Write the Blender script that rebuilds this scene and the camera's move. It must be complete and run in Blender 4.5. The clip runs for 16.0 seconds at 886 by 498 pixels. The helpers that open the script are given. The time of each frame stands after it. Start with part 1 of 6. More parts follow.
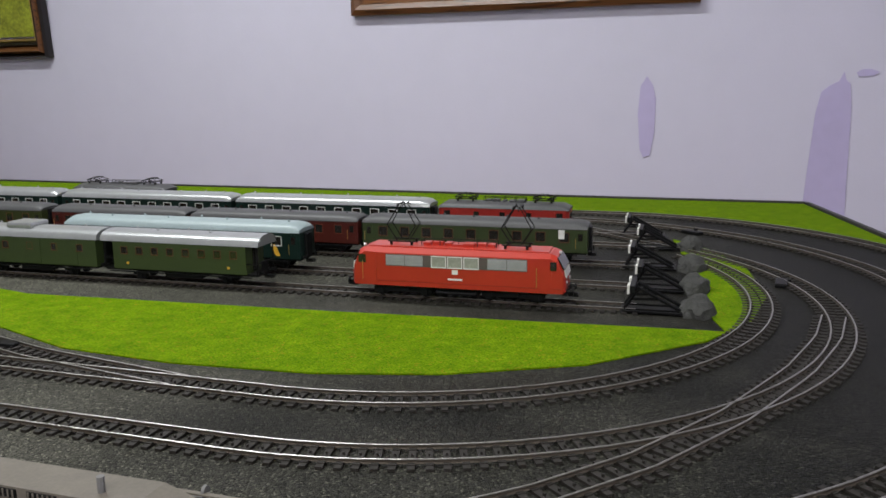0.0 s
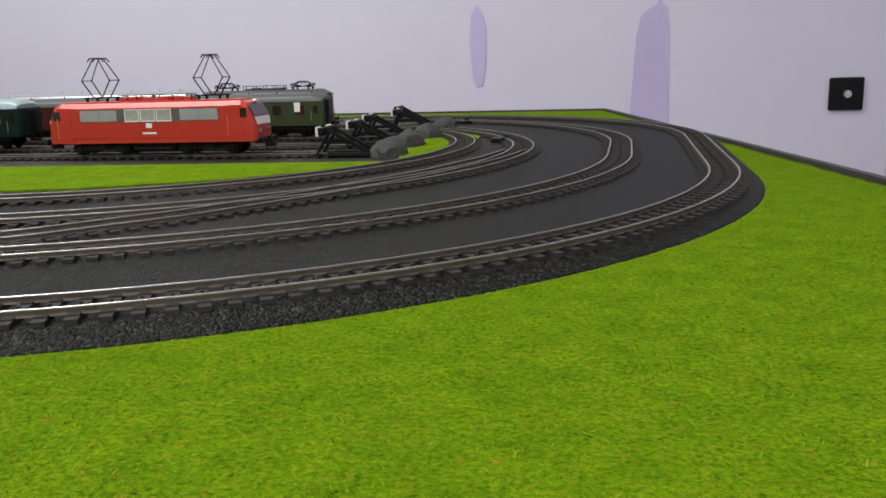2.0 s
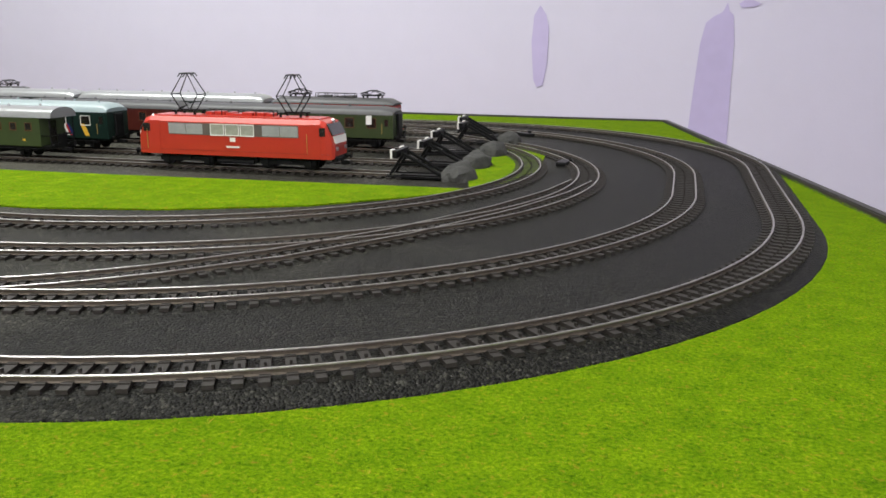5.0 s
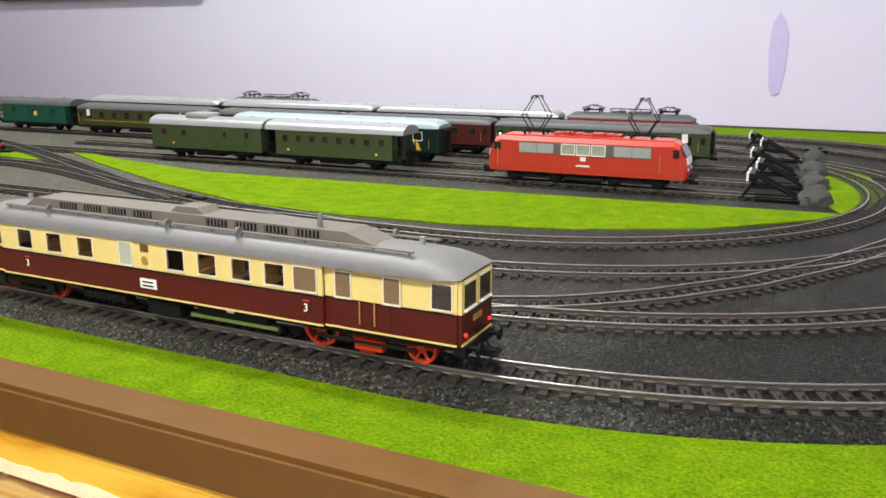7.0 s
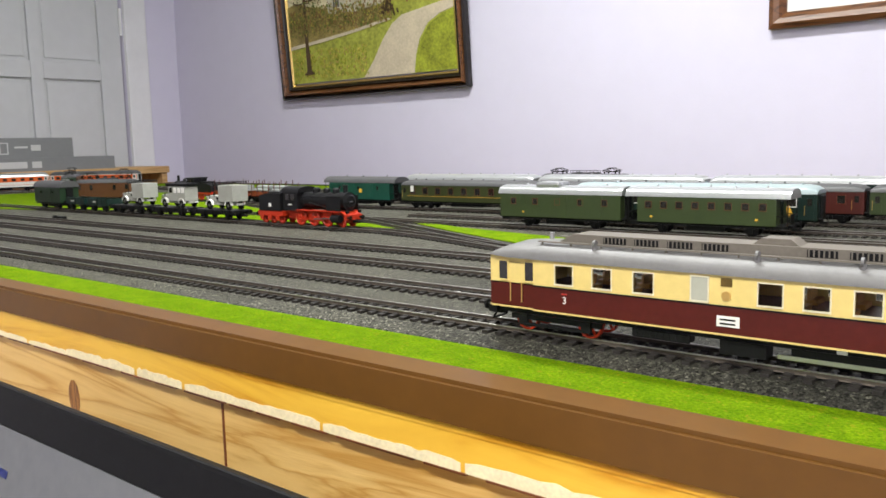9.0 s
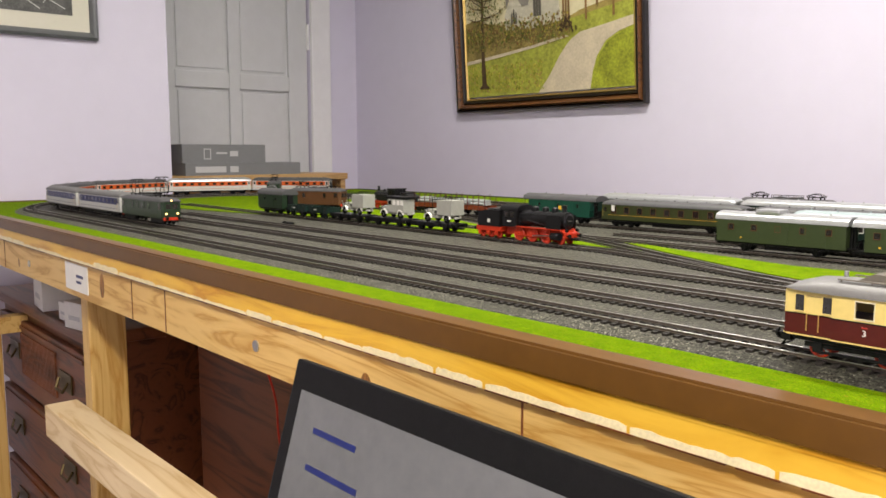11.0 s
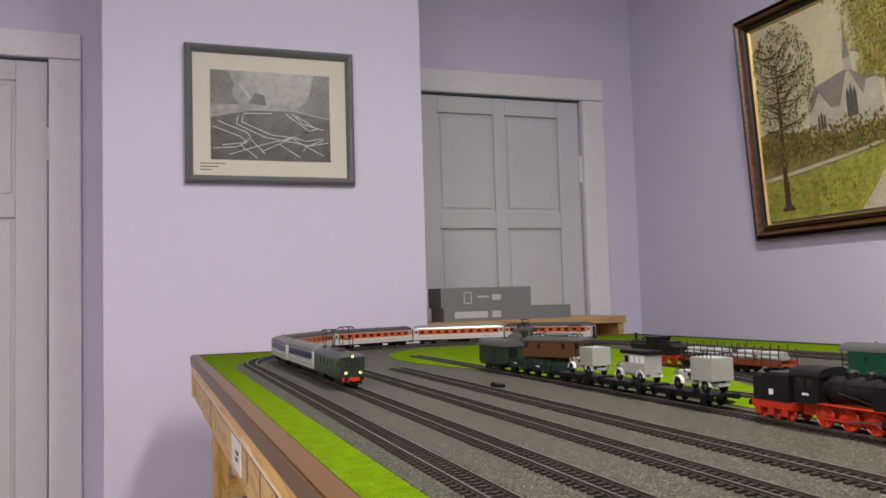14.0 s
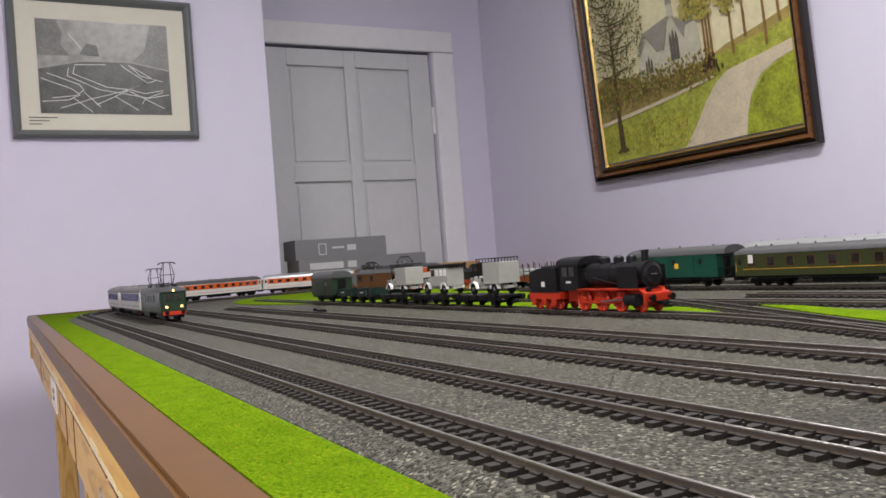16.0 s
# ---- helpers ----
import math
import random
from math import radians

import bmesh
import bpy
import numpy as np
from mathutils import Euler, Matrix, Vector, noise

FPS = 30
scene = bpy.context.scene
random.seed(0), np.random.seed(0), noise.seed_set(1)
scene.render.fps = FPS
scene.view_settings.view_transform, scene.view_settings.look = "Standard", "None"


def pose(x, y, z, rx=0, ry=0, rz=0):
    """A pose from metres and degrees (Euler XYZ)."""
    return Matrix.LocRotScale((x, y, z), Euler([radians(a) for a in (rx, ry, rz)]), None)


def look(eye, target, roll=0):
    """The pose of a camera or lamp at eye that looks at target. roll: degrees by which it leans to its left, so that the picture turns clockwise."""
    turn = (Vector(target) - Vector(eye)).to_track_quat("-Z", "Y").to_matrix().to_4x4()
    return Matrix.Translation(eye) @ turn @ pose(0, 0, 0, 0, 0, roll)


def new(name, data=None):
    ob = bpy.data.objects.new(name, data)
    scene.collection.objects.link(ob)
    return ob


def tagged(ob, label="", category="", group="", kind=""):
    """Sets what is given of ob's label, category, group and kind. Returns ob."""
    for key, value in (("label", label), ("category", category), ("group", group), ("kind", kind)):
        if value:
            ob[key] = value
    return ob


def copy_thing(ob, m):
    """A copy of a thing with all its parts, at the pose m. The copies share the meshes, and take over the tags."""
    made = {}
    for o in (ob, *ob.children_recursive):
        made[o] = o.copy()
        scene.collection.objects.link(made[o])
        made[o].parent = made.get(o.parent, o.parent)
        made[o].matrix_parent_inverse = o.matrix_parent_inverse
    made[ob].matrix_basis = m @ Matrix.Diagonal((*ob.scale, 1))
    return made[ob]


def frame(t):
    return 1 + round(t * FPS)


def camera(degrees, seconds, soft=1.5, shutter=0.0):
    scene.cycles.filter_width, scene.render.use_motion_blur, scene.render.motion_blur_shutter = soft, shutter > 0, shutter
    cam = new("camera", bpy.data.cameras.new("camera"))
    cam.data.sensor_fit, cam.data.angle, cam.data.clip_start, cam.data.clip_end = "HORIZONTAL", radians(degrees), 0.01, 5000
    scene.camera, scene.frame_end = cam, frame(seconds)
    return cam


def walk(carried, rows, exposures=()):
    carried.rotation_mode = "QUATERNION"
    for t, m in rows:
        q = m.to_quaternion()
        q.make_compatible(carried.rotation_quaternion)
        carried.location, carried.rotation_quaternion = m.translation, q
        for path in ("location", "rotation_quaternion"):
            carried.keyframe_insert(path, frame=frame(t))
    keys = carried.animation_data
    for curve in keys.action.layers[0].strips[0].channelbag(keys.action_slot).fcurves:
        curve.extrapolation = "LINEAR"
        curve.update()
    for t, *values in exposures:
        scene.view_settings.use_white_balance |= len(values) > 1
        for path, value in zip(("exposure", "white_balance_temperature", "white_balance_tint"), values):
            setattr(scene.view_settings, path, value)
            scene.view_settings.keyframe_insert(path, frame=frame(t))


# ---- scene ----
cam = camera(56.40, 16.0, soft=1.6)
# seconds, x, y, z, yaw, pitch, lean
PATH_ROWS = [
    (0, 0.2845, -0.6155, 1.1840, 17.85, -11.27, -0.76),
    (0.5, 0.3343, -0.7055, 1.1596, 14.67, -10.19, -0.16),
    (1, 0.3896, -0.6754, 1.1329, 14.16, -10.16, -0.14),
    (1.5, 0.4350, -0.6399, 1.0959, 12.56, -9.87, -2.39),
    (2, 0.4654, -0.5838, 1.0698, 12.78, -12.30, -1.73),
    (2.5, 0.4920, -0.5586, 1.0554, 11.18, -11.86, -2.56),
    (3, 0.5058, -0.5494, 1.0598, 11.01, -10.53, -3.22),
    (3.5, 0.5144, -0.5600, 1.0638, 12.01, -10.16, -3.13),
    (4, 0.4988, -0.5631, 1.0672, 13.13, -10.36, -2.42),
    (4.2, 0.4939, -0.5683, 1.0776, 13.42, -10.85, -1.44),
    (6.3, 0.3458, -0.6747, 1.1194, 20.60, -17.01, 1.43),
    (6.5, 0.3294, -0.6808, 1.1192, 21.76, -16.21, 1.38),
    (7, 0.2988, -0.6990, 1.1319, 25.83, -13.90, -0.00),
    (7.5, 0.2692, -0.7279, 1.1108, 29.01, -11.01, -0.88),
    (8, 0.2400, -0.7351, 1.1114, 32.35, -9.13, -2.23),
    (8.5, 0.1938, -0.7617, 1.1034, 35.79, -8.09, -2.12),
    (9, 0.1467, -0.7700, 1.1033, 39.71, -7.26, -1.37),
    (9.2, 0.1299, -0.7610, 1.1054, 40.70, -7.14, -1.19),
    (11.5, 0.1189, -0.9051, 1.1419, 53.07, -6.39, -0.92),
    (12, 0.0472, -0.8957, 1.1639, 57.14, -5.52, -2.35),
    (12.5, -0.0133, -0.9144, 1.1627, 58.95, -4.00, -2.93),
    (13, 0.0009, -0.8642, 1.1678, 61.35, -2.78, -1.44),
    (13.5, -0.1673, -0.6461, 1.1346, 64.74, -0.96, -2.91),
    (14, -0.1192, -0.6006, 1.1174, 70.17, 3.50, -1.69),
    (14.5, -0.0696, -0.5521, 1.1041, 64.52, 5.26, -3.55),
    (15, -0.0680, -0.5304, 1.0776, 61.75, 5.05, -4.12),
    (15.5, -0.0498, -0.5363, 1.0649, 61.73, 3.36, -4.45),
    (16, -0.0586, -0.5415, 1.0623, 61.99, 0.67, -4.29),
]


def cam_pose(x, y, z, yaw, pitch, lean):
    a, p = radians(yaw), radians(pitch)
    way = Vector((-math.sin(a) * math.cos(p), math.cos(a) * math.cos(p), math.sin(p)))
    return look((x, y, z), Vector((x, y, z)) + way, lean)


walk(cam, [(t, cam_pose(*r)) for t, *r in PATH_ROWS],
     ((0, -0.66, 6300, 11), (0.6, -0.64, 6300, 11), (2.0, -0.44, 6400, 10), (4.2, -0.24, 6500, 10), (6.3, 0.12, 6500, 10), (9.2, 0.2, 6500, 10),
      (11.5, 0.12, 7200, 15), (13.0, 0.0, 7100, 16), (14.5, -0.26, 6600, 18), (16.0, -0.12, 6500, 17)))

# ---- world and light ----
world = bpy.data.worlds.new("world")
scene.world = world
world.use_nodes = True
world.node_tree.nodes["Background"].inputs[0].default_value = (0.75, 0.8, 0.9, 1)
world.node_tree.nodes["Background"].inputs[1].default_value = 0.05
scene.view_settings.exposure = 0.0


def area_lamp(name, place, target, size_x, size_y, watts, colour):
    d = bpy.data.lights.new(name, "AREA")
    d.shape, d.size, d.size_y, d.energy, d.color = "RECTANGLE", size_x, size_y, watts, colour
    o = new(name, d)
    o.matrix_world = look(place, target)
    return o


# Assumed ceiling lamp, itself unseen, set left to lift the back wall.
area_lamp("ceiling_lamp_light", (-0.60, 0.08, 2.37), (-0.60, 0.08, 0), 0.9, 0.16, 38, (0.965, 0.985, 0.95))
# Unseen fill added behind the camera to brighten the table's front and the walls.
area_lamp("front_fill_light", (0.30, -1.45, 2.37), (0.30, -1.45, 0), 1.1, 0.16, 50, (0.97, 0.965, 0.87))

# ---- materials ----
MATS = {}


def mat(name, col, rough=0.6, metal=0.0, vary=0.15, size=60.0, bump=0.0, bump_size=300.0, spec=0.4, per_object=0.0, coat=0.0):
    if name in MATS:
        return MATS[name]
    m = bpy.data.materials.new(name)
    m.use_nodes = True
    nt = m.node_tree
    b = nt.nodes["Principled BSDF"]
    tc = nt.nodes.new("ShaderNodeTexCoord")
    n1 = nt.nodes.new("ShaderNodeTexNoise")
    n1.inputs["Scale"].default_value = size
    n1.inputs["Detail"].default_value = 6
    nt.links.new(tc.outputs["Object"], n1.inputs["Vector"])
    n2 = nt.nodes.new("ShaderNodeTexNoise")
    n2.inputs["Scale"].default_value = size * 7.3
    n2.inputs["Detail"].default_value = 4
    nt.links.new(tc.outputs["Object"], n2.inputs["Vector"])
    add = nt.nodes.new("ShaderNodeMath")
    add.operation = "ADD"
    nt.links.new(n1.outputs["Fac"], add.inputs[0])
    nt.links.new(n2.outputs["Fac"], add.inputs[1])
    last = add
    if per_object:
        oi = nt.nodes.new("ShaderNodeObjectInfo")
        mul = nt.nodes.new("ShaderNodeMath")
        mul.operation = "MULTIPLY_ADD"
        nt.links.new(oi.outputs["Random"], mul.inputs[0])
        mul.inputs[1].default_value = per_object
        nt.links.new(add.outputs[0], mul.inputs[2])
        last = mul
    ramp = nt.nodes.new("ShaderNodeMapRange")
    ramp.inputs["From Min"].default_value, ramp.inputs["From Max"].default_value = 0.6, 1.4
    nt.links.new(last.outputs[0], ramp.inputs["Value"])
    mix = nt.nodes.new("ShaderNodeMix")
    mix.data_type = "RGBA"
    mix.inputs["A"].default_value = (*[c * (1 - vary) for c in col], 1)
    mix.inputs["B"].default_value = (*[min(1, c * (1 + vary)) for c in col], 1)
    nt.links.new(ramp.outputs[0], mix.inputs["Factor"])
    nt.links.new(mix.outputs["Result"], b.inputs["Base Color"])
    b.inputs["Roughness"].default_value, b.inputs["Metallic"].default_value = rough, metal
    b.inputs["Specular IOR Level"].default_value = spec
    b.inputs["Coat Weight"].default_value = coat
    if bump:
        n3 = nt.nodes.new("ShaderNodeTexNoise")
        n3.inputs["Scale"].default_value = bump_size
        n3.inputs["Detail"].default_value = 5
        nt.links.new(tc.outputs["Object"], n3.inputs["Vector"])
        bp = nt.nodes.new("ShaderNodeBump")
        bp.inputs["Strength"].default_value = bump
        bp.inputs["Distance"].default_value = 1.0 / bump_size
        nt.links.new(n3.outputs["Fac"], bp.inputs["Height"])
        nt.links.new(bp.outputs[0], b.inputs["Normal"])
    MATS[name] = m
    return m


def wood(name, dark, light, axis=0, scale=1.0, rough=0.5, ring=14.0):
    m = bpy.data.materials.new(name)
    m.use_nodes = True
    nt = m.node_tree
    b = nt.nodes["Principled BSDF"]
    tc = nt.nodes.new("ShaderNodeTexCoord")
    mp = nt.nodes.new("ShaderNodeMapping")
    s = [9.0 * scale] * 3
    s[axis] = 0.9 * scale
    mp.inputs["Scale"].default_value = s
    nt.links.new(tc.outputs["Object"], mp.inputs["Vector"])
    n = nt.nodes.new("ShaderNodeTexNoise")
    n.inputs["Scale"].default_value, n.inputs["Detail"].default_value, n.inputs["Distortion"].default_value = 1.6, 5, 1.2
    nt.links.new(mp.outputs[0], n.inputs["Vector"])
    w = nt.nodes.new("ShaderNodeMath")
    w.operation = "MULTIPLY"
    w.inputs[1].default_value = ring
    nt.links.new(n.outputs["Fac"], w.inputs[0])
    fr = nt.nodes.new("ShaderNodeMath")
    fr.operation = "PINGPONG"
    fr.inputs[1].default_value = 1.0
    nt.links.new(w.outputs[0], fr.inputs[0])
    mix = nt.nodes.new("ShaderNodeMix")
    mix.data_type = "RGBA"
    mix.inputs["A"].default_value, mix.inputs["B"].default_value = (*light, 1), (*dark, 1)
    pw = nt.nodes.new("ShaderNodeMath")
    pw.operation = "POWER"
    pw.inputs[1].default_value = 2.5
    nt.links.new(fr.outputs[0], pw.inputs[0])
    nt.links.new(pw.outputs[0], mix.inputs["Factor"])
    nt.links.new(mix.outputs["Result"], b.inputs["Base Color"])
    b.inputs["Roughness"].default_value = rough
    bp = nt.nodes.new("ShaderNodeBump")
    bp.inputs["Strength"].default_value, bp.inputs["Distance"].default_value = 0.15, 0.001
    nt.links.new(fr.outputs[0], bp.inputs["Height"])
    nt.links.new(bp.outputs[0], b.inputs["Normal"])
    return m


def glow(name, col, strength):
    m = bpy.data.materials.new(name)
    m.use_nodes = True
    b = m.node_tree.nodes["Principled BSDF"]
    b.inputs["Base Color"].default_value = (*col, 1)
    b.inputs["Emission Color"].default_value = (*col, 1)
    b.inputs["Emission Strength"].default_value = strength
    return m


def clear_glass(name):
    m = bpy.data.materials.new(name)
    m.use_nodes = True
    b = m.node_tree.nodes["Principled BSDF"]
    b.inputs["Base Color"].default_value = (1, 1, 1, 1)
    b.inputs["Transmission Weight"].default_value, b.inputs["Roughness"].default_value, b.inputs["IOR"].default_value = 1.0, 0.02, 1.1
    return m


def gravel(name):
    """Crushed stone: grains of differing grey, paler over the left part of the bed."""
    m = bpy.data.materials.new(name)
    m.use_nodes = True
    nt = m.node_tree
    b = nt.nodes["Principled BSDF"]
    tc = nt.nodes.new("ShaderNodeTexCoord")
    vo = nt.nodes.new("ShaderNodeTexVoronoi")
    vo.inputs["Scale"].default_value = 980
    nt.links.new(tc.outputs["Object"], vo.inputs["Vector"])
    sep = nt.nodes.new("ShaderNodeSeparateColor")
    nt.links.new(vo.outputs["Color"], sep.inputs[0])
    no = nt.nodes.new("ShaderNodeTexNoise")
    no.inputs["Scale"].default_value, no.inputs["Detail"].default_value = 7, 7
    nt.links.new(tc.outputs["Object"], no.inputs["Vector"])
    pos = nt.nodes.new("ShaderNodeSeparateXYZ")
    nt.links.new(tc.outputs["Object"], pos.inputs[0])
    ragged_x = nt.nodes.new("ShaderNodeMath")
    ragged_x.operation = "MULTIPLY_ADD"
    nt.links.new(no.outputs["Fac"], ragged_x.inputs[0])
    ragged_x.inputs[1].default_value = 0.9
    nt.links.new(pos.outputs["X"], ragged_x.inputs[2])
    left_to_right = nt.nodes.new("ShaderNodeMapRange")
    left_to_right.inputs["From Min"].default_value, left_to_right.inputs["From Max"].default_value = 0.15, 0.75
    nt.links.new(ragged_x.outputs[0], left_to_right.inputs["Value"])
    mix = nt.nodes.new("ShaderNodeMix")
    mix.data_type = "RGBA"
    mix.inputs["A"].default_value, mix.inputs["B"].default_value = (0.074, 0.072, 0.060, 1), (0.012, 0.0118, 0.0105, 1)
    nt.links.new(left_to_right.outputs[0], mix.inputs["Factor"])
    # Besides differing greys, this puts bright glints and dark pits into the grain colour.
    ramp = nt.nodes.new("ShaderNodeValToRGB")
    el = ramp.color_ramp.elements
    el[0].color, el[1].color = (0.18, 0.18, 0.18, 1), (3.8, 3.8, 3.6, 1)
    e = el.new(0.90)
    e.color = (1.45, 1.45, 1.4, 1)
    nt.links.new(sep.outputs[0], ramp.inputs[0])
    mul = nt.nodes.new("ShaderNodeMix")
    mul.data_type, mul.blend_type = "RGBA", "MULTIPLY"
    mul.inputs["Factor"].default_value = 1.0
    nt.links.new(mix.outputs["Result"], mul.inputs["A"])
    nt.links.new(ramp.outputs[0], mul.inputs["B"])
    nt.links.new(mul.outputs["Result"], b.inputs["Base Color"])
    bp = nt.nodes.new("ShaderNodeBump")
    bp.inputs["Strength"].default_value, bp.inputs["Distance"].default_value = 0.8, 0.0007
    bp.invert = True
    nt.links.new(vo.outputs["Distance"], bp.inputs["Height"])
    nt.links.new(bp.outputs[0], b.inputs["Normal"])
    b.inputs["Roughness"].default_value = 0.5
    b.inputs["Specular IOR Level"].default_value = 0.08
    return m


def turf(name):
    """Short flock fibres: fine specks of lime, dark green and straw."""
    m = bpy.data.materials.new(name)
    m.use_nodes = True
    nt = m.node_tree
    b = nt.nodes["Principled BSDF"]
    tc = nt.nodes.new("ShaderNodeTexCoord")

    def noise_at(scale, detail):
        n = nt.nodes.new("ShaderNodeTexNoise")
        n.inputs["Scale"].default_value, n.inputs["Detail"].default_value, n.inputs["Roughness"].default_value = scale, detail, 0.65
        nt.links.new(tc.outputs["Object"], n.inputs["Vector"])
        return n

    def ramp_of(src, stops):
        r = nt.nodes.new("ShaderNodeValToRGB")
        el = r.color_ramp.elements
        el[0].position, el[0].color = stops[0]
        el[1].position, el[1].color = stops[-1]
        for p, c in stops[1:-1]:
            el.new(p).color = c
        nt.links.new(src.outputs["Fac"], r.inputs[0])
        return r

    fine = ramp_of(noise_at(620, 6), ((0.28, (0.035, 0.090, 0.0015, 1)), (0.44, (0.098, 0.190, 0.002, 1)), (0.56, (0.142, 0.242, 0.003, 1)), (0.72, (0.225, 0.290, 0.012, 1))))
    straw = ramp_of(noise_at(310, 4), ((0.57, (0, 0, 0, 1)), (0.72, (1, 1, 1, 1))))
    broad = ramp_of(noise_at(70, 7), ((0.30, (0.66, 0.76, 0.7, 1)), (0.70, (1.30, 1.20, 1.3, 1))))
    mix = nt.nodes.new("ShaderNodeMix")
    mix.data_type = "RGBA"
    mix.inputs["B"].default_value = (0.240, 0.180, 0.014, 1)
    nt.links.new(straw.outputs[0], mix.inputs["Factor"])
    nt.links.new(fine.outputs[0], mix.inputs["A"])
    mul = nt.nodes.new("ShaderNodeMix")
    mul.data_type, mul.blend_type = "RGBA", "MULTIPLY"
    mul.inputs["Factor"].default_value = 1.0
    nt.links.new(mix.outputs["Result"], mul.inputs["A"])
    nt.links.new(broad.outputs[0], mul.inputs["B"])
    nt.links.new(mul.outputs["Result"], b.inputs["Base Color"])
    b.inputs["Roughness"].default_value, b.inputs["Specular IOR Level"].default_value = 0.9, 0.03
    bp = nt.nodes.new("ShaderNodeBump")
    bp.inputs["Strength"].default_value, bp.inputs["Distance"].default_value = 1.0, 0.0014
    nt.links.new(noise_at(900, 5).outputs["Fac"], bp.inputs["Height"])
    nt.links.new(bp.outputs[0], b.inputs["Normal"])
    return m


LAVENDER = mat("lavender_wall_paint", (0.625, 0.60, 0.715), 0.75, vary=0.025, size=2.5, bump=0.05, bump_size=180)
MAUVE = mat("violet_wall_patch", (0.50, 0.44, 0.66), 0.75, vary=0.05, size=6)
WHITE = mat("white_wood_paint", (0.74, 0.74, 0.75), 0.45, vary=0.04, size=5, bump=0.04, bump_size=90)
GREYDOOR = mat("pale_grey_door_paint", (0.58, 0.59, 0.60), 0.45, vary=0.04, size=4, bump=0.04, bump_size=90)
CEIL = mat("ceiling_paint", (0.75, 0.74, 0.72), 0.9, vary=0.03, size=3)
CARPET = mat("floor_carpet", (0.22, 0.19, 0.16), 0.95, vary=0.25, size=40, bump=0.4, bump_size=400)
GRASS = turf("lime_grass_mat")
BALLAST = gravel("dark_grey_ballast")
BROWNPAINT = mat("brown_edge_paint", (0.112, 0.050, 0.010), 0.35, vary=0.14, size=12, spec=0.3)
PINE = wood("pine_board", (0.46, 0.24, 0.05), (0.66, 0.43, 0.15), 0, 2.0, 0.45, 9)
PINEPOST = wood("pine_post", (0.46, 0.24, 0.05), (0.64, 0.41, 0.14), 2, 2.0, 0.45, 9)
PALEBEAM = wood("pale_sawn_pine", (0.58, 0.40, 0.20), (0.74, 0.58, 0.36), 0, 2.0, 0.6, 6)
PALEPINE = wood("pale_pine", (0.62, 0.42, 0.22), (0.78, 0.62, 0.40), 2, 2.0, 0.55, 6)
YELLOWPLY = wood("yellow_varnished_ply", (0.52, 0.23, 0.012), (0.74, 0.44, 0.050), 0, 3.0, 0.32, 5)
MAHOGANY = wood("dark_mahogany", (0.055, 0.016, 0.006), (0.165, 0.050, 0.018), 0, 1.5, 0.4, 8)
RAILSIDE = mat("tarnished_brown_rail_side", (0.075, 0.062, 0.050), 0.6, 0.3, vary=0.3, size=120, spec=0.2)
RAIL = mat("worn_nickel_rail", (0.40, 0.385, 0.36), 0.34, 0.9, vary=0.25, size=90)
SLEEPER = mat("dark_brown_sleeper", (0.015, 0.0125, 0.0105), 0.7, vary=0.3, size=200, per_object=0.4)
BLACK = mat("black_plastic", (0.007, 0.007, 0.0075), 0.42, vary=0.3, size=150, spec=0.14)
SOOT = mat("satin_black_enamel", (0.011, 0.011, 0.012), 0.35, vary=0.25, size=120, spec=0.2)
STEEL = mat("bright_steel", (0.55, 0.55, 0.55), 0.3, 1.0, vary=0.1, size=100)
WHEELRED = mat("signal_red_frame", (0.46, 0.030, 0.008), 0.4, vary=0.12, size=150)
GLASSDARK = mat("dark_window_glass", (0.02, 0.018, 0.016), 0.08, vary=0.3, size=60, spec=0.7)
GLASSLIT = mat("window_glass_with_wooden_seats", (0.034, 0.022, 0.012), 0.1, vary=0.35, size=110, spec=0.7)
CREAMW = mat("cream_window_frame", (0.60, 0.55, 0.40), 0.45, vary=0.08, size=90)
CREAM = mat("cream_coach_paint", (0.64, 0.49, 0.17), 0.38, vary=0.07, size=50, coat=0.2)
MAROON = mat("maroon_coach_paint", (0.068, 0.008, 0.005), 0.4, vary=0.15, size=50, spec=0.25, coat=0.05)
ROOFGREY = mat("silver_grey_roof", (0.145, 0.143, 0.142), 0.55, 0.15, vary=0.1, size=60)
ROOFTAN = mat("weathered_tan_grey_deck", (0.125, 0.11, 0.09), 0.6, vary=0.15, size=90)
ROOFLIGHT = mat("pale_blue_grey_roof", (0.26, 0.32, 0.33), 0.4, vary=0.07, size=40)
ROOFDARK = mat("dark_grey_roof", (0.060, 0.060, 0.062), 0.5, vary=0.15, size=60)
ROOFSILVER = mat("bright_silver_roof", (0.36, 0.37, 0.375), 0.3, 0.5, vary=0.08, size=50)
DBRED = mat("bright_red_loco_paint", (0.42, 0.030, 0.016), 0.33, vary=0.07, size=60, coat=0.25)
DKRED = mat("dull_red_loco_paint", (0.28, 0.018, 0.012), 0.4, vary=0.1, size=60)
COACHGREEN = mat("bottle_green_coach_paint", (0.036, 0.054, 0.018), 0.4, vary=0.12, size=60, coat=0.15)
DARKGREEN = mat("deep_green_coach_paint", (0.007, 0.020, 0.016), 0.33, vary=0.15, size=60, coat=0.2)
LOCOGREEN = mat("loco_green_paint", (0.012, 0.030, 0.013), 0.35, vary=0.15, size=60, coat=0.2)
TEAL = mat("teal_wagon_paint", (0.005, 0.062, 0.040), 0.4, vary=0.12, size=60)
OLIVE = mat("olive_green_coach_paint", (0.036, 0.046, 0.012), 0.4, vary=0.12, size=60)
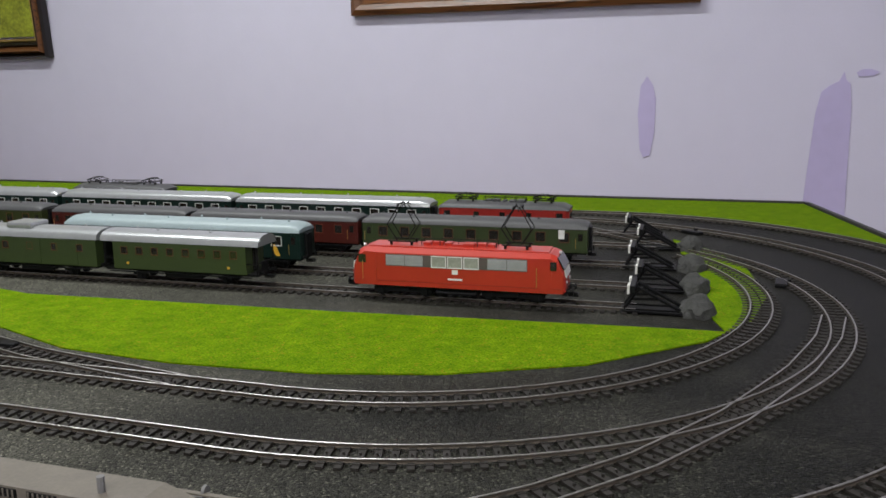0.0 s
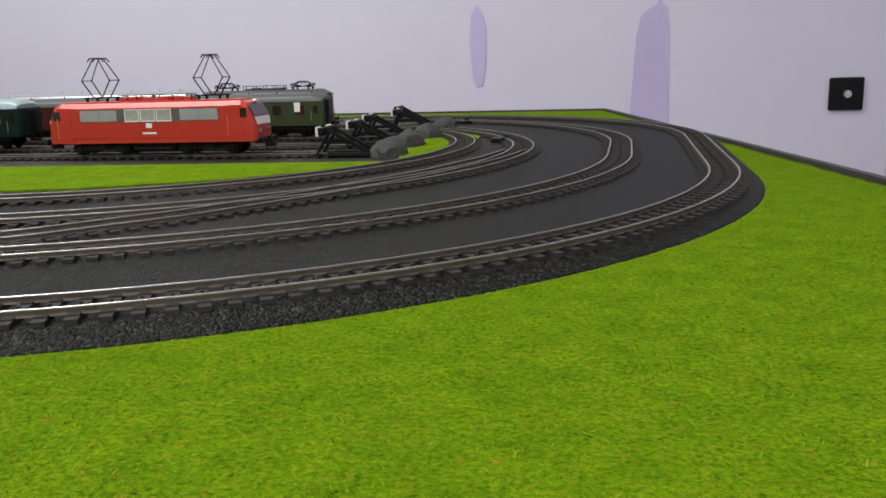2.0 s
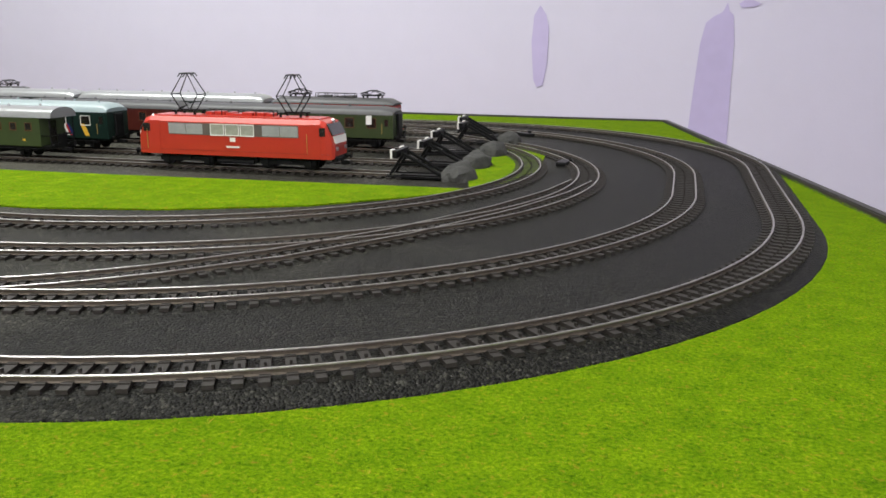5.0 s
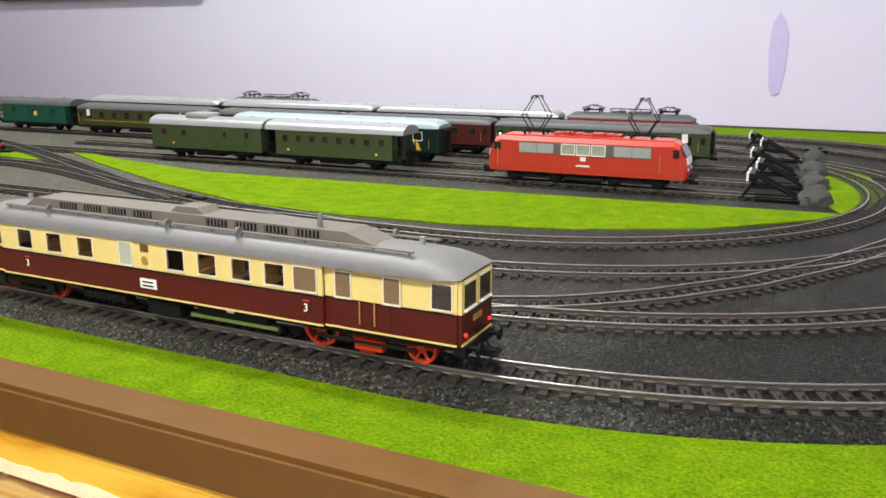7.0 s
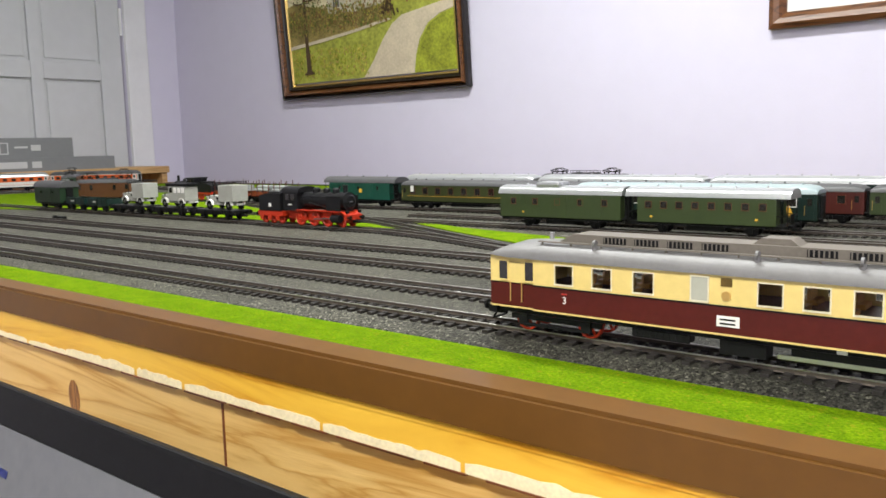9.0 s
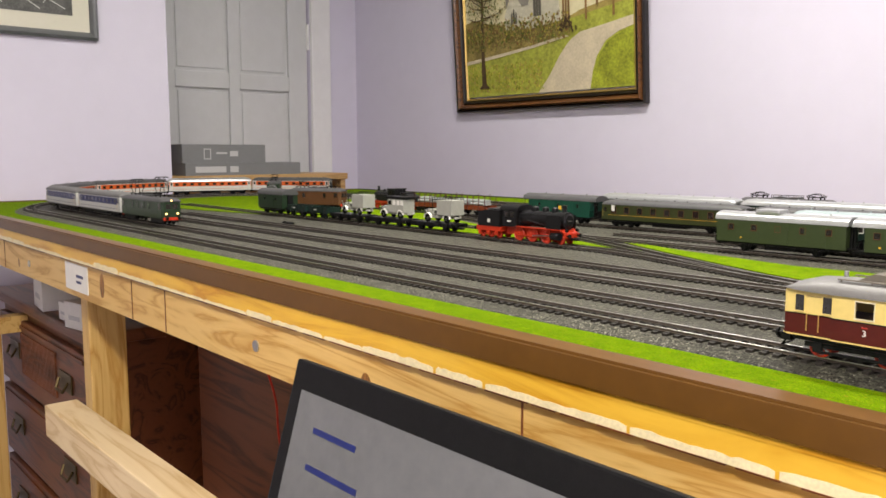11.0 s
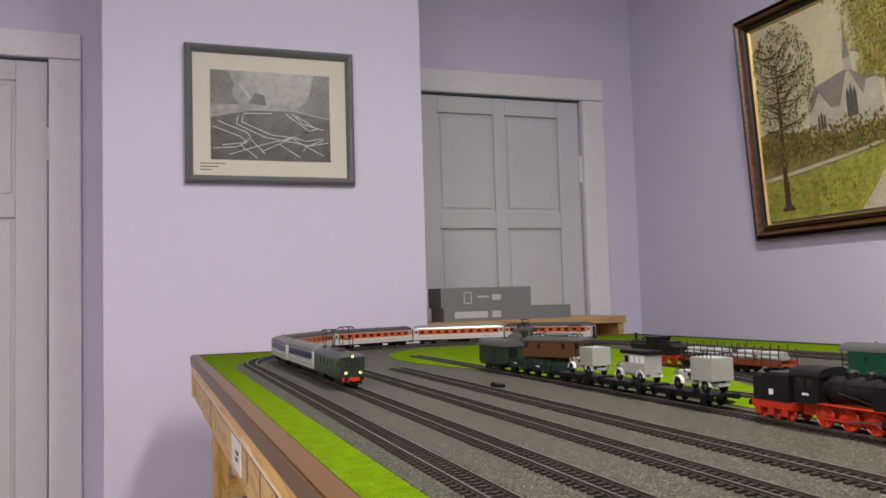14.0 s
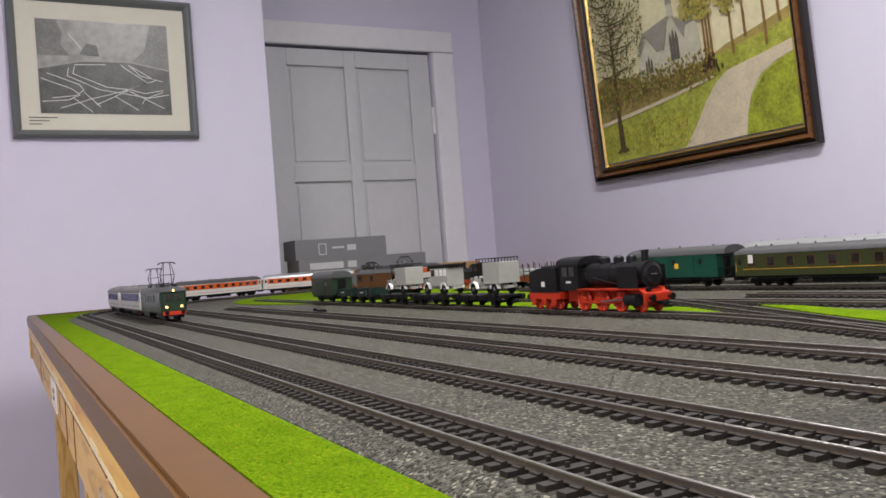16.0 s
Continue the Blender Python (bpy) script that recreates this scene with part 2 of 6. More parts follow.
REDBROWN = mat("red_brown_coach_paint", (0.065, 0.010, 0.006), 0.42, vary=0.15, size=60)
RUST = mat("rust_brown_wagon_paint", (0.12, 0.026, 0.010), 0.55, vary=0.2, size=60)
LOCOBROWN = mat("brown_loco_paint", (0.095, 0.038, 0.014), 0.45, vary=0.15, size=60)
ORANGE = mat("orange_coach_band", (0.50, 0.085, 0.010), 0.4, vary=0.07, size=50)
PALEGREY = mat("pale_grey_coach_paint", (0.50, 0.50, 0.47), 0.4, vary=0.06, size=50)
BLUE = mat("cobalt_blue_coach_band", (0.010, 0.018, 0.11), 0.4, vary=0.1, size=50)
OFFWHITE = mat("off_white_print", (0.75, 0.74, 0.70), 0.5, vary=0.05, size=60)
YELLOW = mat("yellow_print", (0.75, 0.42, 0.04), 0.5, vary=0.1, size=60)
GOLD = mat("brass_trim", (0.62, 0.40, 0.12), 0.35, 0.7, vary=0.1, size=60)
CARGREY = mat("pale_grey_lorry_paint", (0.33, 0.335, 0.295), 0.5, vary=0.1, size=90)
GRAVEL = mat("grey_gravel_heap", (0.042, 0.042, 0.039), 0.85, vary=0.5, size=160, bump=1.0, bump_size=500)
GREYBOX = mat("grey_cardboard", (0.19, 0.195, 0.20), 0.55, vary=0.06, size=12)
LAMPON = glow("warm_headlamp", (1.0, 0.62, 0.22), 2.6)
TAILON = glow("red_tail_lamp", (1.0, 0.03, 0.02), 0.35)
FRAMEWOOD = wood("walnut_frame", (0.035, 0.013, 0.006), (0.150, 0.060, 0.020), 0, 3.0, 0.3, 8)
FRAMEGREY = mat("pewter_frame", (0.16, 0.17, 0.175), 0.4, 0.3, vary=0.08, size=20)
GILT = mat("gilt_slip", (0.70, 0.50, 0.16), 0.3, 0.8, vary=0.1, size=90)
MOUNT = mat("ivory_mount_card", (0.62, 0.60, 0.50), 0.8, vary=0.03, size=10)
FLEX = mat("red_flex", (0.5, 0.03, 0.015), 0.4, vary=0.05, size=40)

# ---- mesh helpers ----


def bx(bm, x0, x1, y0, y1, z0, z1, bev=0.0):
    m = Matrix.LocRotScale(((x0 + x1) / 2, (y0 + y1) / 2, (z0 + z1) / 2), None, (abs(x1 - x0), abs(y1 - y0), abs(z1 - z0)))
    v = bmesh.ops.create_cube(bm, size=1.0, matrix=m)["verts"]
    if bev:
        es = list({e for q in v for e in q.link_edges})
        bmesh.ops.bevel(bm, geom=es, offset=bev, segments=2, profile=0.6, affect="EDGES")
    return bm


def cyl(bm, c, r, h, axis="z", seg=16, r2=None):
    rot = {"z": Euler((0, 0, 0)), "x": Euler((0, radians(90), 0)), "y": Euler((radians(90), 0, 0))}[axis]
    bmesh.ops.create_cone(bm, cap_ends=True, segments=seg, radius1=r, radius2=r if r2 is None else r2, depth=h,
                          matrix=Matrix.LocRotScale(c, rot, None))
    return bm


def rod(bm, p, q, r, seg=6):
    p, q = Vector(p), Vector(q)
    d = q - p
    if d.length < 1e-7:
        return bm
    m = Matrix.Translation((p + q) / 2) @ d.to_track_quat("Z", "Y").to_matrix().to_4x4()
    bmesh.ops.create_cone(bm, cap_ends=True, segments=seg, radius1=r, radius2=r, depth=d.length, matrix=m)
    return bm


def prism(bm, pts, a0, a1, axis="x"):
    """A closed outline, swept along an axis. For x the outline is (y, z), for z (x, y), for y (x, z)."""
    def at(p, a):
        return (a, p[0], p[1]) if axis == "x" else (p[0], p[1], a) if axis == "z" else (p[0], a, p[1])
    lo = [bm.verts.new(at(p, a0)) for p in pts]
    hi = [bm.verts.new(at(p, a1)) for p in pts]
    n = len(pts)
    fs = [bm.faces.new(lo), bm.faces.new(hi)]
    for i in range(n):
        fs.append(bm.faces.new((lo[i], lo[(i + 1) % n], hi[(i + 1) % n], hi[i])))
    bmesh.ops.recalc_face_normals(bm, faces=fs)
    return bm


def loft(bm, rings):
    """Rings of points with the same count, joined one after another, both ends closed."""
    vs = [[bm.verts.new(p) for p in r] for r in rings]
    fs = [bm.faces.new(vs[0]), bm.faces.new(vs[-1])]
    n = len(rings[0])
    for a, b in zip(vs, vs[1:]):
        for i in range(n):
            fs.append(bm.faces.new((a[i], a[(i + 1) % n], b[(i + 1) % n], b[i])))
    bmesh.ops.recalc_face_normals(bm, faces=fs)
    return bm


def to_mesh(name, bm, material, smooth=False):
    me = bpy.data.meshes.new(name)
    bm.to_mesh(me)
    bm.free()
    me.materials.append(material)
    if smooth:
        for p in me.polygons:
            p.use_smooth = True
        me.set_sharp_from_angle(angle=radians(40))
    return me


def part(name, bm, material, parent, label="", smooth=False):
    ob = new(name, to_mesh(name, bm, material, smooth))
    ob.parent = parent
    if label:
        tagged(ob, label)
    return ob


def piece(name, me, parent, m):
    ob = new(name, me)
    ob.parent = parent
    ob.matrix_basis = m
    return ob


def thing(name, m, label, category, group="", kind=""):
    e = new(name)
    e.empty_display_size = 0.02
    e.matrix_world = m
    return tagged(e, label, category, group, kind)


def solid(name, bm, material, label="", category="", kind="", smooth=False, group=""):
    return tagged(new(name, to_mesh(name, bm, material, smooth)), label, category, group, kind)


B = bmesh.new

# ---- the room ----
FLOOR_Z, CEIL_Z = -0.07, 2.42
XL, XR, YB, YF = -2.41, 0.95, 1.15, -2.2
solid("floor", bx(B(), -3.1, 1.1, YF - 0.1, 1.3, FLOOR_Z - 0.05, FLOOR_Z), CARPET, "brown carpeted room floor", "floor", "structure")
solid("ceiling", bx(B(), -3.1, 1.1, YF - 0.1, 1.3, CEIL_Z, CEIL_Z + 0.05), CEIL, "plain white ceiling", "ceiling", "structure")
solid("wall_north", bx(B(), -2.9, XR, YB, YB + 0.12, FLOOR_Z, CEIL_Z), LAVENDER, "lavender painted wall behind the layout", "wall", "structure")
solid("wall_east", bx(B(), XR, XR + 0.12, YF, YB + 0.12, FLOOR_Z, CEIL_Z), LAVENDER, "lavender painted side wall", "wall", "structure")
solid("wall_south", bx(B(), -3.0, XR, YF - 0.12, YF, FLOOR_Z, CEIL_Z), LAVENDER, "lavender painted wall behind the camera", "wall", "structure")
solid("chimney_breast", bx(B(), -2.80, XL, -0.705, 0.172, FLOOR_Z, CEIL_Z, 0.004), LAVENDER, "lavender painted chimney breast", "wall", "structure")


def wall_with_door(y0, y1, d0, d1, top, name):
    bm = B()
    bx(bm, -2.92, -2.80, y0, d0, FLOOR_Z, CEIL_Z)
    bx(bm, -2.92, -2.80, d1, y1, FLOOR_Z, CEIL_Z)
    bx(bm, -2.92, -2.80, d0, d1, top, CEIL_Z)
    return solid(name, bm, LAVENDER, "lavender wall of a recess with a door opening", "wall", "structure")


wall_with_door(0.172, YB, 0.275, 0.925, 1.845, "wall_west_1")
wall_with_door(YF, -0.705, -1.62, -0.87, 1.875, "wall_west_2")


def panel_door(name, y0, y1, top):
    d = thing(name, pose(-2.80, y0, FLOOR_Z), "pale grey painted four-panel door, closed", "door", kind="structure")
    w, h = y1 - y0, top - FLOOR_Z - 0.005
    st, mid = 0.09, 0.022
    bm = B()
    bx(bm, -0.055, -0.028, 0.004, w - 0.004, 0.005, h)
    part("slab", bm, GREYDOOR, d)
    cols = ((0.004, st), (w / 2 - mid, w / 2 + mid), (w - st, w - 0.004))
    rails = ((0.005, 0.20), (h - 0.47, h - 0.41), (h - 0.06, h))
    for a, b in cols:
        part("stile", bx(B(), -0.028, -0.014, a, b, 0.005, h, 0.003), GREYDOOR, d)
    for a, b in rails:
        for c0, c1 in ((st, w / 2 - mid), (w / 2 + mid, w - st)):
            part("rail", bx(B(), -0.028, -0.0142, c0, c1, a, b, 0.003), GREYDOOR, d)
    for a, b in ((0.20, h - 0.47), (h - 0.41, h - 0.06)):
        for c0, c1 in ((st, w / 2 - mid), (w / 2 + mid, w - st)):
            part("panel", bx(B(), -0.030, -0.023, c0 + 0.012, c1 - 0.012, a + 0.012, b - 0.012, 0.004), GREYDOOR, d)
    for z in (h - 0.25, 0.25):
        hg = part("hinge", cyl(B(), (-0.010, w - 0.002, z), 0.007, 0.10, "z", 10), WHITE, d, "painted steel hinge")
    for q, z0, z1 in (((-0.09, -0.001), 0.0, h + 0.004), ((w + 0.001, w + 0.09), 0.0, h + 0.004), ((-0.09, w + 0.09), h + 0.006, h + 0.085)):
        part("architrave", bx(B(), -0.004, 0.016, q[0], q[1], z0, z1, 0.005), WHITE, d, "white painted architrave")
    return d


panel_door("door_1", 0.275, 0.925, 1.84)
panel_door("door_2", -1.62, -0.87, 1.87)


def skirting(name, x0, x1, y0, y1):
    solid(name, bx(B(), x0, x1, y0, y1, FLOOR_Z, FLOOR_Z + 0.14, 0.004), WHITE, "white painted skirting board", "skirting", "structure")


skirting("baseboard_north", -2.78, XR - 0.016, YB - 0.015, YB - 0.001)
skirting("baseboard_breast", XL + 0.001, XL + 0.016, -0.70, 0.17)


def blot(name, pts, label):
    """A flat violet patch on the back wall."""
    bm = B()
    prism(bm, pts, YB - 0.0022, YB - 0.0002, "y")
    return solid(name, bm, MAUVE, label, "paint patch", "structure")


blot("paint_patch", [(0.148, 1.045), (0.155, 1.030), (0.168, 1.034), (0.176, 1.08), (0.177, 1.15), (0.170, 1.178), (0.158, 1.195), (0.146, 1.175), (0.142, 1.12)],
     "small violet patch on the lavender wall")
blot("paint_patch", [(0.462, 0.86), (0.545, 0.86), (0.542, 1.02), (0.541, 1.13), (0.536, 1.175), (0.528, 1.182), (0.524, 1.198), (0.516, 1.180), (0.500, 1.172), (0.486, 1.16), (0.478, 1.12), (0.470, 1.0)],
     "tall violet patch on the lavender wall")
blot("paint_patch", [(0.545, 1.196), (0.55, 1.188), (0.575, 1.190), (0.585, 1.196), (0.57, 1.202), (0.555, 1.202)], "thin violet smear on the lavender wall")

sw = thing("wall_plate", pose(0.870, YB, 1.0005), "square black wall plate with a steel knob", "switch")
part("plate", bx(B(), -0.031, 0.031, -0.008, 0.0, -0.031, 0.031, 0.004), BLACK, sw)
part("knob", cyl(B(), (0, -0.013, 0.0), 0.007, 0.012, "y", 16), STEEL, sw, "brushed steel knob")
part("indicator", bx(B(), -0.001, 0.001, -0.0195, -0.0188, 0.0, 0.006), OFFWHITE, sw)

# Unseen housings, added on the ceiling to account for the two area lamps.
for x, y in ((-0.05, 0.10), (0.25, -1.45)):
    fx = thing("ceiling_light", pose(x, y, CEIL_Z), "unseen long white ceiling light housing, added for the lamps", "lamp", "ceiling lights")
    part("housing", bx(B(), -0.58, 0.58, -0.1, 0.1, -0.035, 0.0, 0.006), WHITE, fx)


# ---- pictures ----
def frame_bars(parent, w, h, fw, depth, material, names="frame_bar"):
    """Mitred frame round a w x h opening, lying in x, z, its back at y = 0 and its face towards -y."""
    o = [(-w / 2 - fw, -h / 2 - fw), (w / 2 + fw, -h / 2 - fw), (w / 2 + fw, h / 2 + fw), (-w / 2 - fw, h / 2 + fw)]
    i = [(-w / 2, -h / 2), (w / 2, -h / 2), (w / 2, h / 2), (-w / 2, h / 2)]
    mids = [((a[0] * 0.35 + b[0] * 0.65), (a[1] * 0.35 + b[1] * 0.65)) for a, b in zip(o, i)]
    for k in range(4):
        j = (k + 1) % 4
        bm = B()
        def ring(q):
            return [(o[q][0], 0, o[q][1]), (o[q][0], -depth * 0.7, o[q][1]), ((o[q][0] + mids[q][0]) / 2, -depth, (o[q][1] + mids[q][1]) / 2),
                    (mids[q][0], -depth * 0.8, mids[q][1]), (i[q][0], -depth * 0.35, i[q][1]), (i[q][0], 0, i[q][1])]
        loft(bm, [ring(k), ring(j)])
        part(names, bm, material, parent)


def flat(pts, y, t=0.0008):
    bm = B()
    prism(bm, pts, y, y - t, "y")
    return bm


W0, H0 = 0.73, 0.585
oil = thing("landscape_painting", pose(-1.725, YB - 0.026, 1.597, 4.0, 0, 0), "oil painting of a church among trees in a walnut frame", "painting")
FRAMEDARK = mat("ebonised_frame_moulding", (0.010, 0.007, 0.005), 0.35, vary=0.2, size=40)
frame_bars(oil, W0 + 0.058, H0 + 0.058, 0.011, 0.027, FRAMEDARK, "outer_frame_bar")
frame_bars(oil, W0 + 0.024, H0 + 0.024, 0.017, 0.031, FRAMEWOOD)
frame_bars(oil, W0, H0, 0.012, 0.019, FRAMEDARK, "inner_frame_bar")
frame_bars(oil, W0 - 0.016, H0 - 0.016, 0.008, 0.010, GILT, "gilt_slip")
SKYP = mat("painted_pale_sky", (0.68, 0.62, 0.39), 0.5, vary=0.14, size=9, bump=0.2, bump_size=300)
MEADOW = mat("painted_meadow", (0.33, 0.35, 0.050), 0.5, vary=0.5, size=14, bump=0.3, bump_size=300)
BANK = mat("painted_shrub_bank", (0.26, 0.20, 0.06), 0.5, vary=0.6, size=22, bump=0.3, bump_size=300)
STONEP = mat("painted_church_stone", (0.50, 0.47, 0.36), 0.5, vary=0.2, size=30, bump=0.2, bump_size=300)
SLATEP = mat("painted_slate_roof", (0.27, 0.25, 0.21), 0.5, vary=0.2, size=30)
TRUNKP = mat("painted_tree_trunk", (0.075, 0.045, 0.02), 0.5, vary=0.3, size=40)
LEAFP = mat("painted_golden_foliage", (0.44, 0.37, 0.06), 0.5, vary=0.5, size=35, bump=0.3, bump_size=300)
DARKLEAFP = mat("painted_dark_foliage", (0.085, 0.085, 0.02), 0.5, vary=0.5, size=50)
ROADP = mat("painted_sandy_path", (0.56, 0.48, 0.34), 0.5, vary=0.2, size=18, bump=0.2, bump_size=300)


def P(u, v):
    return ((u - 0.5) * (W0 - 0.016), (0.5 - v) * (H0 - 0.016))


def paint(name, pts, material, k):
    return part(name, flat([P(u, v) for u, v in pts], -0.0015 - 0.0012 * k), material, oil)


SHRUBG = mat("painted_green_shrubs", (0.135, 0.165, 0.030), 0.5, vary=0.5, size=30, bump=0.3, bump_size=300)
SHRUBB = mat("painted_russet_shrubs", (0.215, 0.120, 0.040), 0.5, vary=0.5, size=30, bump=0.3, bump_size=300)
SHRUBO = mat("painted_ochre_shrubs", (0.34, 0.26, 0.075), 0.5, vary=0.4, size=30, bump=0.3, bump_size=300)
GLADE = mat("painted_grass_bank", (0.27, 0.30, 0.025), 0.5, vary=0.6, size=18, bump=0.3, bump_size=300)
HAZELEAFP = mat("painted_hazy_foliage", (0.46, 0.41, 0.13), 0.5, vary=0.35, size=40)
paint("sky", [(0, 0), (1, 0), (1, 0.62), (0, 0.62)], SKYP, 0)
paint("far_hill", [(0.60, 0.62), (0.72, 0.57), (0.86, 0.54), (1, 0.50), (1, 0.62), (0.60, 0.66)], SHRUBO, 1)
paint("meadow", [(0, 0.62), (0.3, 0.62), (0.62, 0.615), (0.8, 0.585), (1, 0.55), (1, 0.992), (0, 0.992)], MEADOW, 2)
paint("shrub_bank", [(0.0, 0.55), (0.06, 0.53), (0.14, 0.56), (0.25, 0.585), (0.34, 0.575), (0.42, 0.60), (0.5, 0.585), (0.58, 0.61), (0.655, 0.60), (0.68, 0.65), (0.60, 0.69), (0.45, 0.735), (0.3, 0.755), (0.12, 0.775), (0, 0.785)], BANK, 3)
paint("path", [(0.47, 0.992), (0.54, 0.90), (0.60, 0.80), (0.66, 0.725), (0.72, 0.685), (0.84, 0.665), (1, 0.635), (1, 0.685), (0.93, 0.705), (0.86, 0.745), (0.81, 0.82), (0.785, 0.90), (0.77, 0.992)], ROADP, 3)
paint("grass_bank", [(0.775, 0.992), (0.79, 0.90), (0.82, 0.82), (0.87, 0.75), (0.94, 0.71), (1, 0.69), (1, 0.992)], GLADE, 3)
paint("church_wall", [(0.275, 0.62), (0.275, 0.535), (0.33, 0.41), (0.385, 0.50), (0.425, 0.50), (0.475, 0.345), (0.53, 0.47), (0.545, 0.40), (0.60, 0.37), (0.615, 0.61), (0.45, 0.63)], STONEP, 4)
paint("church_roof", [(0.285, 0.50), (0.285, 0.435), (0.325, 0.415)], SLATEP, 5)
paint("church_roof", [(0.29, 0.43), (0.32, 0.385), (0.465, 0.345), (0.425, 0.50), (0.385, 0.495), (0.332, 0.405)], SLATEP, 5)
paint("church_roof", [(0.485, 0.35), (0.52, 0.385), (0.598, 0.365), (0.605, 0.41), (0.55, 0.42), (0.535, 0.475)], SLATEP, 5)
paint("belfry", [(0.462, 0.355), (0.465, 0.29), (0.489, 0.29), (0.492, 0.355)], STONEP, 5)
paint("spire", [(0.461, 0.295), (0.469, 0.23), (0.477, 0.155), (0.485, 0.23), (0.493, 0.295)], SLATEP, 6)
WINP = mat("painted_leaded_window", (0.115, 0.105, 0.085), 0.5, vary=0.4, size=90)
for u, v, w, h in ((0.466, 0.43, 0.014, 0.135), (0.482, 0.415, 0.014, 0.15), (0.498, 0.43, 0.014, 0.135), (0.322, 0.52, 0.010, 0.07), (0.336, 0.505, 0.010, 0.085), (0.350, 0.52, 0.010, 0.07)):
    paint("church_window", [(u - w / 2, v + h), (u - w / 2, v + h * 0.25), (u, v), (u + w / 2, v + h * 0.25), (u + w / 2, v + h)], WINP, 6)
paint("tree_trunk", [(0.105, 0.925), (0.08, 0.945), (0.16, 0.945), (0.135, 0.92), (0.128, 0.7), (0.135, 0.45), (0.128, 0.20), (0.120, 0.45), (0.110, 0.7)], TRUNKP, 6)
rnd = random.Random(5)
for i in range(46):
    a = rnd.uniform(-1.35, 1.35)
    ln = rnd.uniform(0.08, 0.24)
    u0, v0 = 0.127, rnd.uniform(0.16, 0.56)
    u1, v1 = max(0.012, u0 + math.sin(a) * ln * 0.85), max(0.02, v0 - math.cos(a) * ln * 0.6)
    um, vm = (u0 + u1) / 2, (v0 + v1) / 2 + 0.018
    d = 0.0032
    paint("bough", [(u0, v0 - d), (u0, v0 + d), (um, vm + d), (u1, v1), (um, vm - d)], TRUNKP, 7)


def dabs(name, count, where, s0, s1, material, k):
    """Many small brush dabs of one colour."""
    bm = B()
    while count:
        u, v = where()
        if not (0.012 < u < 0.985 and 0.012 < v < 0.975):
            continue
        count -= 1
        s = rnd.uniform(s0, s1)
        prism(bm, [P(u + s * 0.75 * math.cos(t * 1.257) * rnd.uniform(0.4, 1), v + s * math.sin(t * 1.257) * rnd.uniform(0.5, 1.3)) for t in range(5)], -0.0015 - 0.0012 * k, -0.0023 - 0.0012 * k, "y")
    return tagged(part(name, bm, material, oil), kind="stuff")


def in_crown():
    r, a = math.sqrt(rnd.random()), rnd.uniform(0, 6.283)
    return 0.155 + 0.175 * r * math.cos(a), 0.30 + 0.29 * r * math.sin(a)


for mt, n, k in ((SHRUBG, 380, 8), (DARKLEAFP, 230, 9), (SHRUBB, 160, 8), (SHRUBO, 140, 7)):
    dabs("tree_foliage", n, in_crown, 0.003, 0.0085, mt, k)
for u, v in ((0.635, 0.655), (0.65, 0.655), (0.665, 0.65), (0.76, 0.625), (0.82, 0.56), (0.905, 0.625), (0.965, 0.545)):
    w = 0.0055
    paint("poplar_trunk", [(u - w, v), (u - w * 0.5, 0.1), (u + w * 0.5, 0.1), (u + w, v)], SHRUBB, 6)
POPLARS = ((0.575, 0.060, 0.40), (0.64, 0.055, 0.42), (0.755, 0.050, 0.43), (0.82, 0.030, 0.40), (0.885, 0.045, 0.38), (0.965, 0.028, 0.42))


def in_poplar():
    u, w, low = rnd.choice(POPLARS)
    v = rnd.uniform(0.012, low)
    return u + rnd.gauss(0, w * 0.80) * (1.15 - 0.75 * v / low), v


for mt, n, s0, s1, k in ((HAZELEAFP, 1400, 0.008, 0.017, 7), (LEAFP, 1300, 0.004, 0.010, 8), (SHRUBO, 800, 0.003, 0.008, 9), (SHRUBG, 520, 0.003, 0.007, 9)):
    dabs("poplar_foliage", n, in_poplar, s0, s1, mt, k)
paint("lane", [(0.0, 0.775), (0.25, 0.748), (0.45, 0.722), (0.64, 0.69), (0.66, 0.70), (0.45, 0.738), (0.25, 0.766), (0.0, 0.795)], ROADP, 4)
for mt, n in ((SHRUBB, 380), (SHRUBG, 420), (SHRUBO, 330), (BANK, 200), (LEAFP, 130)):
    dabs("shrub_foliage", n, lambda: (rnd.uniform(0.01, 0.67), min(0.72, rnd.gauss(0.645, 0.036))), 0.004, 0.010, mt, 7)
dabs("shrub_foliage", 40, lambda: (rnd.gauss(0.645, 0.022), rnd.gauss(0.635, 0.018)), 0.006, 0.014, TRUNKP, 8)
for mt, n in ((LEAFP, 200), (GLADE, 220), (SHRUBO, 90)):
    dabs("meadow_strokes", n, lambda: (rnd.uniform(0.01, 0.5), rnd.uniform(0.81, 0.97)), 0.004, 0.011, mt, 3)

bw = thing("framed_photograph", pose(XL + 0.002, -0.270, 1.6375, 0, 0, 90) @ Matrix.Scale(0.957, 4), "black and white photograph of railway tracks in a pewter frame", "picture")
frame_bars(bw, 0.438, 0.351, 0.022, 0.022, FRAMEGREY)
part("mount", flat([(-0.219, -0.1755), (0.219, -0.1755), (0.219, 0.1755), (-0.219, 0.1755)], -0.002, 0.002), MOUNT, bw)
PHOTO = mat("grey_misty_photograph", (0.27, 0.27, 0.25), 0.35, vary=0.45, size=7)
PHOTOM = mat("dim_photograph_wood", (0.13, 0.13, 0.12), 0.35, vary=0.5, size=18)
PHOTOD = mat("dark_photograph_ground", (0.075, 0.075, 0.07), 0.35, vary=0.75, size=26)
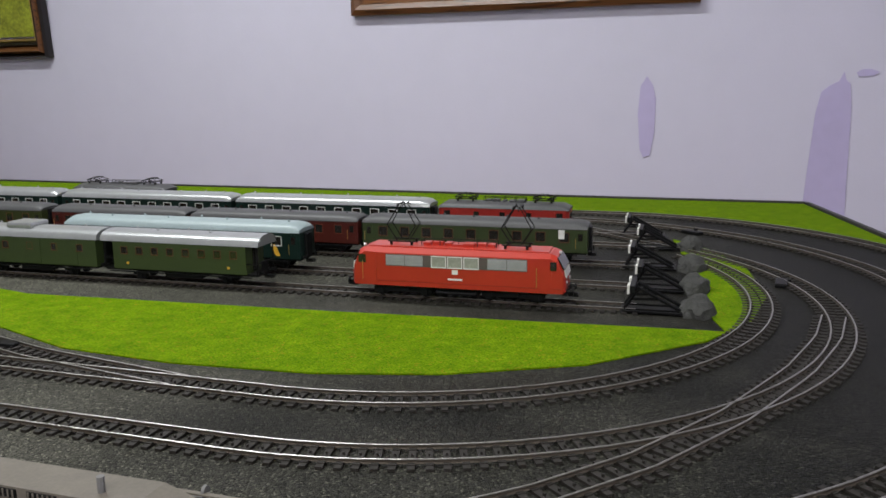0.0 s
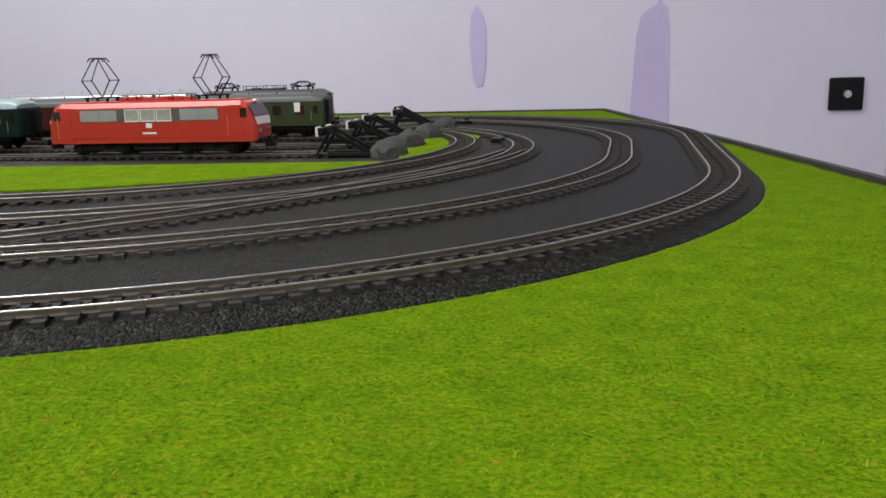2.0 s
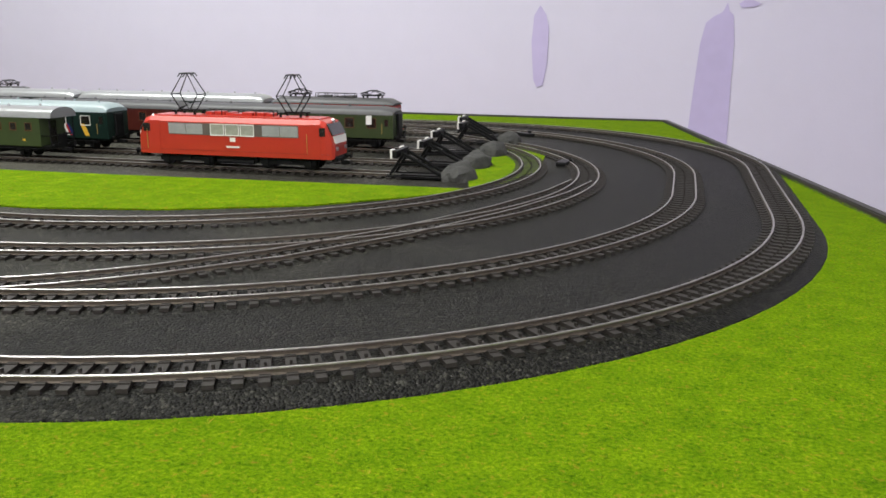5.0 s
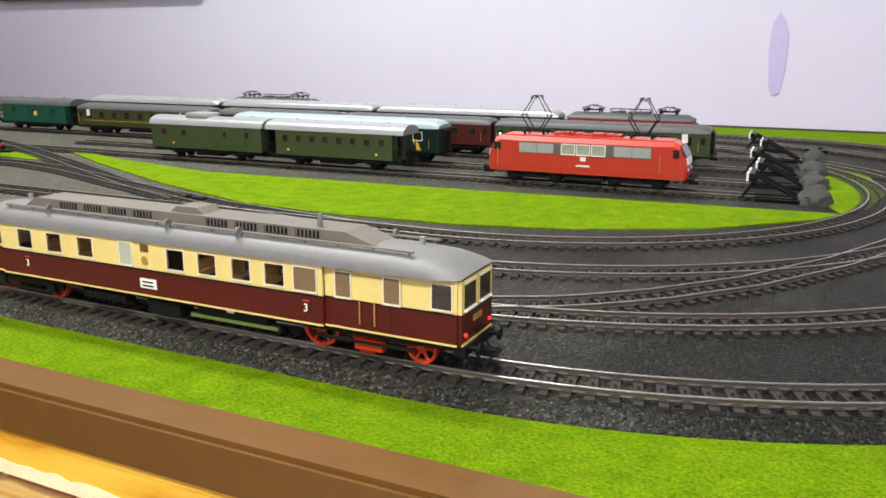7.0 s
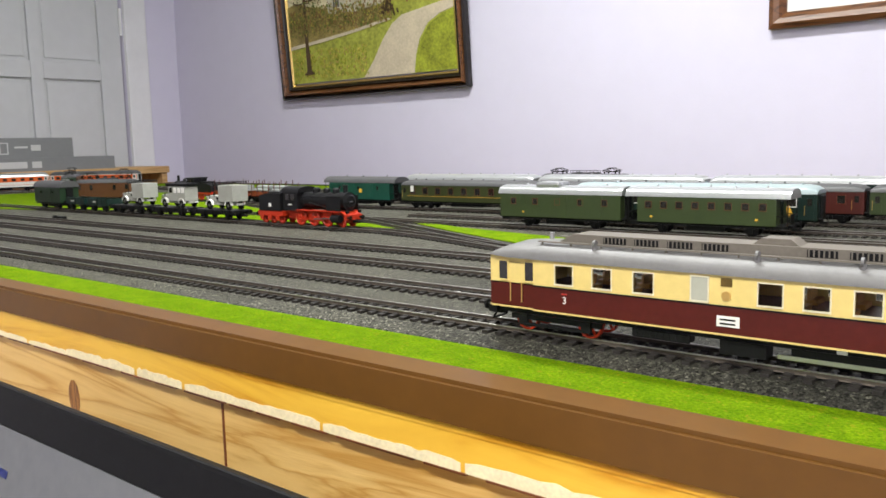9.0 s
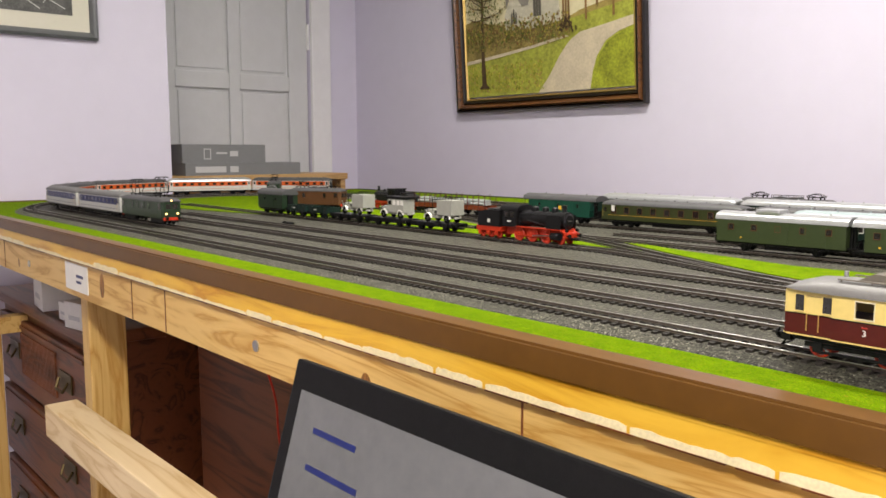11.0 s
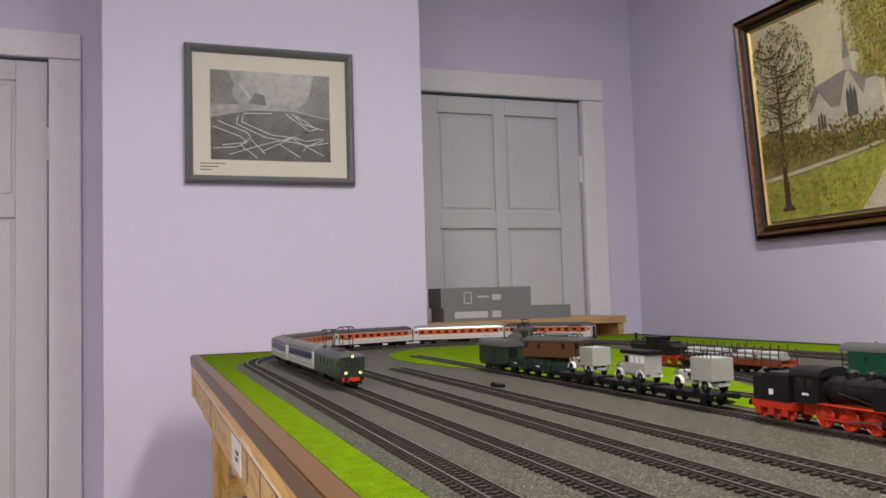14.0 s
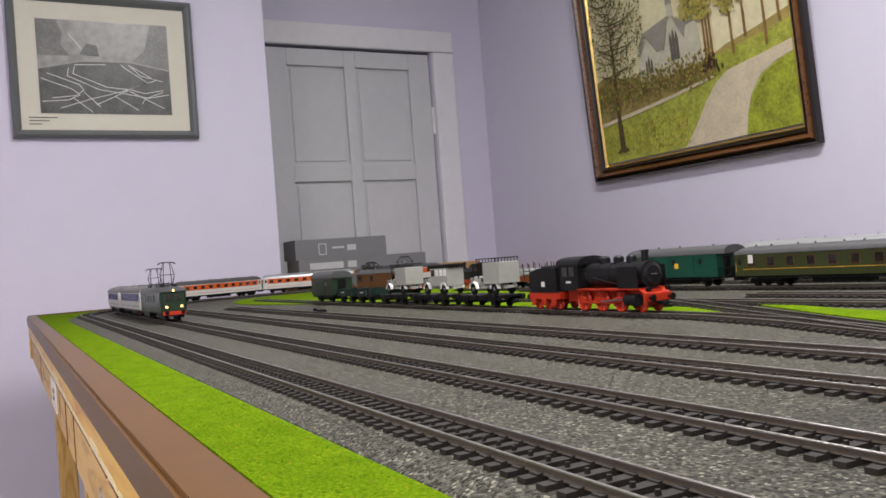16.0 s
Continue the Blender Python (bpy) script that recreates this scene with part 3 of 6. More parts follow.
PHOTOL = mat("pale_photograph_rails", (0.58, 0.58, 0.55), 0.35, vary=0.2, size=30)
part("photograph", flat([(-0.171, -0.130), (0.171, -0.130), (0.171, 0.128), (-0.171, 0.128)], -0.0042), PHOTO, bw)
part("photograph_ground", flat([(-0.170, -0.129), (0.170, -0.129), (0.170, -0.005), (0.06, 0.016), (-0.06, 0.014), (-0.170, -0.010)], -0.0052), PHOTOD, bw)
part("photograph_wood", flat([(-0.170, 0.030), (-0.170, 0.127), (-0.120, 0.127), (-0.105, 0.090), (-0.112, 0.060), (-0.090, 0.030)], -0.0052), PHOTOM, bw)
part("photograph_wood", flat([(0.070, 0.020), (0.105, 0.050), (0.125, 0.127), (0.170, 0.127), (0.170, 0.000)], -0.0052), PHOTOM, bw)


def streak(pts, w):
    bm = B()
    for (a, b), (c, d) in zip(pts, pts[1:]):
        n = Vector((d - b, 0, -(c - a)))
        n = n.normalized() * w if n.length > 0 else Vector((w, 0, 0))
        prism(bm, [(a + n.x, b + n.z), (c + n.x, d + n.z), (c - n.x, d - n.z), (a - n.x, b - n.z)], -0.0062, -0.0068, "y")
    part("rail_streak", bm, PHOTOL, bw)


for line in ([(-0.15, -0.02), (-0.07, -0.05), (-0.06, -0.065), (-0.08, -0.08), (-0.14, -0.088)], [(-0.08, 0.0), (-0.085, -0.02), (0.0, -0.055), (0.06, -0.06), (0.10, -0.07), (0.15, -0.06)],
             [(-0.06, -0.07), (-0.02, -0.11)], [(-0.03, -0.105), (0.03, -0.075), (0.08, -0.05), (0.11, -0.04), (0.05, 0.0), (0.04, 0.01)], [(0.06, 0.01), (0.09, -0.02), (0.15, -0.035)],
             [(0.15, -0.065), (0.10, -0.085), (0.09, -0.10)], [(-0.08, 0.005), (0.0, 0.008)], [(-0.09, 0.09), (-0.06, 0.05)],
             [(-0.165, -0.035), (-0.09, -0.062), (-0.07, -0.078), (-0.10, -0.093), (-0.165, -0.098)], [(-0.095, -0.004), (-0.10, -0.026), (-0.02, -0.062), (0.05, -0.073), (0.11, -0.083), (0.165, -0.072)],
             [(-0.12, -0.115), (-0.04, -0.088), (0.04, -0.066), (0.13, -0.032), (0.07, 0.004)], [(-0.09, -0.085), (-0.04, -0.125)], [(0.02, -0.08), (0.08, -0.118)], [(0.06, -0.065), (0.15, -0.112)]):
    streak(line, 0.0010)
part("engine_shape", flat([(-0.065, 0.035), (-0.045, 0.065), (-0.02, 0.06), (-0.015, 0.03)], -0.0062), PHOTOD, bw)
for k in range(3):
    part("caption_bar", flat([(-0.2, -0.140 - 0.009 * k), (-0.13 - 0.02 * k, -0.140 - 0.009 * k), (-0.13 - 0.02 * k, -0.1425 - 0.009 * k), (-0.2, -0.1425 - 0.009 * k)], -0.0042), PHOTOD, bw)

cert = thing("framed_print", pose(-0.114, YB - 0.004, 1.60), "pale print in a dark walnut frame", "picture")
frame_bars(cert, 0.67, 0.46, 0.035, 0.024, FRAMEWOOD)
part("print", flat([(-0.335, -0.23), (0.335, -0.23), (0.335, 0.23), (-0.335, 0.23)], -0.002, 0.002), OFFWHITE, cert)

# ---- the layout table ----
T = 1.0
EDGE = [(-2.20, -0.500), (0.70, -0.500), (0.63, -0.19), (0.43, 0.735), (-2.20, 0.735)]
table = thing("layout_table", pose(0, 0, 0), "pine framed model railway table with a brown painted edge", "table")


def along(name, a, b, inner, outer, z0, z1, material, label="", bev=0.0):
    """A board that follows the edge from a to b; inner and outer are distances to the left of that way."""
    a, b = Vector((*a, 0)), Vector((*b, 0))
    d = (b - a).normalized()
    n = Vector((-d.y, d.x, 0))
    bm = B()
    q = [a + n * outer, b + n * outer, b + n * inner, a + n * inner]
    prism(bm, [(v.x, v.y) for v in q], z0, z1, "z")
    if bev:
        bmesh.ops.bevel(bm, geom=bm.edges[:], offset=bev, segments=2, affect="EDGES")
    return part(name, bm, material, table, label)


bm = B()
prism(bm, [(p[0], p[1]) for p in EDGE], 0.978, 0.996, "z")
part("deck", bm, YELLOWPLY, table)
DARKEDGE = mat("dark_grey_edge_paint", (0.035, 0.032, 0.030), 0.5, vary=0.2, size=30)
for k, (a, b) in enumerate(((EDGE[0], EDGE[1]), (EDGE[1], EDGE[3]), (EDGE[3], EDGE[4]), (EDGE[4], EDGE[0]))):
    if k == 0:
        along("edging", a, b, 0.020, -0.002, 0.980, 1.0015, BROWNPAINT, "brown painted edging board", 0.002)
    else:
        along("edging", a, b, 0.004, -0.004, 0.980, 1.0025, BROWNPAINT if k == 3 else DARKEDGE, "dark edging strip", 0.001)
    along("ply_edge", a, b, 0.03, 0.0005, 0.9602, 0.9797, YELLOWPLY, "varnished plywood edge with pale paint drips")
    along("apron", a, b, 0.034, 0.004, 0.905, 0.9598, PINE, "pine apron board with knots")
rnd = random.Random(11)
DRIP = mat("cream_paint_drips", (0.76, 0.66, 0.42), 0.4, vary=0.2, size=60)
x = -2.1
while x < 0.62:
    w = rnd.uniform(0.03, 0.14)
    h = rnd.uniform(0.0035, 0.0095)
    n = 18
    pts = [(x, 0.9603), (x + w, 0.9603)] + [(x + w * i / n, 0.9603 + h * (0.72 + 0.28 * rnd.random()) * (0.7 if i in (0, n) else 1)) for i in range(n, -1, -1)]
    part("glue_streak", prism(B(), pts, -0.4996, -0.4999, "y"), DRIP, table, "dried cream glue streak")
    x += w + rnd.uniform(0.0006, 0.004)
KNOT = wood("brown_pine_knot", (0.10, 0.035, 0.010), (0.32, 0.14, 0.035), 2, 6.0, 0.45, 14)
for x0, z0, rx, rz in ((-1.075, 0.936, 0.0090, 0.0180), (-1.52, 0.925, 0.005, 0.008), (-0.43, 0.928, 0.008, 0.013), (0.28, 0.940, 0.007, 0.010)):
    part("knot", prism(B(), [(x0 + rx * math.cos(k * 0.3927), z0 + rz * math.sin(k * 0.3927)) for k in range(16)], -0.4955, -0.4963, "y"), KNOT, table, "dark brown knot in the pine")
x = -2.15
while x < 0.66:
    w = rnd.uniform(0.012, 0.060)
    part("glue_joint", bx(B(), x, x + w, -0.5004, -0.4950, 0.9594, 0.9604), MAHOGANY, table, "dark open glue joint")
    x += w + rnd.uniform(0.001, 0.012)
for x0 in (-1.62, -0.96, -0.85, -0.25, 0.1):
    part("apron_joint", bx(B(), x0, x0 + 0.0015, -0.4968, -0.4955, 0.906, 0.9595), MAHOGANY, table)
for x0, y0, lx, ly in ((-2.03, -0.446, 0.026, 0.018), (-1.265, -0.434, 0.018, 0.030), (0.45, -0.44, 0.032, 0.022), (-2.03, 0.68, 0.032, 0.022), (-1.05, 0.68, 0.032, 0.022), (0.36, 0.60, 0.032, 0.022)):
    part("leg", bx(B(), x0 - lx, x0 + lx, y0 - ly, y0 + ly, FLOOR_Z, 0.955, 0.003), PINEPOST, table, "planed pine leg")
part("brace", bx(B(), -2.04, -2.0, -0.44, -0.28, 0.70, 0.74, 0.002), PINE, table)
for x0 in (-0.62, -1.45):
    sc = part("screw", cyl(B(), (x0, -0.4965, 0.930), 0.006, 0.002, "y", 14), STEEL, table, "steel screw head")
lab = part("paper_label", bx(B(), -1.240, -1.135, -0.4972, -0.4958, 0.914, 0.956), OFFWHITE, table, "white paper label")
for k in range(2):
    part("print_bar", bx(B(), -1.185, -1.155 - 0.01 * k, -0.4980, -0.4973, 0.936 - 0.009 * k, 0.940 - 0.009 * k), BLUE, lab)

# grass mat
bm = B()
prism(bm, [(-2.195, -0.4795), (0.683, -0.4795), (0.622, -0.19), (0.425, 0.728), (-2.195, 0.728)], 0.9962, T, "z")
solid("grass_mat", bm, GRASS, "bright lime green fibre grass mat on the table", "grass mat", "structure")


def blades(name, inside, box, count, seed):
    rnd = random.Random(seed)
    vs, fs = [], []
    x0, x1, y0, y1 = box
    while count:
        x, y = rnd.uniform(x0, x1), rnd.uniform(y0, y1)
        if not inside(x, y):
            continue
        count -= 1
        a, h, w = rnd.uniform(0, 6.28), rnd.uniform(0.0002, 0.0008), rnd.uniform(0.00022, 0.00045)
        lx, ly = rnd.gauss(0, 0.0018), rnd.gauss(0, 0.0018)
        z = T - 0.0002
        i = len(vs)
        vs += [(x - w * math.cos(a), y - w * math.sin(a), z), (x + w * math.cos(a), y + w * math.sin(a), z), (x + lx, y + ly, z + h)]
        fs.append((i, i + 1, i + 2))
    me = bpy.data.meshes.new(name)
    me.from_pydata(vs, [], fs)
    m = bpy.data.materials.new("grass_fibre")
    m.use_nodes = True
    nt = m.node_tree
    g = nt.nodes.new("ShaderNodeNewGeometry")
    r = nt.nodes.new("ShaderNodeValToRGB")
    r.color_ramp.elements[0].color, r.color_ramp.elements[1].color = (0.075, 0.160, 0.002, 1), (0.150, 0.250, 0.005, 1)
    e = r.color_ramp.elements.new(0.93)
    e.color = (0.138, 0.240, 0.004, 1)
    r.color_ramp.elements[2].color = (0.230, 0.220, 0.018, 1)
    nt.links.new(g.outputs["Random Per Island"], r.inputs[0])
    b = nt.nodes["Principled BSDF"]
    nt.links.new(r.outputs[0], b.inputs["Base Color"])
    b.inputs["Roughness"].default_value = 0.9
    b.inputs["Specular IOR Level"].default_value = 0.05
    me.materials.append(m)
    return tagged(new(name, me), "short lime green grass fibres", "grass", kind="stuff")


CXR, CXL, CY, R1, R2 = 0.085, -1.69, 0.035, 0.45, 0.385


def right_end(cx, front, back, r, n=24):
    """The two quarter bends at the right of an oval, front to back."""
    return [(cx + r * math.cos(a), front + r + r * math.sin(a)) for a in np.linspace(-math.pi / 2, 0, n)] + [(cx + r * math.cos(a), back - r + r * math.sin(a)) for a in np.linspace(0, math.pi / 2, n)]


def stadium(r, n=48):
    d = r - R1
    pts = right_end(0.155, -0.412 - d, 0.53 + d, 0.359 + d)
    pts += [(CXL + r * math.cos(a), CY + r * math.sin(a)) for a in np.linspace(math.pi / 2, 3 * math.pi / 2, n)]
    return pts


bm = B()
loft(bm, [[(x, y, T - 0.002) for x, y in stadium(R1 + 0.031)], [(x, y, T + 0.0005) for x, y in stadium(R1 + 0.029)], [(x, y, T + 0.004) for x, y in stadium(R1 + 0.020)]])
solid("ballast_bed", bm, BALLAST, "dark grey granular ballast bed under the tracks", "ballast", "structure")
ZB = T + 0.004
ZR = ZB + 0.004


def in_bed(x, y, r):
    d = r - R1
    if x <= 0.157:
        return math.hypot(x - CXL, y - CY) < r if x < CXL else -0.415 - d < y < 0.485 + d
    q = 0.357 + d
    cy = min(max(y, -0.05), 0.165)
    return math.hypot(x - 0.157, y - cy) < q


blades("grass_fibres", lambda x, y: not in_bed(x, y, R1 + 0.030) and x < 0.685 - (y + 0.479) * 0.21, (-0.45, 0.66, -0.479, 0.2), 90000, 3)
blades("grass_fibres", lambda x, y: not in_bed(x, y, R1 + 0.030), (-2.15, -0.45, -0.479, -0.42), 26000, 4)


def island(name, pts):
    bm = B()
    prism(bm, pts, ZB - 0.001, ZB + 0.0012, "z")
    return solid(name, bm, GRASS, "island of lime green grass between the tracks", "grass mat", "structure")


def smooth_loop(pts, n=6):
    out, k = [], len(pts)
    for i in range(k):
        p0, p1, p2, p3 = (Vector((*pts[(i + j - 1) % k], 0)) for j in range(4))
        for s in range(n):
            t = s / n
            q = 0.5 * ((2 * p1) + (p2 - p0) * t + (2 * p0 - 5 * p1 + 4 * p2 - p3) * t * t + (3 * p1 - p0 - 3 * p2 + p3) * t ** 3)
            out.append((q.x, q.y))
    return out


island("grass_island", [(-0.62, 0.047), (-0.45, -0.012), (-0.29, -0.045), (0.0, -0.028), (0.264, -0.006), (0.303, -0.004), (0.285, 0.06), (0.279, 0.10), (0.292, 0.13), (0.276, 0.18), (0.288, 0.22), (0.262, 0.28), (0.250, 0.36),
                       (0.295, 0.30), (0.325, 0.22), (0.337, 0.11), (0.322, 0.03), (0.290, -0.03), (0.215, -0.103), (0.13, -0.145), (0.05, -0.165), (-0.05, -0.172), (-0.145, -0.165), (-0.28, -0.118), (-0.45, -0.042)])
island("grass_island", smooth_loop([(-0.46, -0.052), (-0.75, -0.055), (-1.05, -0.055), (-1.32, -0.10), (-1.60, -0.15), (-1.85, -0.10), (-1.98, 0.05), (-1.93, 0.24), (-1.62, 0.31), (-1.30, 0.24), (-1.0, 0.10), (-0.72, 0.0)], 5))


# ---- tracks ----
def polyline(pts, step):
    out, left = [], 0.0
    for p, q in zip(pts, pts[1:]):
        p, q = Vector((*p, 0)), Vector((*q, 0))
        d = (q - p).length
        s = left
        while s < d:
            out.append((p + (q - p) * (s / d), math.atan2(q.y - p.y, q.x - p.x)))
            s += step
        left = s - d
    return out


def arc(cx, cy, r, a0, a1, n=60):
    return [(cx + r * math.cos(radians(a)), cy + r * math.sin(radians(a))) for a in np.linspace(a0, a1, n)]


sleeper_bm = bx(bx(bx(B(), -0.0019, 0.0019, -0.0145, 0.0145, -0.0004, 0.0016), -0.0005, 0.0005, -0.0006, 0.0006, 0.0016, 0.0030), -0.0019, 0.0019, -0.0108, -0.0062, 0.0016, 0.0021)
bx(sleeper_bm, -0.0019, 0.0019, 0.0062, 0.0108, 0.0016, 0.0021)
SLEEPER_ME = to_mesh("sleeper", sleeper_bm, SLEEPER)
TRACKS = []


def rail_strip(run, side, outline):
    """The outline of a rail swept along one side of the track's centre line."""
    bm = B()
    prev = None
    for p, a in run:
        n = Vector((-math.sin(a), math.cos(a), 0))
        ring = []
        for w, z in outline:
            q = p + n * (side * 0.00825 + w)
            ring.append(bm.verts.new((q.x, q.y, ZB + z)))
        if prev:
            for i in range(len(ring)):
                j = (i + 1) % len(ring)
                bm.faces.new((prev[i], prev[j], ring[j], ring[i]))
        prev = ring
    bmesh.ops.recalc_face_normals(bm, faces=bm.faces[:])
    return bm


def track(pts, label, near=None):
    t = thing("track", pose(0, 0, 0), label, "railway track", "tracks of the layout")
    centre = polyline(pts, 0.0085)
    dense = polyline(pts, 0.02)
    rest_v, rest_f = [], []
    src = [v.co.copy() for v in SLEEPER_ME.vertices]
    faces = [tuple(p.vertices) for p in SLEEPER_ME.polygons]
    for p, a in centre:
        m = Matrix.Translation((p.x, p.y, ZB)) @ Matrix.Rotation(a, 4, "Z")
        if near and near(p.x, p.y):
            piece("sleeper", SLEEPER_ME, t, m)
        else:
            i = len(rest_v)
            rest_v += [m @ v for v in src]
            rest_f += [tuple(i + k for k in f) for f in faces]
    if rest_v:
        me = bpy.data.meshes.new("sleepers")
        me.from_pydata(rest_v, [], rest_f)
        me.materials.append(SLEEPER)
        o = new("sleepers", me)
        o.parent = t
        tagged(o, kind="stuff")
    run = dense + [(Vector((*pts[-1], 0)), dense[-1][1])]
    for side in (-1, 1):
        rail = part("rail", rail_strip(run, side, ((-0.0009, 0.0016), (0.0009, 0.0016), (0.0004, 0.0022), (0.0005, 0.0036), (-0.0005, 0.0036), (-0.0004, 0.0022))), RAILSIDE, t)
        part("running_head", rail_strip(run, side, ((-0.00055, 0.0035), (0.00055, 0.0035), (0.00055, 0.0039), (0.0003, 0.0040), (-0.0003, 0.0040), (-0.00055, 0.0039))), RAIL, rail, "worn bright rail head")
    return t


def near_front(x, y):
    return x > -0.35 and y < 0.05


oval1 = [(CXL, CY - R1)] + right_end(0.157, -0.415, 0.53, 0.365, 40) + arc(CXL, CY, R1, 90, 270)
oval2 = [(CXL, CY - R2)] + right_end(0.10, -0.35, 0.465, 0.36, 40) + arc(CXL, CY, R2, 90, 270)
track(oval1, "outer oval of model track with nickel rails", near_front)
track(oval2, "second oval of model track with nickel rails", near_front)
track([(CXL, -0.275), (0.06, -0.275)] + arc(0.06, 0.05, 0.325, -90, 60) + [(0.13, 0.41), (0.0, 0.452), (-0.12, 0.460)], "curving inner model track beside the grass", near_front)
track([(-1.45, -0.208), (0.02, -0.206)] + arc(0.045, 0.08, 0.286, -90, 40), "innermost front model track with a turnout", near_front)
track([(0.02, -0.348), (0.142, -0.338), (0.182, -0.318), (0.219, -0.287), (0.262, -0.238), (0.305, -0.170), (0.345, -0.085), (0.370, -0.01), (0.381, 0.05)], "turnout branch between two model tracks", near_front)
track([(-1.72, -0.09), (-0.50, -0.09), (-0.42, -0.105), (-0.30, -0.145), (-0.15, -0.185), (-0.02, -0.205)], "model track that carries the goods train")
SIDING = {"a": 0.034, "b": 0.106, "c": 0.194, "d": 0.295, "e": 0.372}


def siding_y(k, x):
    return SIDING[k] + 0.03 * x


for k, xl in (("a", -0.75), ("b", -0.62), ("c", -1.32), ("d", -0.95), ("e", -0.80)):
    pts = [(0.235, siding_y(k, 0.235)), (xl, siding_y(k, xl))]
    if k == "a":
        pts += [(-0.95, -0.01), (-1.15, -0.07)]
    track(pts, "straight siding with nickel rails", None)
track([(-0.20, -0.178), (-0.30, -0.142), (-0.45, -0.072), (-0.63, 0.008), (-0.85, 0.085), (-1.10, 0.145)], "diagonal ladder track between the sidings")
track([(-1.28, -0.02), (-1.55, 0.05), (-1.85, 0.19), (-2.0, 0.33)], "short curved stub track at the far loop")


def point_motor(x, y, a):
    t = thing("point_motor", pose(x, y, ZB, 0, 0, a), "small black turnout motor beside the rails", "turnout motor", "turnout motors")
    part("case", bx(B(), -0.013, 0.013, -0.005, 0.005, 0, 0.004, 0.001), BLACK, t)
    part("lever", bx(B(), -0.002, 0.002, -0.008, -0.005, 0.0005, 0.006), BLACK, t)


for x, y, a in ((-0.19, -0.172, 3), (0.352, 0.16, 85), (0.27, 0.405, 140), (-0.62, -0.03, 25), (-1.1, -0.178, 0)):
    point_motor(x, y, a)


# ---- buffer stops and gravel heaps ----
def buffer_stop(m):
    t = thing("buffer_stop", m, "black model buffer stop with a white beam at the siding's end", "buffer stop", "buffer stops of the sidings")
    for s in (-1, 1):
        bm = B()
        rod(bm, (-0.006, s * 0.008, 0.002), (0.006, s * 0.008, 0.020), 0.0013)
        rod(bm, (0.038, s * 0.008, 0.002), (0.004, s * 0.008, 0.020), 0.0015)
        rod(bm, (0.0, s * 0.008, 0.010), (0.022, s * 0.008, 0.011), 0.0011)
        rod(bm, (-0.008, s * 0.008, 0.001), (0.040, s * 0.008, 0.001), 0.0013)
        part("side_frame", bm, BLACK, t)
    part("beam", bx(B(), -0.0015, 0.0025, -0.017, 0.017, 0.0165, 0.0225, 0.0005), BLACK, t)
    for s in (-1, 1):
        part("end_plate", bx(B(), -0.0035, -0.0016, s * 0.0125 - 0.0045, s * 0.0125 + 0.0045, 0.0158, 0.0232, 0.0004), OFFWHITE, t, "white painted target plate")
    part("base", bx(B(), -0.009, 0.042, -0.012, 0.012, 0.0, 0.0012), BLACK, t)
    return t


stop = None
for k in "abcde":
    m = pose(0.232 - (0.014 if k in "cd" else 0.034 if k == "e" else 0), siding_y(k, 0.232), ZB + 0.0015, 0, 0, 1.7)
    stop = buffer_stop(m) if stop is None else copy_thing(stop, m)


def heap(x, y, sx, sy, h, seed):
    rnd = random.Random(seed)
    bm = B()
    bmesh.ops.create_icosphere(bm, subdivisions=3, radius=1.0)
    for v in bm.verts:
        n = noise.noise(v.co * 2.3 + Vector((seed, 0, 0))) * 0.25 + noise.noise(v.co * 7 + Vector((0, seed, 0))) * 0.10
        v.co = v.co * (1 + n)
        v.co = Vector((v.co.x * sx, v.co.y * sy, max(v.co.z, -0.05) * h))
    bmesh.ops.translate(bm, verts=bm.verts[:], vec=(x, y, ZB))
    solid("gravel_heap", bm, GRAVEL, "small heap of grey gravel behind a buffer stop", "gravel heap", smooth=True, group="gravel heaps")


for i, k in enumerate("abcd"):
    heap(0.282 - 0.004 * i, siding_y(k, 0.28) + 0.004, 0.014, 0.022, 0.014, i + 1)


# ---- rolling stock ----
def wheelset(x, r, parent, material=BLACK, seg=16):
    bm = B()
    for s in (-1, 1):
        cyl(bm, (x, s * 0.0078, r), r, 0.0022, "y", seg)
        cyl(bm, (x, s * 0.0092, r), r * 0.35, 0.0014, "y", 10)
    rod(bm, (x, -0.008, r), (x, 0.008, r), 0.0011)
    return part("wheelset", bm, material, parent)


def bogie(x, parent, base=0.028, r=0.0054):
    bm = B()
    for s in (-1, 1):
        bx(bm, x - base / 2 - 0.006, x + base / 2 + 0.006, s * 0.0115 - 0.001, s * 0.0115 + 0.001, 0.0045, 0.0085)
        for q in (-1, 1):
            bx(bm, x + q * base / 2 - 0.0025, x + q * base / 2 + 0.0025, s * 0.0128 - 0.0008, s * 0.0128 + 0.0008, 0.003, 0.0085)
        bx(bm, x - 0.005, x + 0.005, s * 0.0130 - 0.0008, s * 0.0130 + 0.0008, 0.005, 0.009)
    bx(bm, x - 0.004, x + 0.004, -0.0105, 0.0105, 0.006, 0.011)
    b = part("bogie", bm, BLACK, parent)
    for q in (-1, 1):
        wheelset(x + q * base / 2, r, b)
    return b


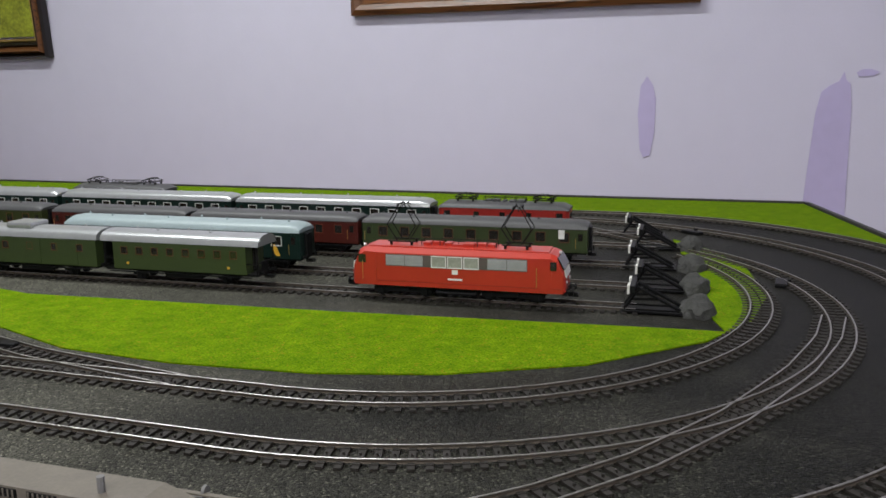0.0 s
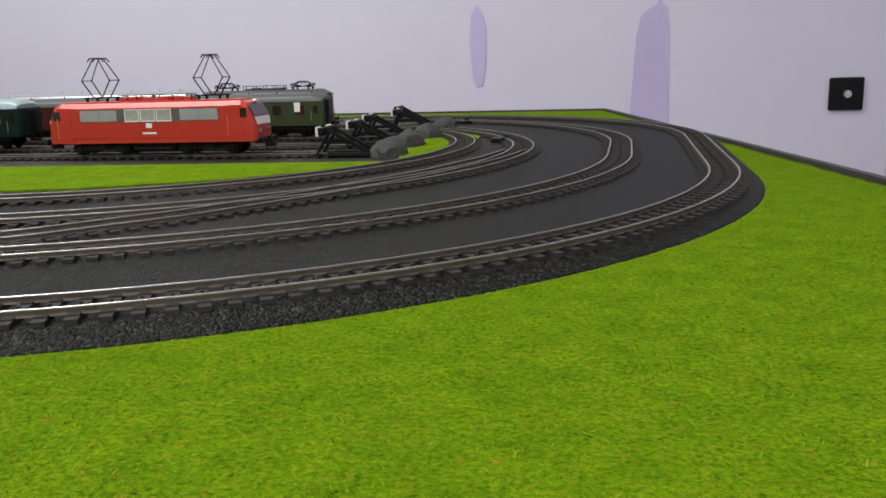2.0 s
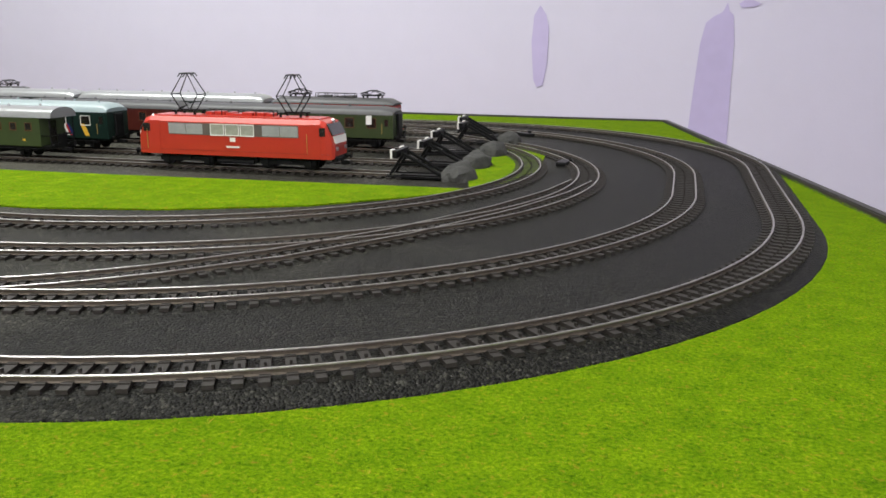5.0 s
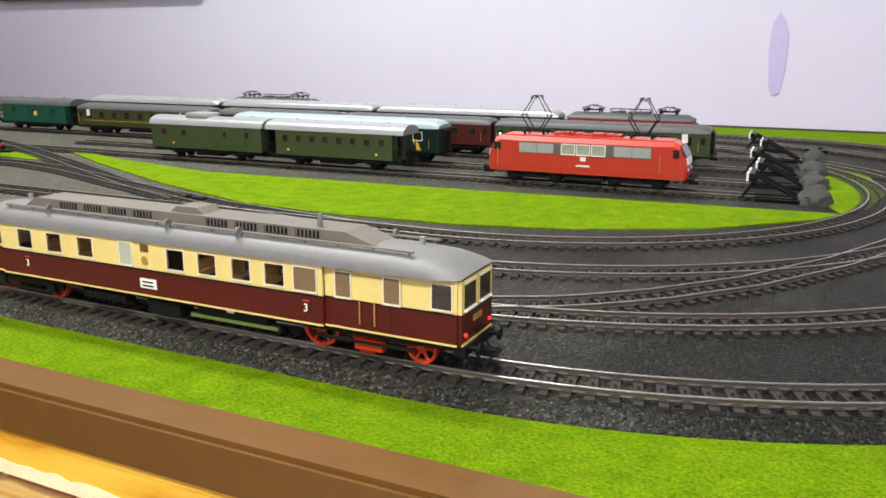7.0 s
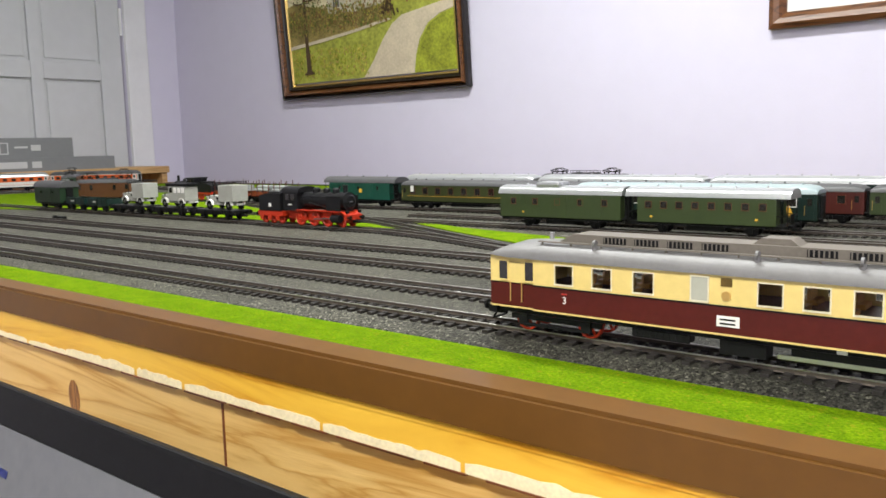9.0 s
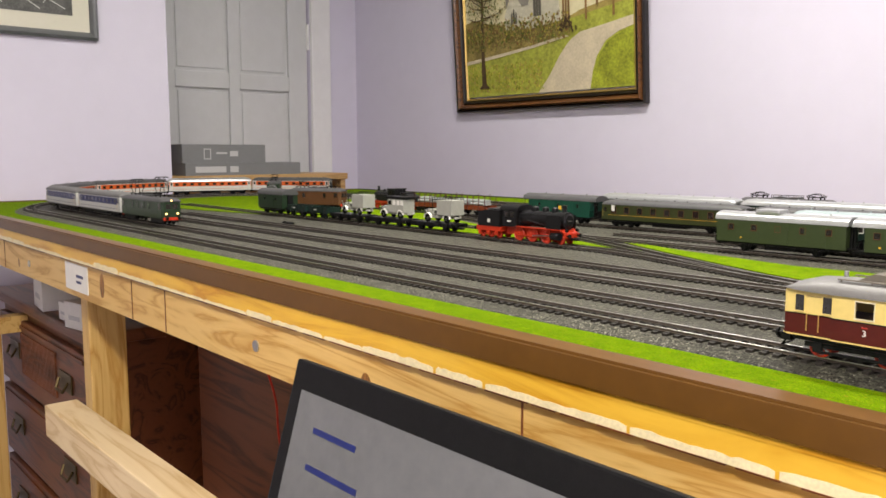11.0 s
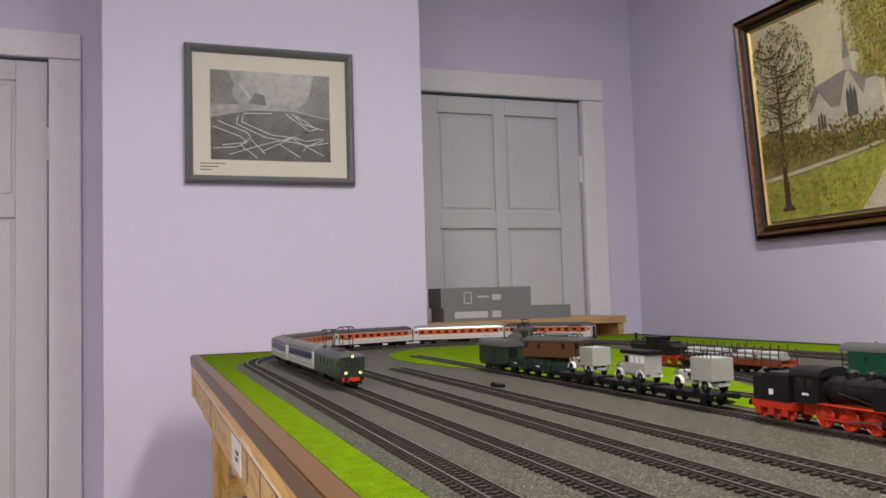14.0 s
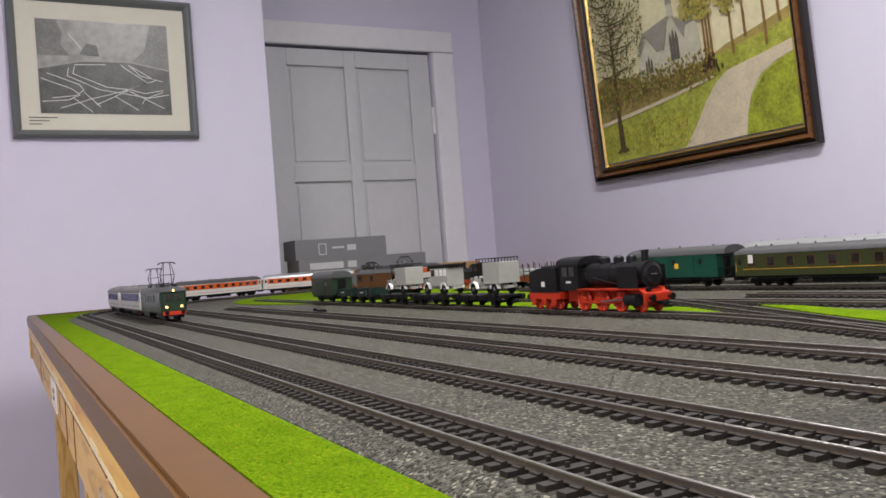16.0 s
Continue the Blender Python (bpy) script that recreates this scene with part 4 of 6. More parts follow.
def buffers(x, parent, z=0.0125, d=1):
    for s in (-1, 1):
        bm = B()
        cyl(bm, (x + d * 0.002, s * 0.010, z), 0.0012, 0.005, "x", 8)
        cyl(bm, (x + d * 0.0048, s * 0.010, z), 0.0027, 0.0009, "x", 14)
        part("buffer", bm, BLACK, parent)
    bm = B()
    bx(bm, x, x + d * 0.008, -0.0022, 0.0022, z - 0.006, z - 0.003)
    rod(bm, (x + d * 0.008, -0.004, z - 0.0045), (x + d * 0.008, 0.004, z - 0.0045), 0.0007)
    part("coupler", bm, BLACK, parent)


def roof_outline(w, eave, top, n=9, drop=0.0):
    pts = []
    for i in range(n + 1):
        a = math.pi * i / n
        pts.append((-w * math.cos(a), eave + (top - eave) * max(0.0, math.sin(a)) ** 0.75))
    return pts


def pane_mesh(w, h, material, frame_material):
    bm = B()
    bx(bm, -w / 2, w / 2, -0.00025, 0.0003, -h / 2, h / 2)
    me = to_mesh("window", bm, material)
    bm = B()
    f = 0.0006
    bx(bm, -w / 2 - f, w / 2 + f, -0.0005, 0.0002, h / 2, h / 2 + f)
    bx(bm, -w / 2 - f, w / 2 + f, -0.0008, 0.0002, -h / 2 - f * 1.3, -h / 2)
    bx(bm, -w / 2 - f, -w / 2, -0.0005, 0.0002, -h / 2, h / 2)
    bx(bm, w / 2, w / 2 + f, -0.0005, 0.0002, -h / 2, h / 2)
    return me, to_mesh("window_frame", bm, frame_material)


def windows(parent, xs, z, w, h, half, material=None, frame_material=None, both=True):
    me, fr = pane_mesh(w, h, material or GLASSDARK, frame_material or CREAMW)
    for x in xs:
        for s in (-1, 1) if both else (-1,):
            m = pose(x, s * (half + 0.00005), z, 0, 0, 0 if s < 0 else 180)
            o = piece("window", me, parent, m)
            piece("frame", fr, o, Matrix.Identity(4))


def coach(name, m, label, L, body, roof, nwin, upper=None, win=(0.0085, 0.0085), two_axle=False, W=0.0165, top=0.0465, eave=0.0375, platform=0.0, doors=True,
          wz=None, frame_material=None, glass=None, category="railway coach", group="standing coaches", vents=6, stripes=()):
    t = thing(name, m, label, category, group)
    h = L / 2
    b0, b1 = -h + platform, h - platform
    bm = B()
    prism(bm, [(-W, 0.0115), (W, 0.0115), (W, eave), (-W, eave)], b0, b1)
    part("body", bm, body, t)
    zw = wz or (eave - 0.0085)
    if upper:
        for s in (-1, 1):
            part("window_band", bx(B(), b0 + 0.001, b1 - 0.001, s * W - 0.0001, s * (W + 0.00022), zw - 0.0058, zw + 0.0058), upper, t)
    for z0, z1, mt in stripes:
        for s in (-1, 1):
            part("trim_line", bx(B(), b0 + 0.001, b1 - 0.001, s * W - 0.0001, s * (W + 0.0003), z0, z1), mt, t)
    bm = B()
    rings = []
    for x, k in ((-h, 0.0), (-h + 0.004, 0.75), (-h + 0.012, 1.0), (h - 0.012, 1.0), (h - 0.004, 0.75), (h, 0.0)) if not two_axle else ((-h - 0.002, 1.0), (h + 0.002, 1.0)):
        rings.append([(x, y, eave + (z - eave) * (0.45 + 0.55 * k)) for y, z in roof_outline(W + 0.0008, eave - 0.0004, top)])
    loft(bm, rings)
    part("roof", bm, roof, t, smooth=True)
    for i in range(vents):
        x = b0 + (b1 - b0) * (i + 0.5) / vents
        part("roof_vent", cyl(B(), (x, 0.004 * (-1) ** i, top + 0.0006), 0.0013, 0.0022, "z", 8, 0.0008), roof, t)
    n = nwin
    span = (b1 - b0) - (0.022 if doors else 0.008)
    xs = [-span / 2 + span * (i + 0.5) / n for i in range(n)]
    windows(t, xs, zw, win[0], win[1], W + (0.0002 if upper else 0), glass, frame_material)
    if doors:
        for q in (-1, 1):
            for s in (-1, 1):
                x = q * ((b1 - b0) / 2 - 0.007)
                d = part("door", bx(B(), x - 0.0042, x + 0.0042, s * W - 0.0001, s * (W + 0.00035), 0.0125, eave - 0.002), body, t)
                part("door_window", bx(B(), x - 0.0022, x + 0.0022, s * W, s * (W + 0.0006), zw - 0.003, zw + 0.004), GLASSDARK, d)
                part("handrail", rod(B(), (x - 0.0046, s * (W + 0.0008), 0.016), (x - 0.0046, s * (W + 0.0008), 0.026), 0.0003, 5), GOLD, d)
    part("underframe", bx(bx(B(), -h + 0.001, h - 0.001, -W + 0.002, W - 0.002, 0.0095, 0.0118), -L * 0.12, L * 0.12, -0.010, 0.010, 0.004, 0.0095), BLACK, t)
    for s in (-1, 1):
        part("step_board", bx(B(), -h * 0.92, h * 0.92, s * (W - 0.0006), s * (W + 0.0008), 0.0085, 0.0094), BLACK, t)
    if platform:
        for q in (-1, 1):
            bm = B()
            for s in (-1, 1):
                rod(bm, (q * (h - 0.001), s * (W - 0.001), 0.011), (q * (h - 0.001), s * (W - 0.001), eave), 0.0006)
                rod(bm, (q * (h - 0.001), s * (W - 0.001), 0.021), (q * (h - platform), s * (W - 0.001), 0.021), 0.0005)
            rod(bm, (q * (h - 0.001), -W + 0.001, 0.021), (q * (h - 0.001), W - 0.001, 0.021), 0.0005)
            bx(bm, q * (h - 0.0015), q * (h - 0.0008), -0.006, 0.006, 0.0115, 0.022)
            part("platform_rail", bm, BLACK, t)
            part("end_door", bx(B(), q * (h - platform), q * (h - platform + 0.0006), -0.0045, 0.0045, 0.0125, 0.034), GLASSDARK, t)
    else:
        for q in (-1, 1):
            part("gangway", bx(B(), q * (h - 0.0005), q * (h + 0.0028), -0.006, 0.006, 0.0125, 0.036, 0.001), BLACK, t)
    if two_axle:
        for q in (-1, 1):
            for s in (-1, 1):
                bm = B()
                bx(bm, q * L * 0.28 - 0.007, q * L * 0.28 + 0.007, s * 0.0118 - 0.0008, s * 0.0118 + 0.0008, 0.0055, 0.0075)
                bx(bm, q * L * 0.28 - 0.002, q * L * 0.28 + 0.002, s * 0.0125 - 0.0012, s * 0.0125 + 0.0012, 0.003, 0.0095)
                part("axle_guard", bm, BLACK, t)
            wheelset(q * L * 0.28, 0.0058, t)
    else:
        for q in (-1, 1):
            bogie(q * (h - 0.036), t)
    for q in (-1, 1):
        buffers(q * (h - 0.001), t, d=q)
    return t


def on_siding(k, x):
    return pose(x, siding_y(k, x), ZR, 0, 0, 1.72)


c1 = coach("luggage_van", on_siding("a", -0.335), "old two-axle green luggage van with a silver roof", 0.150, COACHGREEN, ROOFSILVER, 5, two_axle=True, win=(0.006, 0.006), doors=False, frame_material=LOCOBROWN, vents=3)
part("lookout", bx(B(), -0.030, 0.0, -0.0125, 0.0125, 0.044, 0.0505, 0.003), ROOFSILVER, c1, "raised guard's lookout")
for x in (-0.012, 0.03):
    for s in (-1, 1):
        part("sliding_door", bx(B(), x, x + 0.024, s * 0.0164, s * 0.0170, 0.0125, 0.036), COACHGREEN, c1)
for x in (-0.045, 0.045):
    part("crest", bx(B(), x, x + 0.002, -0.0169, -0.0165, 0.016, 0.018), YELLOW, c1)
c2 = coach("passenger_coach", on_siding("a", -0.172), "old two-axle green coach with a silver roof and open platforms", 0.160, COACHGREEN, ROOFSILVER, 8, two_axle=True, win=(0.0062, 0.0062), platform=0.011, doors=False, frame_material=LOCOBROWN, vents=5)
for x in (-0.055, 0.05):
    part("crest", bx(B(), x, x + 0.0025, -0.0169, -0.0165, 0.016, 0.018), YELLOW, c2)
c3 = coach("dining_coach", on_siding("b", -0.222), "deep green bogie coach with a pale blue-grey roof and coloured stripes", 0.270, DARKGREEN, ROOFLIGHT, 9, win=(0.010, 0.0085), frame_material=OFFWHITE, vents=8)
for dx, mt in ((0.084, OFFWHITE), (0.0865, DBRED), (0.089, BLUE), (0.104, YELLOW), (0.1065, YELLOW)):
    part("slanted_stripe", prism(B(), [(dx, 0.0255), (dx + 0.0024, 0.0255), (dx + 0.0075, 0.014), (dx + 0.0051, 0.014)], -0.0166, -0.0169, "y"), mt, c3)
cc = coach("passenger_coach", on_siding("c", 0.058), "olive green bogie coach with a dark grey roof", 0.235, COACHGREEN, ROOFDARK, 9, win=(0.009, 0.009), frame_material=LOCOBROWN, top=0.0425, eave=0.0350, vents=7)
part("blind", bx(B(), 0.089, 0.095, -0.0173, -0.0169, 0.025, 0.034), OFFWHITE, cc, "white window blind")
coach("passenger_coach", on_siding("c", -0.165), "red-brown bogie coach with a dark roof", 0.200, REDBROWN, ROOFDARK, 8, win=(0.008, 0.0085), frame_material=RUST, top=0.0425, eave=0.0350, vents=6)
coach("passenger_coach", on_siding("c", -0.362), "red-brown bogie coach with a dark roof", 0.180, REDBROWN, ROOFDARK, 7, win=(0.008, 0.0085), frame_material=RUST, top=0.0425, eave=0.0350, vents=6)
lg = coach("passenger_coach", on_siding("c", -0.585), "light olive express coach with a grey roof", 0.235, OLIVE, ROOFDARK, 9, win=(0.0085, 0.009), frame_material=LOCOBROWN, top=0.0425, eave=0.0350, vents=9, stripes=((0.0185, 0.0190, YELLOW),))
part("blind", bx(B(), -0.099, -0.093, -0.0173, -0.0169, 0.025, 0.034), OFFWHITE, lg, "white window blind")
tl = coach("baggage_wagon", on_siding("c", -0.792), "teal baggage wagon with a dark roof", 0.150, TEAL, ROOFDARK, 3, win=(0.004, 0.006), doors=False, frame_material=TEAL, two_axle=True, platform=0.010, vents=3)
for x in (-0.02, 0.02):
    part("sliding_door", bx(B(), x - 0.011, x + 0.011, -0.0172, -0.0165, 0.0125, 0.036), TEAL, tl)
part("crest", bx(B(), 0.002, 0.008, -0.0176, -0.0172, 0.022, 0.028), YELLOW, tl)
for i, x in enumerate((-0.144, -0.401, -0.659)):
    coach("express_coach", on_siding("d", x), "long express coach with a bright silver roof", 0.250, DARKGREEN, ROOFSILVER, 10, win=(0.010, 0.0085), frame_material=OFFWHITE, vents=8)


# ---- locomotives ----
def pantograph(parent, x, base, up, d=1):
    p = part("pantograph", bx(bx(B(), x - 0.012, x + 0.012, -0.0075, -0.0065, base, base + 0.001), x - 0.012, x + 0.012, 0.0065, 0.0075, base, base + 0.001), BLACK, parent)
    top = base + up
    mid = base + up * 0.45
    for q in (-1, 1):
        for s in (-1, 1):
            part("lower_arm", rod(B(), (x + q * 0.004, s * 0.006, base + 0.001), (x + q * 0.0125, s * 0.007, mid), 0.00055), BLACK, p)
            part("upper_arm", rod(B(), (x + q * 0.0125, s * 0.007, mid), (x + q * 0.002, s * 0.004, top), 0.00045), BLACK, p)
        part("knee_bar", rod(B(), (x + q * 0.0125, -0.007, mid), (x + q * 0.0125, 0.007, mid), 0.0004), BLACK, p)
    bm = B()
    for q in (-1, 1):
        rod(bm, (x + q * 0.0025, -0.008, top), (x + q * 0.0025, 0.008, top), 0.0006)
        for s in (-1, 1):
            rod(bm, (x + q * 0.0025, s * 0.008, top), (x + q * 0.0025, s * 0.0115, top - 0.0025), 0.0005)
    part("collector", bm, BLACK, p)
    for q in (-1, 1):
        for s in (-1, 1):
            part("insulator", cyl(B(), (x + q * 0.009, s * 0.007, base - 0.001), 0.0012, 0.003, "z", 8), BLACK, p)
    return p


def roof_gear(t, x0, x1, z, material, count, seed):
    rnd = random.Random(seed)
    for i in range(count):
        x = x0 + (x1 - x0) * (i + 0.5) / count
        w = rnd.uniform(0.002, 0.006)
        part("roof_box", bx(B(), x - w, x + w, -rnd.uniform(0.003, 0.008), rnd.uniform(0.003, 0.008), z - 0.002, z + rnd.uniform(0.0015, 0.0035), 0.0004), material, t)
    bm = B()
    for s in (-0.004, 0.004):
        rod(bm, (x0, s, z + 0.0045), (x1, s, z + 0.0045), 0.0003)
        for i in range(5):
            x = x0 + (x1 - x0) * i / 4
            rod(bm, (x, s, z - 0.001), (x, s, z + 0.0045), 0.0004)
    part("busbar", bm, BLACK, t)


def red_loco(m, raised=0.032):
    t = thing("electric_locomotive", m, "bright red four-axle electric locomotive with raised pantographs", "locomotive")
    W, h = 0.0172, 0.0905
    bm = B()
    rings = []
    for x, lo, hi, w in ((-h, 0.012, 0.024, 0.8), (-h + 0.002, 0.0105, 0.030, 0.95), (-h + 0.007, 0.0105, 0.0405, 1.0), (-h + 0.012, 0.0105, 0.0425, 1.0), (h - 0.012, 0.0105, 0.0425, 1.0), (h - 0.007, 0.0105, 0.0405, 1.0), (h - 0.002, 0.0105, 0.030, 0.95), (h, 0.012, 0.024, 0.8)):
        rings.append([(x, -W * w, lo), (x, W * w, lo), (x, W * w, hi - 0.004), (x, W * w * 0.78, hi), (x, -W * w * 0.78, hi), (x, -W * w, hi - 0.004)])
    loft(bm, rings)
    part("body", bm, DBRED, t)
    part("roof_panel", bx(B(), -h + 0.014, h - 0.014, -0.0125, 0.0125, 0.0422, 0.0436, 0.0005), DBRED, t)
    GR = mat("grey_grille", (0.33, 0.34, 0.33), 0.5, vary=0.15, size=200)
    GD = mat("dark_grey_panel", (0.10, 0.085, 0.075), 0.5, vary=0.15, size=100)
    for s in (-1, 1):
        y = s * W
        part("side_panel", bx(B(), -0.060, 0.060, y - s * 0.0002, y + s * 0.0003, 0.0275, 0.0375), GD, t)
        for a, b in ((-0.0595, -0.0435), (-0.0430, -0.0275), (0.0275, 0.0430), (0.0435, 0.0595)):
            g = part("grille", bx(B(), a, b, y, y + s * 0.0006, 0.0282, 0.0368), GR, t, "pale grey louvre grille")
            for i in range(6):
                part("slat", bx(B(), a + 0.0005, b - 0.0005, y + s * 0.0004, y + s * 0.0010, 0.0292 + i * 0.0013, 0.0298 + i * 0.0013), GR, g)
        me, fr = pane_mesh(0.0115, 0.0085, mat("pale_window_glass", (0.30, 0.31, 0.26), 0.1, vary=0.3, size=60), OFFWHITE)
        for x in (-0.0138, 0.0, 0.0138):
            o = piece("window", me, t, pose(x, s * (W + 0.0004), 0.0325, 0, 0, 0 if s < 0 else 180))
            piece("frame", fr, o, Matrix.Identity(4))
        for q in (-1, 1):
            x = q * 0.074
            d = part("cab_door", bx(B(), x - 0.0055, x + 0.0055, y - s * 0.0002, y + s * 0.0004, 0.0125, 0.039), DBRED, t)
            part("handle", rod(B(), (x - 0.0064, y + s * 0.0009, 0.015), (x - 0.0064, y + s * 0.0009, 0.031), 0.0003, 5), GOLD, d)
            x = q * 0.0805
            part("cab_window", bx(B(), x - 0.003 + (0.0008 if q > 0 else -0.0008), x + 0.003, y, y + s * 0.0005, 0.0295, 0.0365), GLASSDARK, t)
        part("sill_line", bx(B(), -h + 0.003, h - 0.003, y - s * 0.0002, y + s * 0.0003, 0.0142, 0.0147), DKRED, t)
        part("emblem", bx(B(), -0.0025, 0.0025, y, y + s * 0.0004, 0.0225, 0.0262), OFFWHITE, t, "small white emblem")
        part("number_bar", bx(B(), -0.006, 0.006, y, y + s * 0.0004, 0.0175, 0.0190), OFFWHITE, t)
    for q in (-1, 1):
        bm = B()
        loft(bm, [[(q * (h - 0.0068), -0.0145, 0.0395), (q * (h - 0.0068), 0.0145, 0.0395), (q * (h - 0.0060), 0.0145, 0.0395), (q * (h - 0.0060), -0.0145, 0.0395)],
                  [(q * (h - 0.0024), -0.0150, 0.0305), (q * (h - 0.0024), 0.0150, 0.0305), (q * (h - 0.0010), 0.0150, 0.0305), (q * (h - 0.0010), -0.0150, 0.0305)]])
        part("windscreen", bm, GLASSDARK, t)
        bm = B()
        loft(bm, [[(q * (h - 0.0016), -0.0142, 0.0295), (q * (h - 0.0016), 0.0142, 0.0295), (q * (h - 0.0008), 0.0142, 0.0295), (q * (h - 0.0008), -0.0142, 0.0295)],
                  [(q * (h - 0.0004), -0.0125, 0.0235), (q * (h - 0.0004), 0.0125, 0.0235), (q * (h + 0.0006), 0.0125, 0.0235), (q * (h + 0.0006), -0.0125, 0.0235)]])
        part("white_bib", bm, OFFWHITE, t, "off-white front panel")
        for s in (-1, 1):
            part("headlamp", cyl(B(), (q * (h + 0.0004), s * 0.0095, 0.0190), 0.0018, 0.0014, "x", 12), STEEL, t)
        part("headlamp", cyl(B(), (q * (h - 0.0062), 0, 0.0412), 0.0016, 0.0020, "x", 12), STEEL, t)
        part("buffer_beam", bx(B(), q * (h - 0.003), q * (h + 0.001), -0.0135, 0.0135, 0.0085, 0.0130), BLACK, t)
        buffers(q * (h + 0.0005), t, 0.0115, q)
        bogie(q * 0.047, t, 0.039, 0.0072)
    part("transformer", bx(B(), -0.019, 0.019, -0.012, 0.012, 0.004, 0.0108, 0.001), BLACK, t)
    part("air_tank", cyl(B(), (0, -0.0125, 0.0055), 0.002, 0.034, "x", 10), BLACK, t)
    pantograph(t, -0.049, 0.0462, raised)
    pantograph(t, 0.049, 0.0462, raised)
    roof_gear(t, -0.032, 0.032, 0.0436, DBRED, 7, 3)
    return t


red_loco(pose(0.090, siding_y("a", 0.09) - 0.002, ZR, 0, 0, 2.2))


def box_loco(name, m, label, L, body, roof, raised=(0.008, 0.008), lamps=(), nwin=3, red_frame=True, group=""):
    t = thing(name, m, label, "locomotive", group)
    W, h = 0.0165, L / 2
    bm = B()
    prism(bm, [(-W, 0.011), (W, 0.011), (W, 0.038), (-W, 0.038)], -h + 0.004, h - 0.004)
    part("body", bm, body, t)
    for q in (-1, 1):
        part("nose", loft(B(), [[(q * (h - 0.004), y, z) for y, z in ((-W, 0.011), (W, 0.011), (W, 0.038), (-W, 0.038))], [(q * h, y * 0.8, z) for y, z in ((-W, 0.012), (W, 0.012), (W, 0.036), (-W, 0.036))]]), body, t)
    bm = B()
    loft(bm, [[(x, y, 0.0376 + (z - 0.0376) * k) for y, z in roof_outline(W + 0.0006, 0.0376, 0.0445)] for x, k in ((-h, 0.3), (-h + 0.008, 1), (h - 0.008, 1), (h, 0.3))])
    part("roof", bm, roof, t, smooth=True)
    windows(t, [-L * 0.2 + L * 0.4 * i / max(1, nwin - 1) for i in range(nwin)], 0.0295, 0.006, 0.009, W, frame_material=body)
    for q in (-1, 1):
        for s in (-1, 1):
            part("cab_window", bx(B(), q * (h - 0.014), q * (h - 0.007), s * W, s * (W + 0.0005), 0.0260, 0.0345), GLASSDARK, t)
            part("windscreen", bx(B(), q * (h - 0.001), q * (h + 0.0004), s * 0.0055 - 0.0042, s * 0.0055 + 0.0042, 0.0262, 0.0340), GLASSDARK, t)
            part("cab_door", bx(B(), q * (h - 0.024), q * (h - 0.016), s * (W - 0.0001), s * (W + 0.0004), 0.0125, 0.036), body, t)
            lit = q in lamps
            part("headlamp", cyl(B(), (q * (h + 0.001), s * 0.0095, 0.0185), 0.0016, 0.0024, "x", 14), LAMPON if lit else STEEL, t, "lit warm headlamp" if lit else "")
        if q in lamps:
            part("headlamp", cyl(B(), (q * (h - 0.0002), 0, 0.0395), 0.0015, 0.0024, "x", 14), LAMPON, t, "lit warm top lamp")
        part("buffer_beam", bx(B(), q * (h - 0.001), q * (h + 0.002), -0.0145, 0.0145, 0.0080, 0.0125), WHEELRED if red_frame else BLACK, t)
        buffers(q * (h + 0.001), t, 0.0112, q)
        part("bogie_frame", bx(bx(B(), q * (h - 0.056), q * (h - 0.004), -0.0128, -0.0112, 0.0035, 0.0105), q * (h - 0.056), q * (h - 0.004), 0.0112, 0.0128, 0.0035, 0.0105), BLACK, t)
        for k in range(3):
            wheelset(q * (h - 0.014 - 0.017 * k), 0.0068, t)
        pantograph(t, q * L * 0.30, 0.0468, raised[0 if q < 0 else 1])
    roof_gear(t, -L * 0.16, L * 0.16, 0.0445, roof, 5, 7)
    return t


box_loco("electric_locomotive", on_siding("d", 0.066), "dull red electric locomotive with folded pantographs in a siding", 0.150, DKRED, ROOFDARK, (0.006, 0.006))
box_loco("electric_locomotive", on_siding("e", -0.50), "dark green electric locomotive with folded pantographs in a siding", 0.150, LOCOGREEN, ROOFDARK, (0.006, 0.006))


def spot_on_loop(s, r, x0):
    """The place and heading s metres behind x0 on the oval of radius r, going left and then round the far loop."""
    a = x0 - CXL
    if s <= a:
        return x0 - s, CY - r, 0.0
    s -= a
    if s <= math.pi * r:
        th = -math.pi / 2 - s / r
        return CXL + r * math.cos(th), CY + r * math.sin(th), math.degrees(-s / r)
    s -= math.pi * r
    return CXL + s, CY + r + 0.0251 * s, 181.44


def behind(s, r=R2, x0=-1.16):
    x, y, a = spot_on_loop(s, r, x0)
    return pose(x, y, ZR, 0, 0, a)


box_loco("electric_locomotive", behind(0.10), "dark green electric locomotive with lit lamps and raised pantographs", 0.180, LOCOGREEN, ROOFDARK, (0.024, 0.030), lamps=(1,), nwin=4)
s = 0.10 + 0.09 + 0.008
TRAIN = [("blue_coach", "pale grey express coach with a blue window band", BLUE, ROOFGREY)] * 2 + [("orange_coach", "pale grey express coach with an orange window band", ORANGE, ROOFDARK)] * 2 + [("orange_coach", "pale grey express coach with an orange window band and silver roof", ORANGE, ROOFSILVER), ("orange_coach", "pale grey express coach with an orange window band", ORANGE, ROOFDARK)]
for nm, lb, band, roof in TRAIN:
    L = 0.225
    s += L / 2
    coach(nm, behind(s), lb, L, PALEGREY, roof, 10, upper=band, win=(0.0095, 0.0066), frame_material=band, wz=0.0300, vents=6, group="coaches of the express train", stripes=((0.0362, 0.0374, OFFWHITE), (0.0165, 0.0172, band)))
    s += L / 2 + 0.006


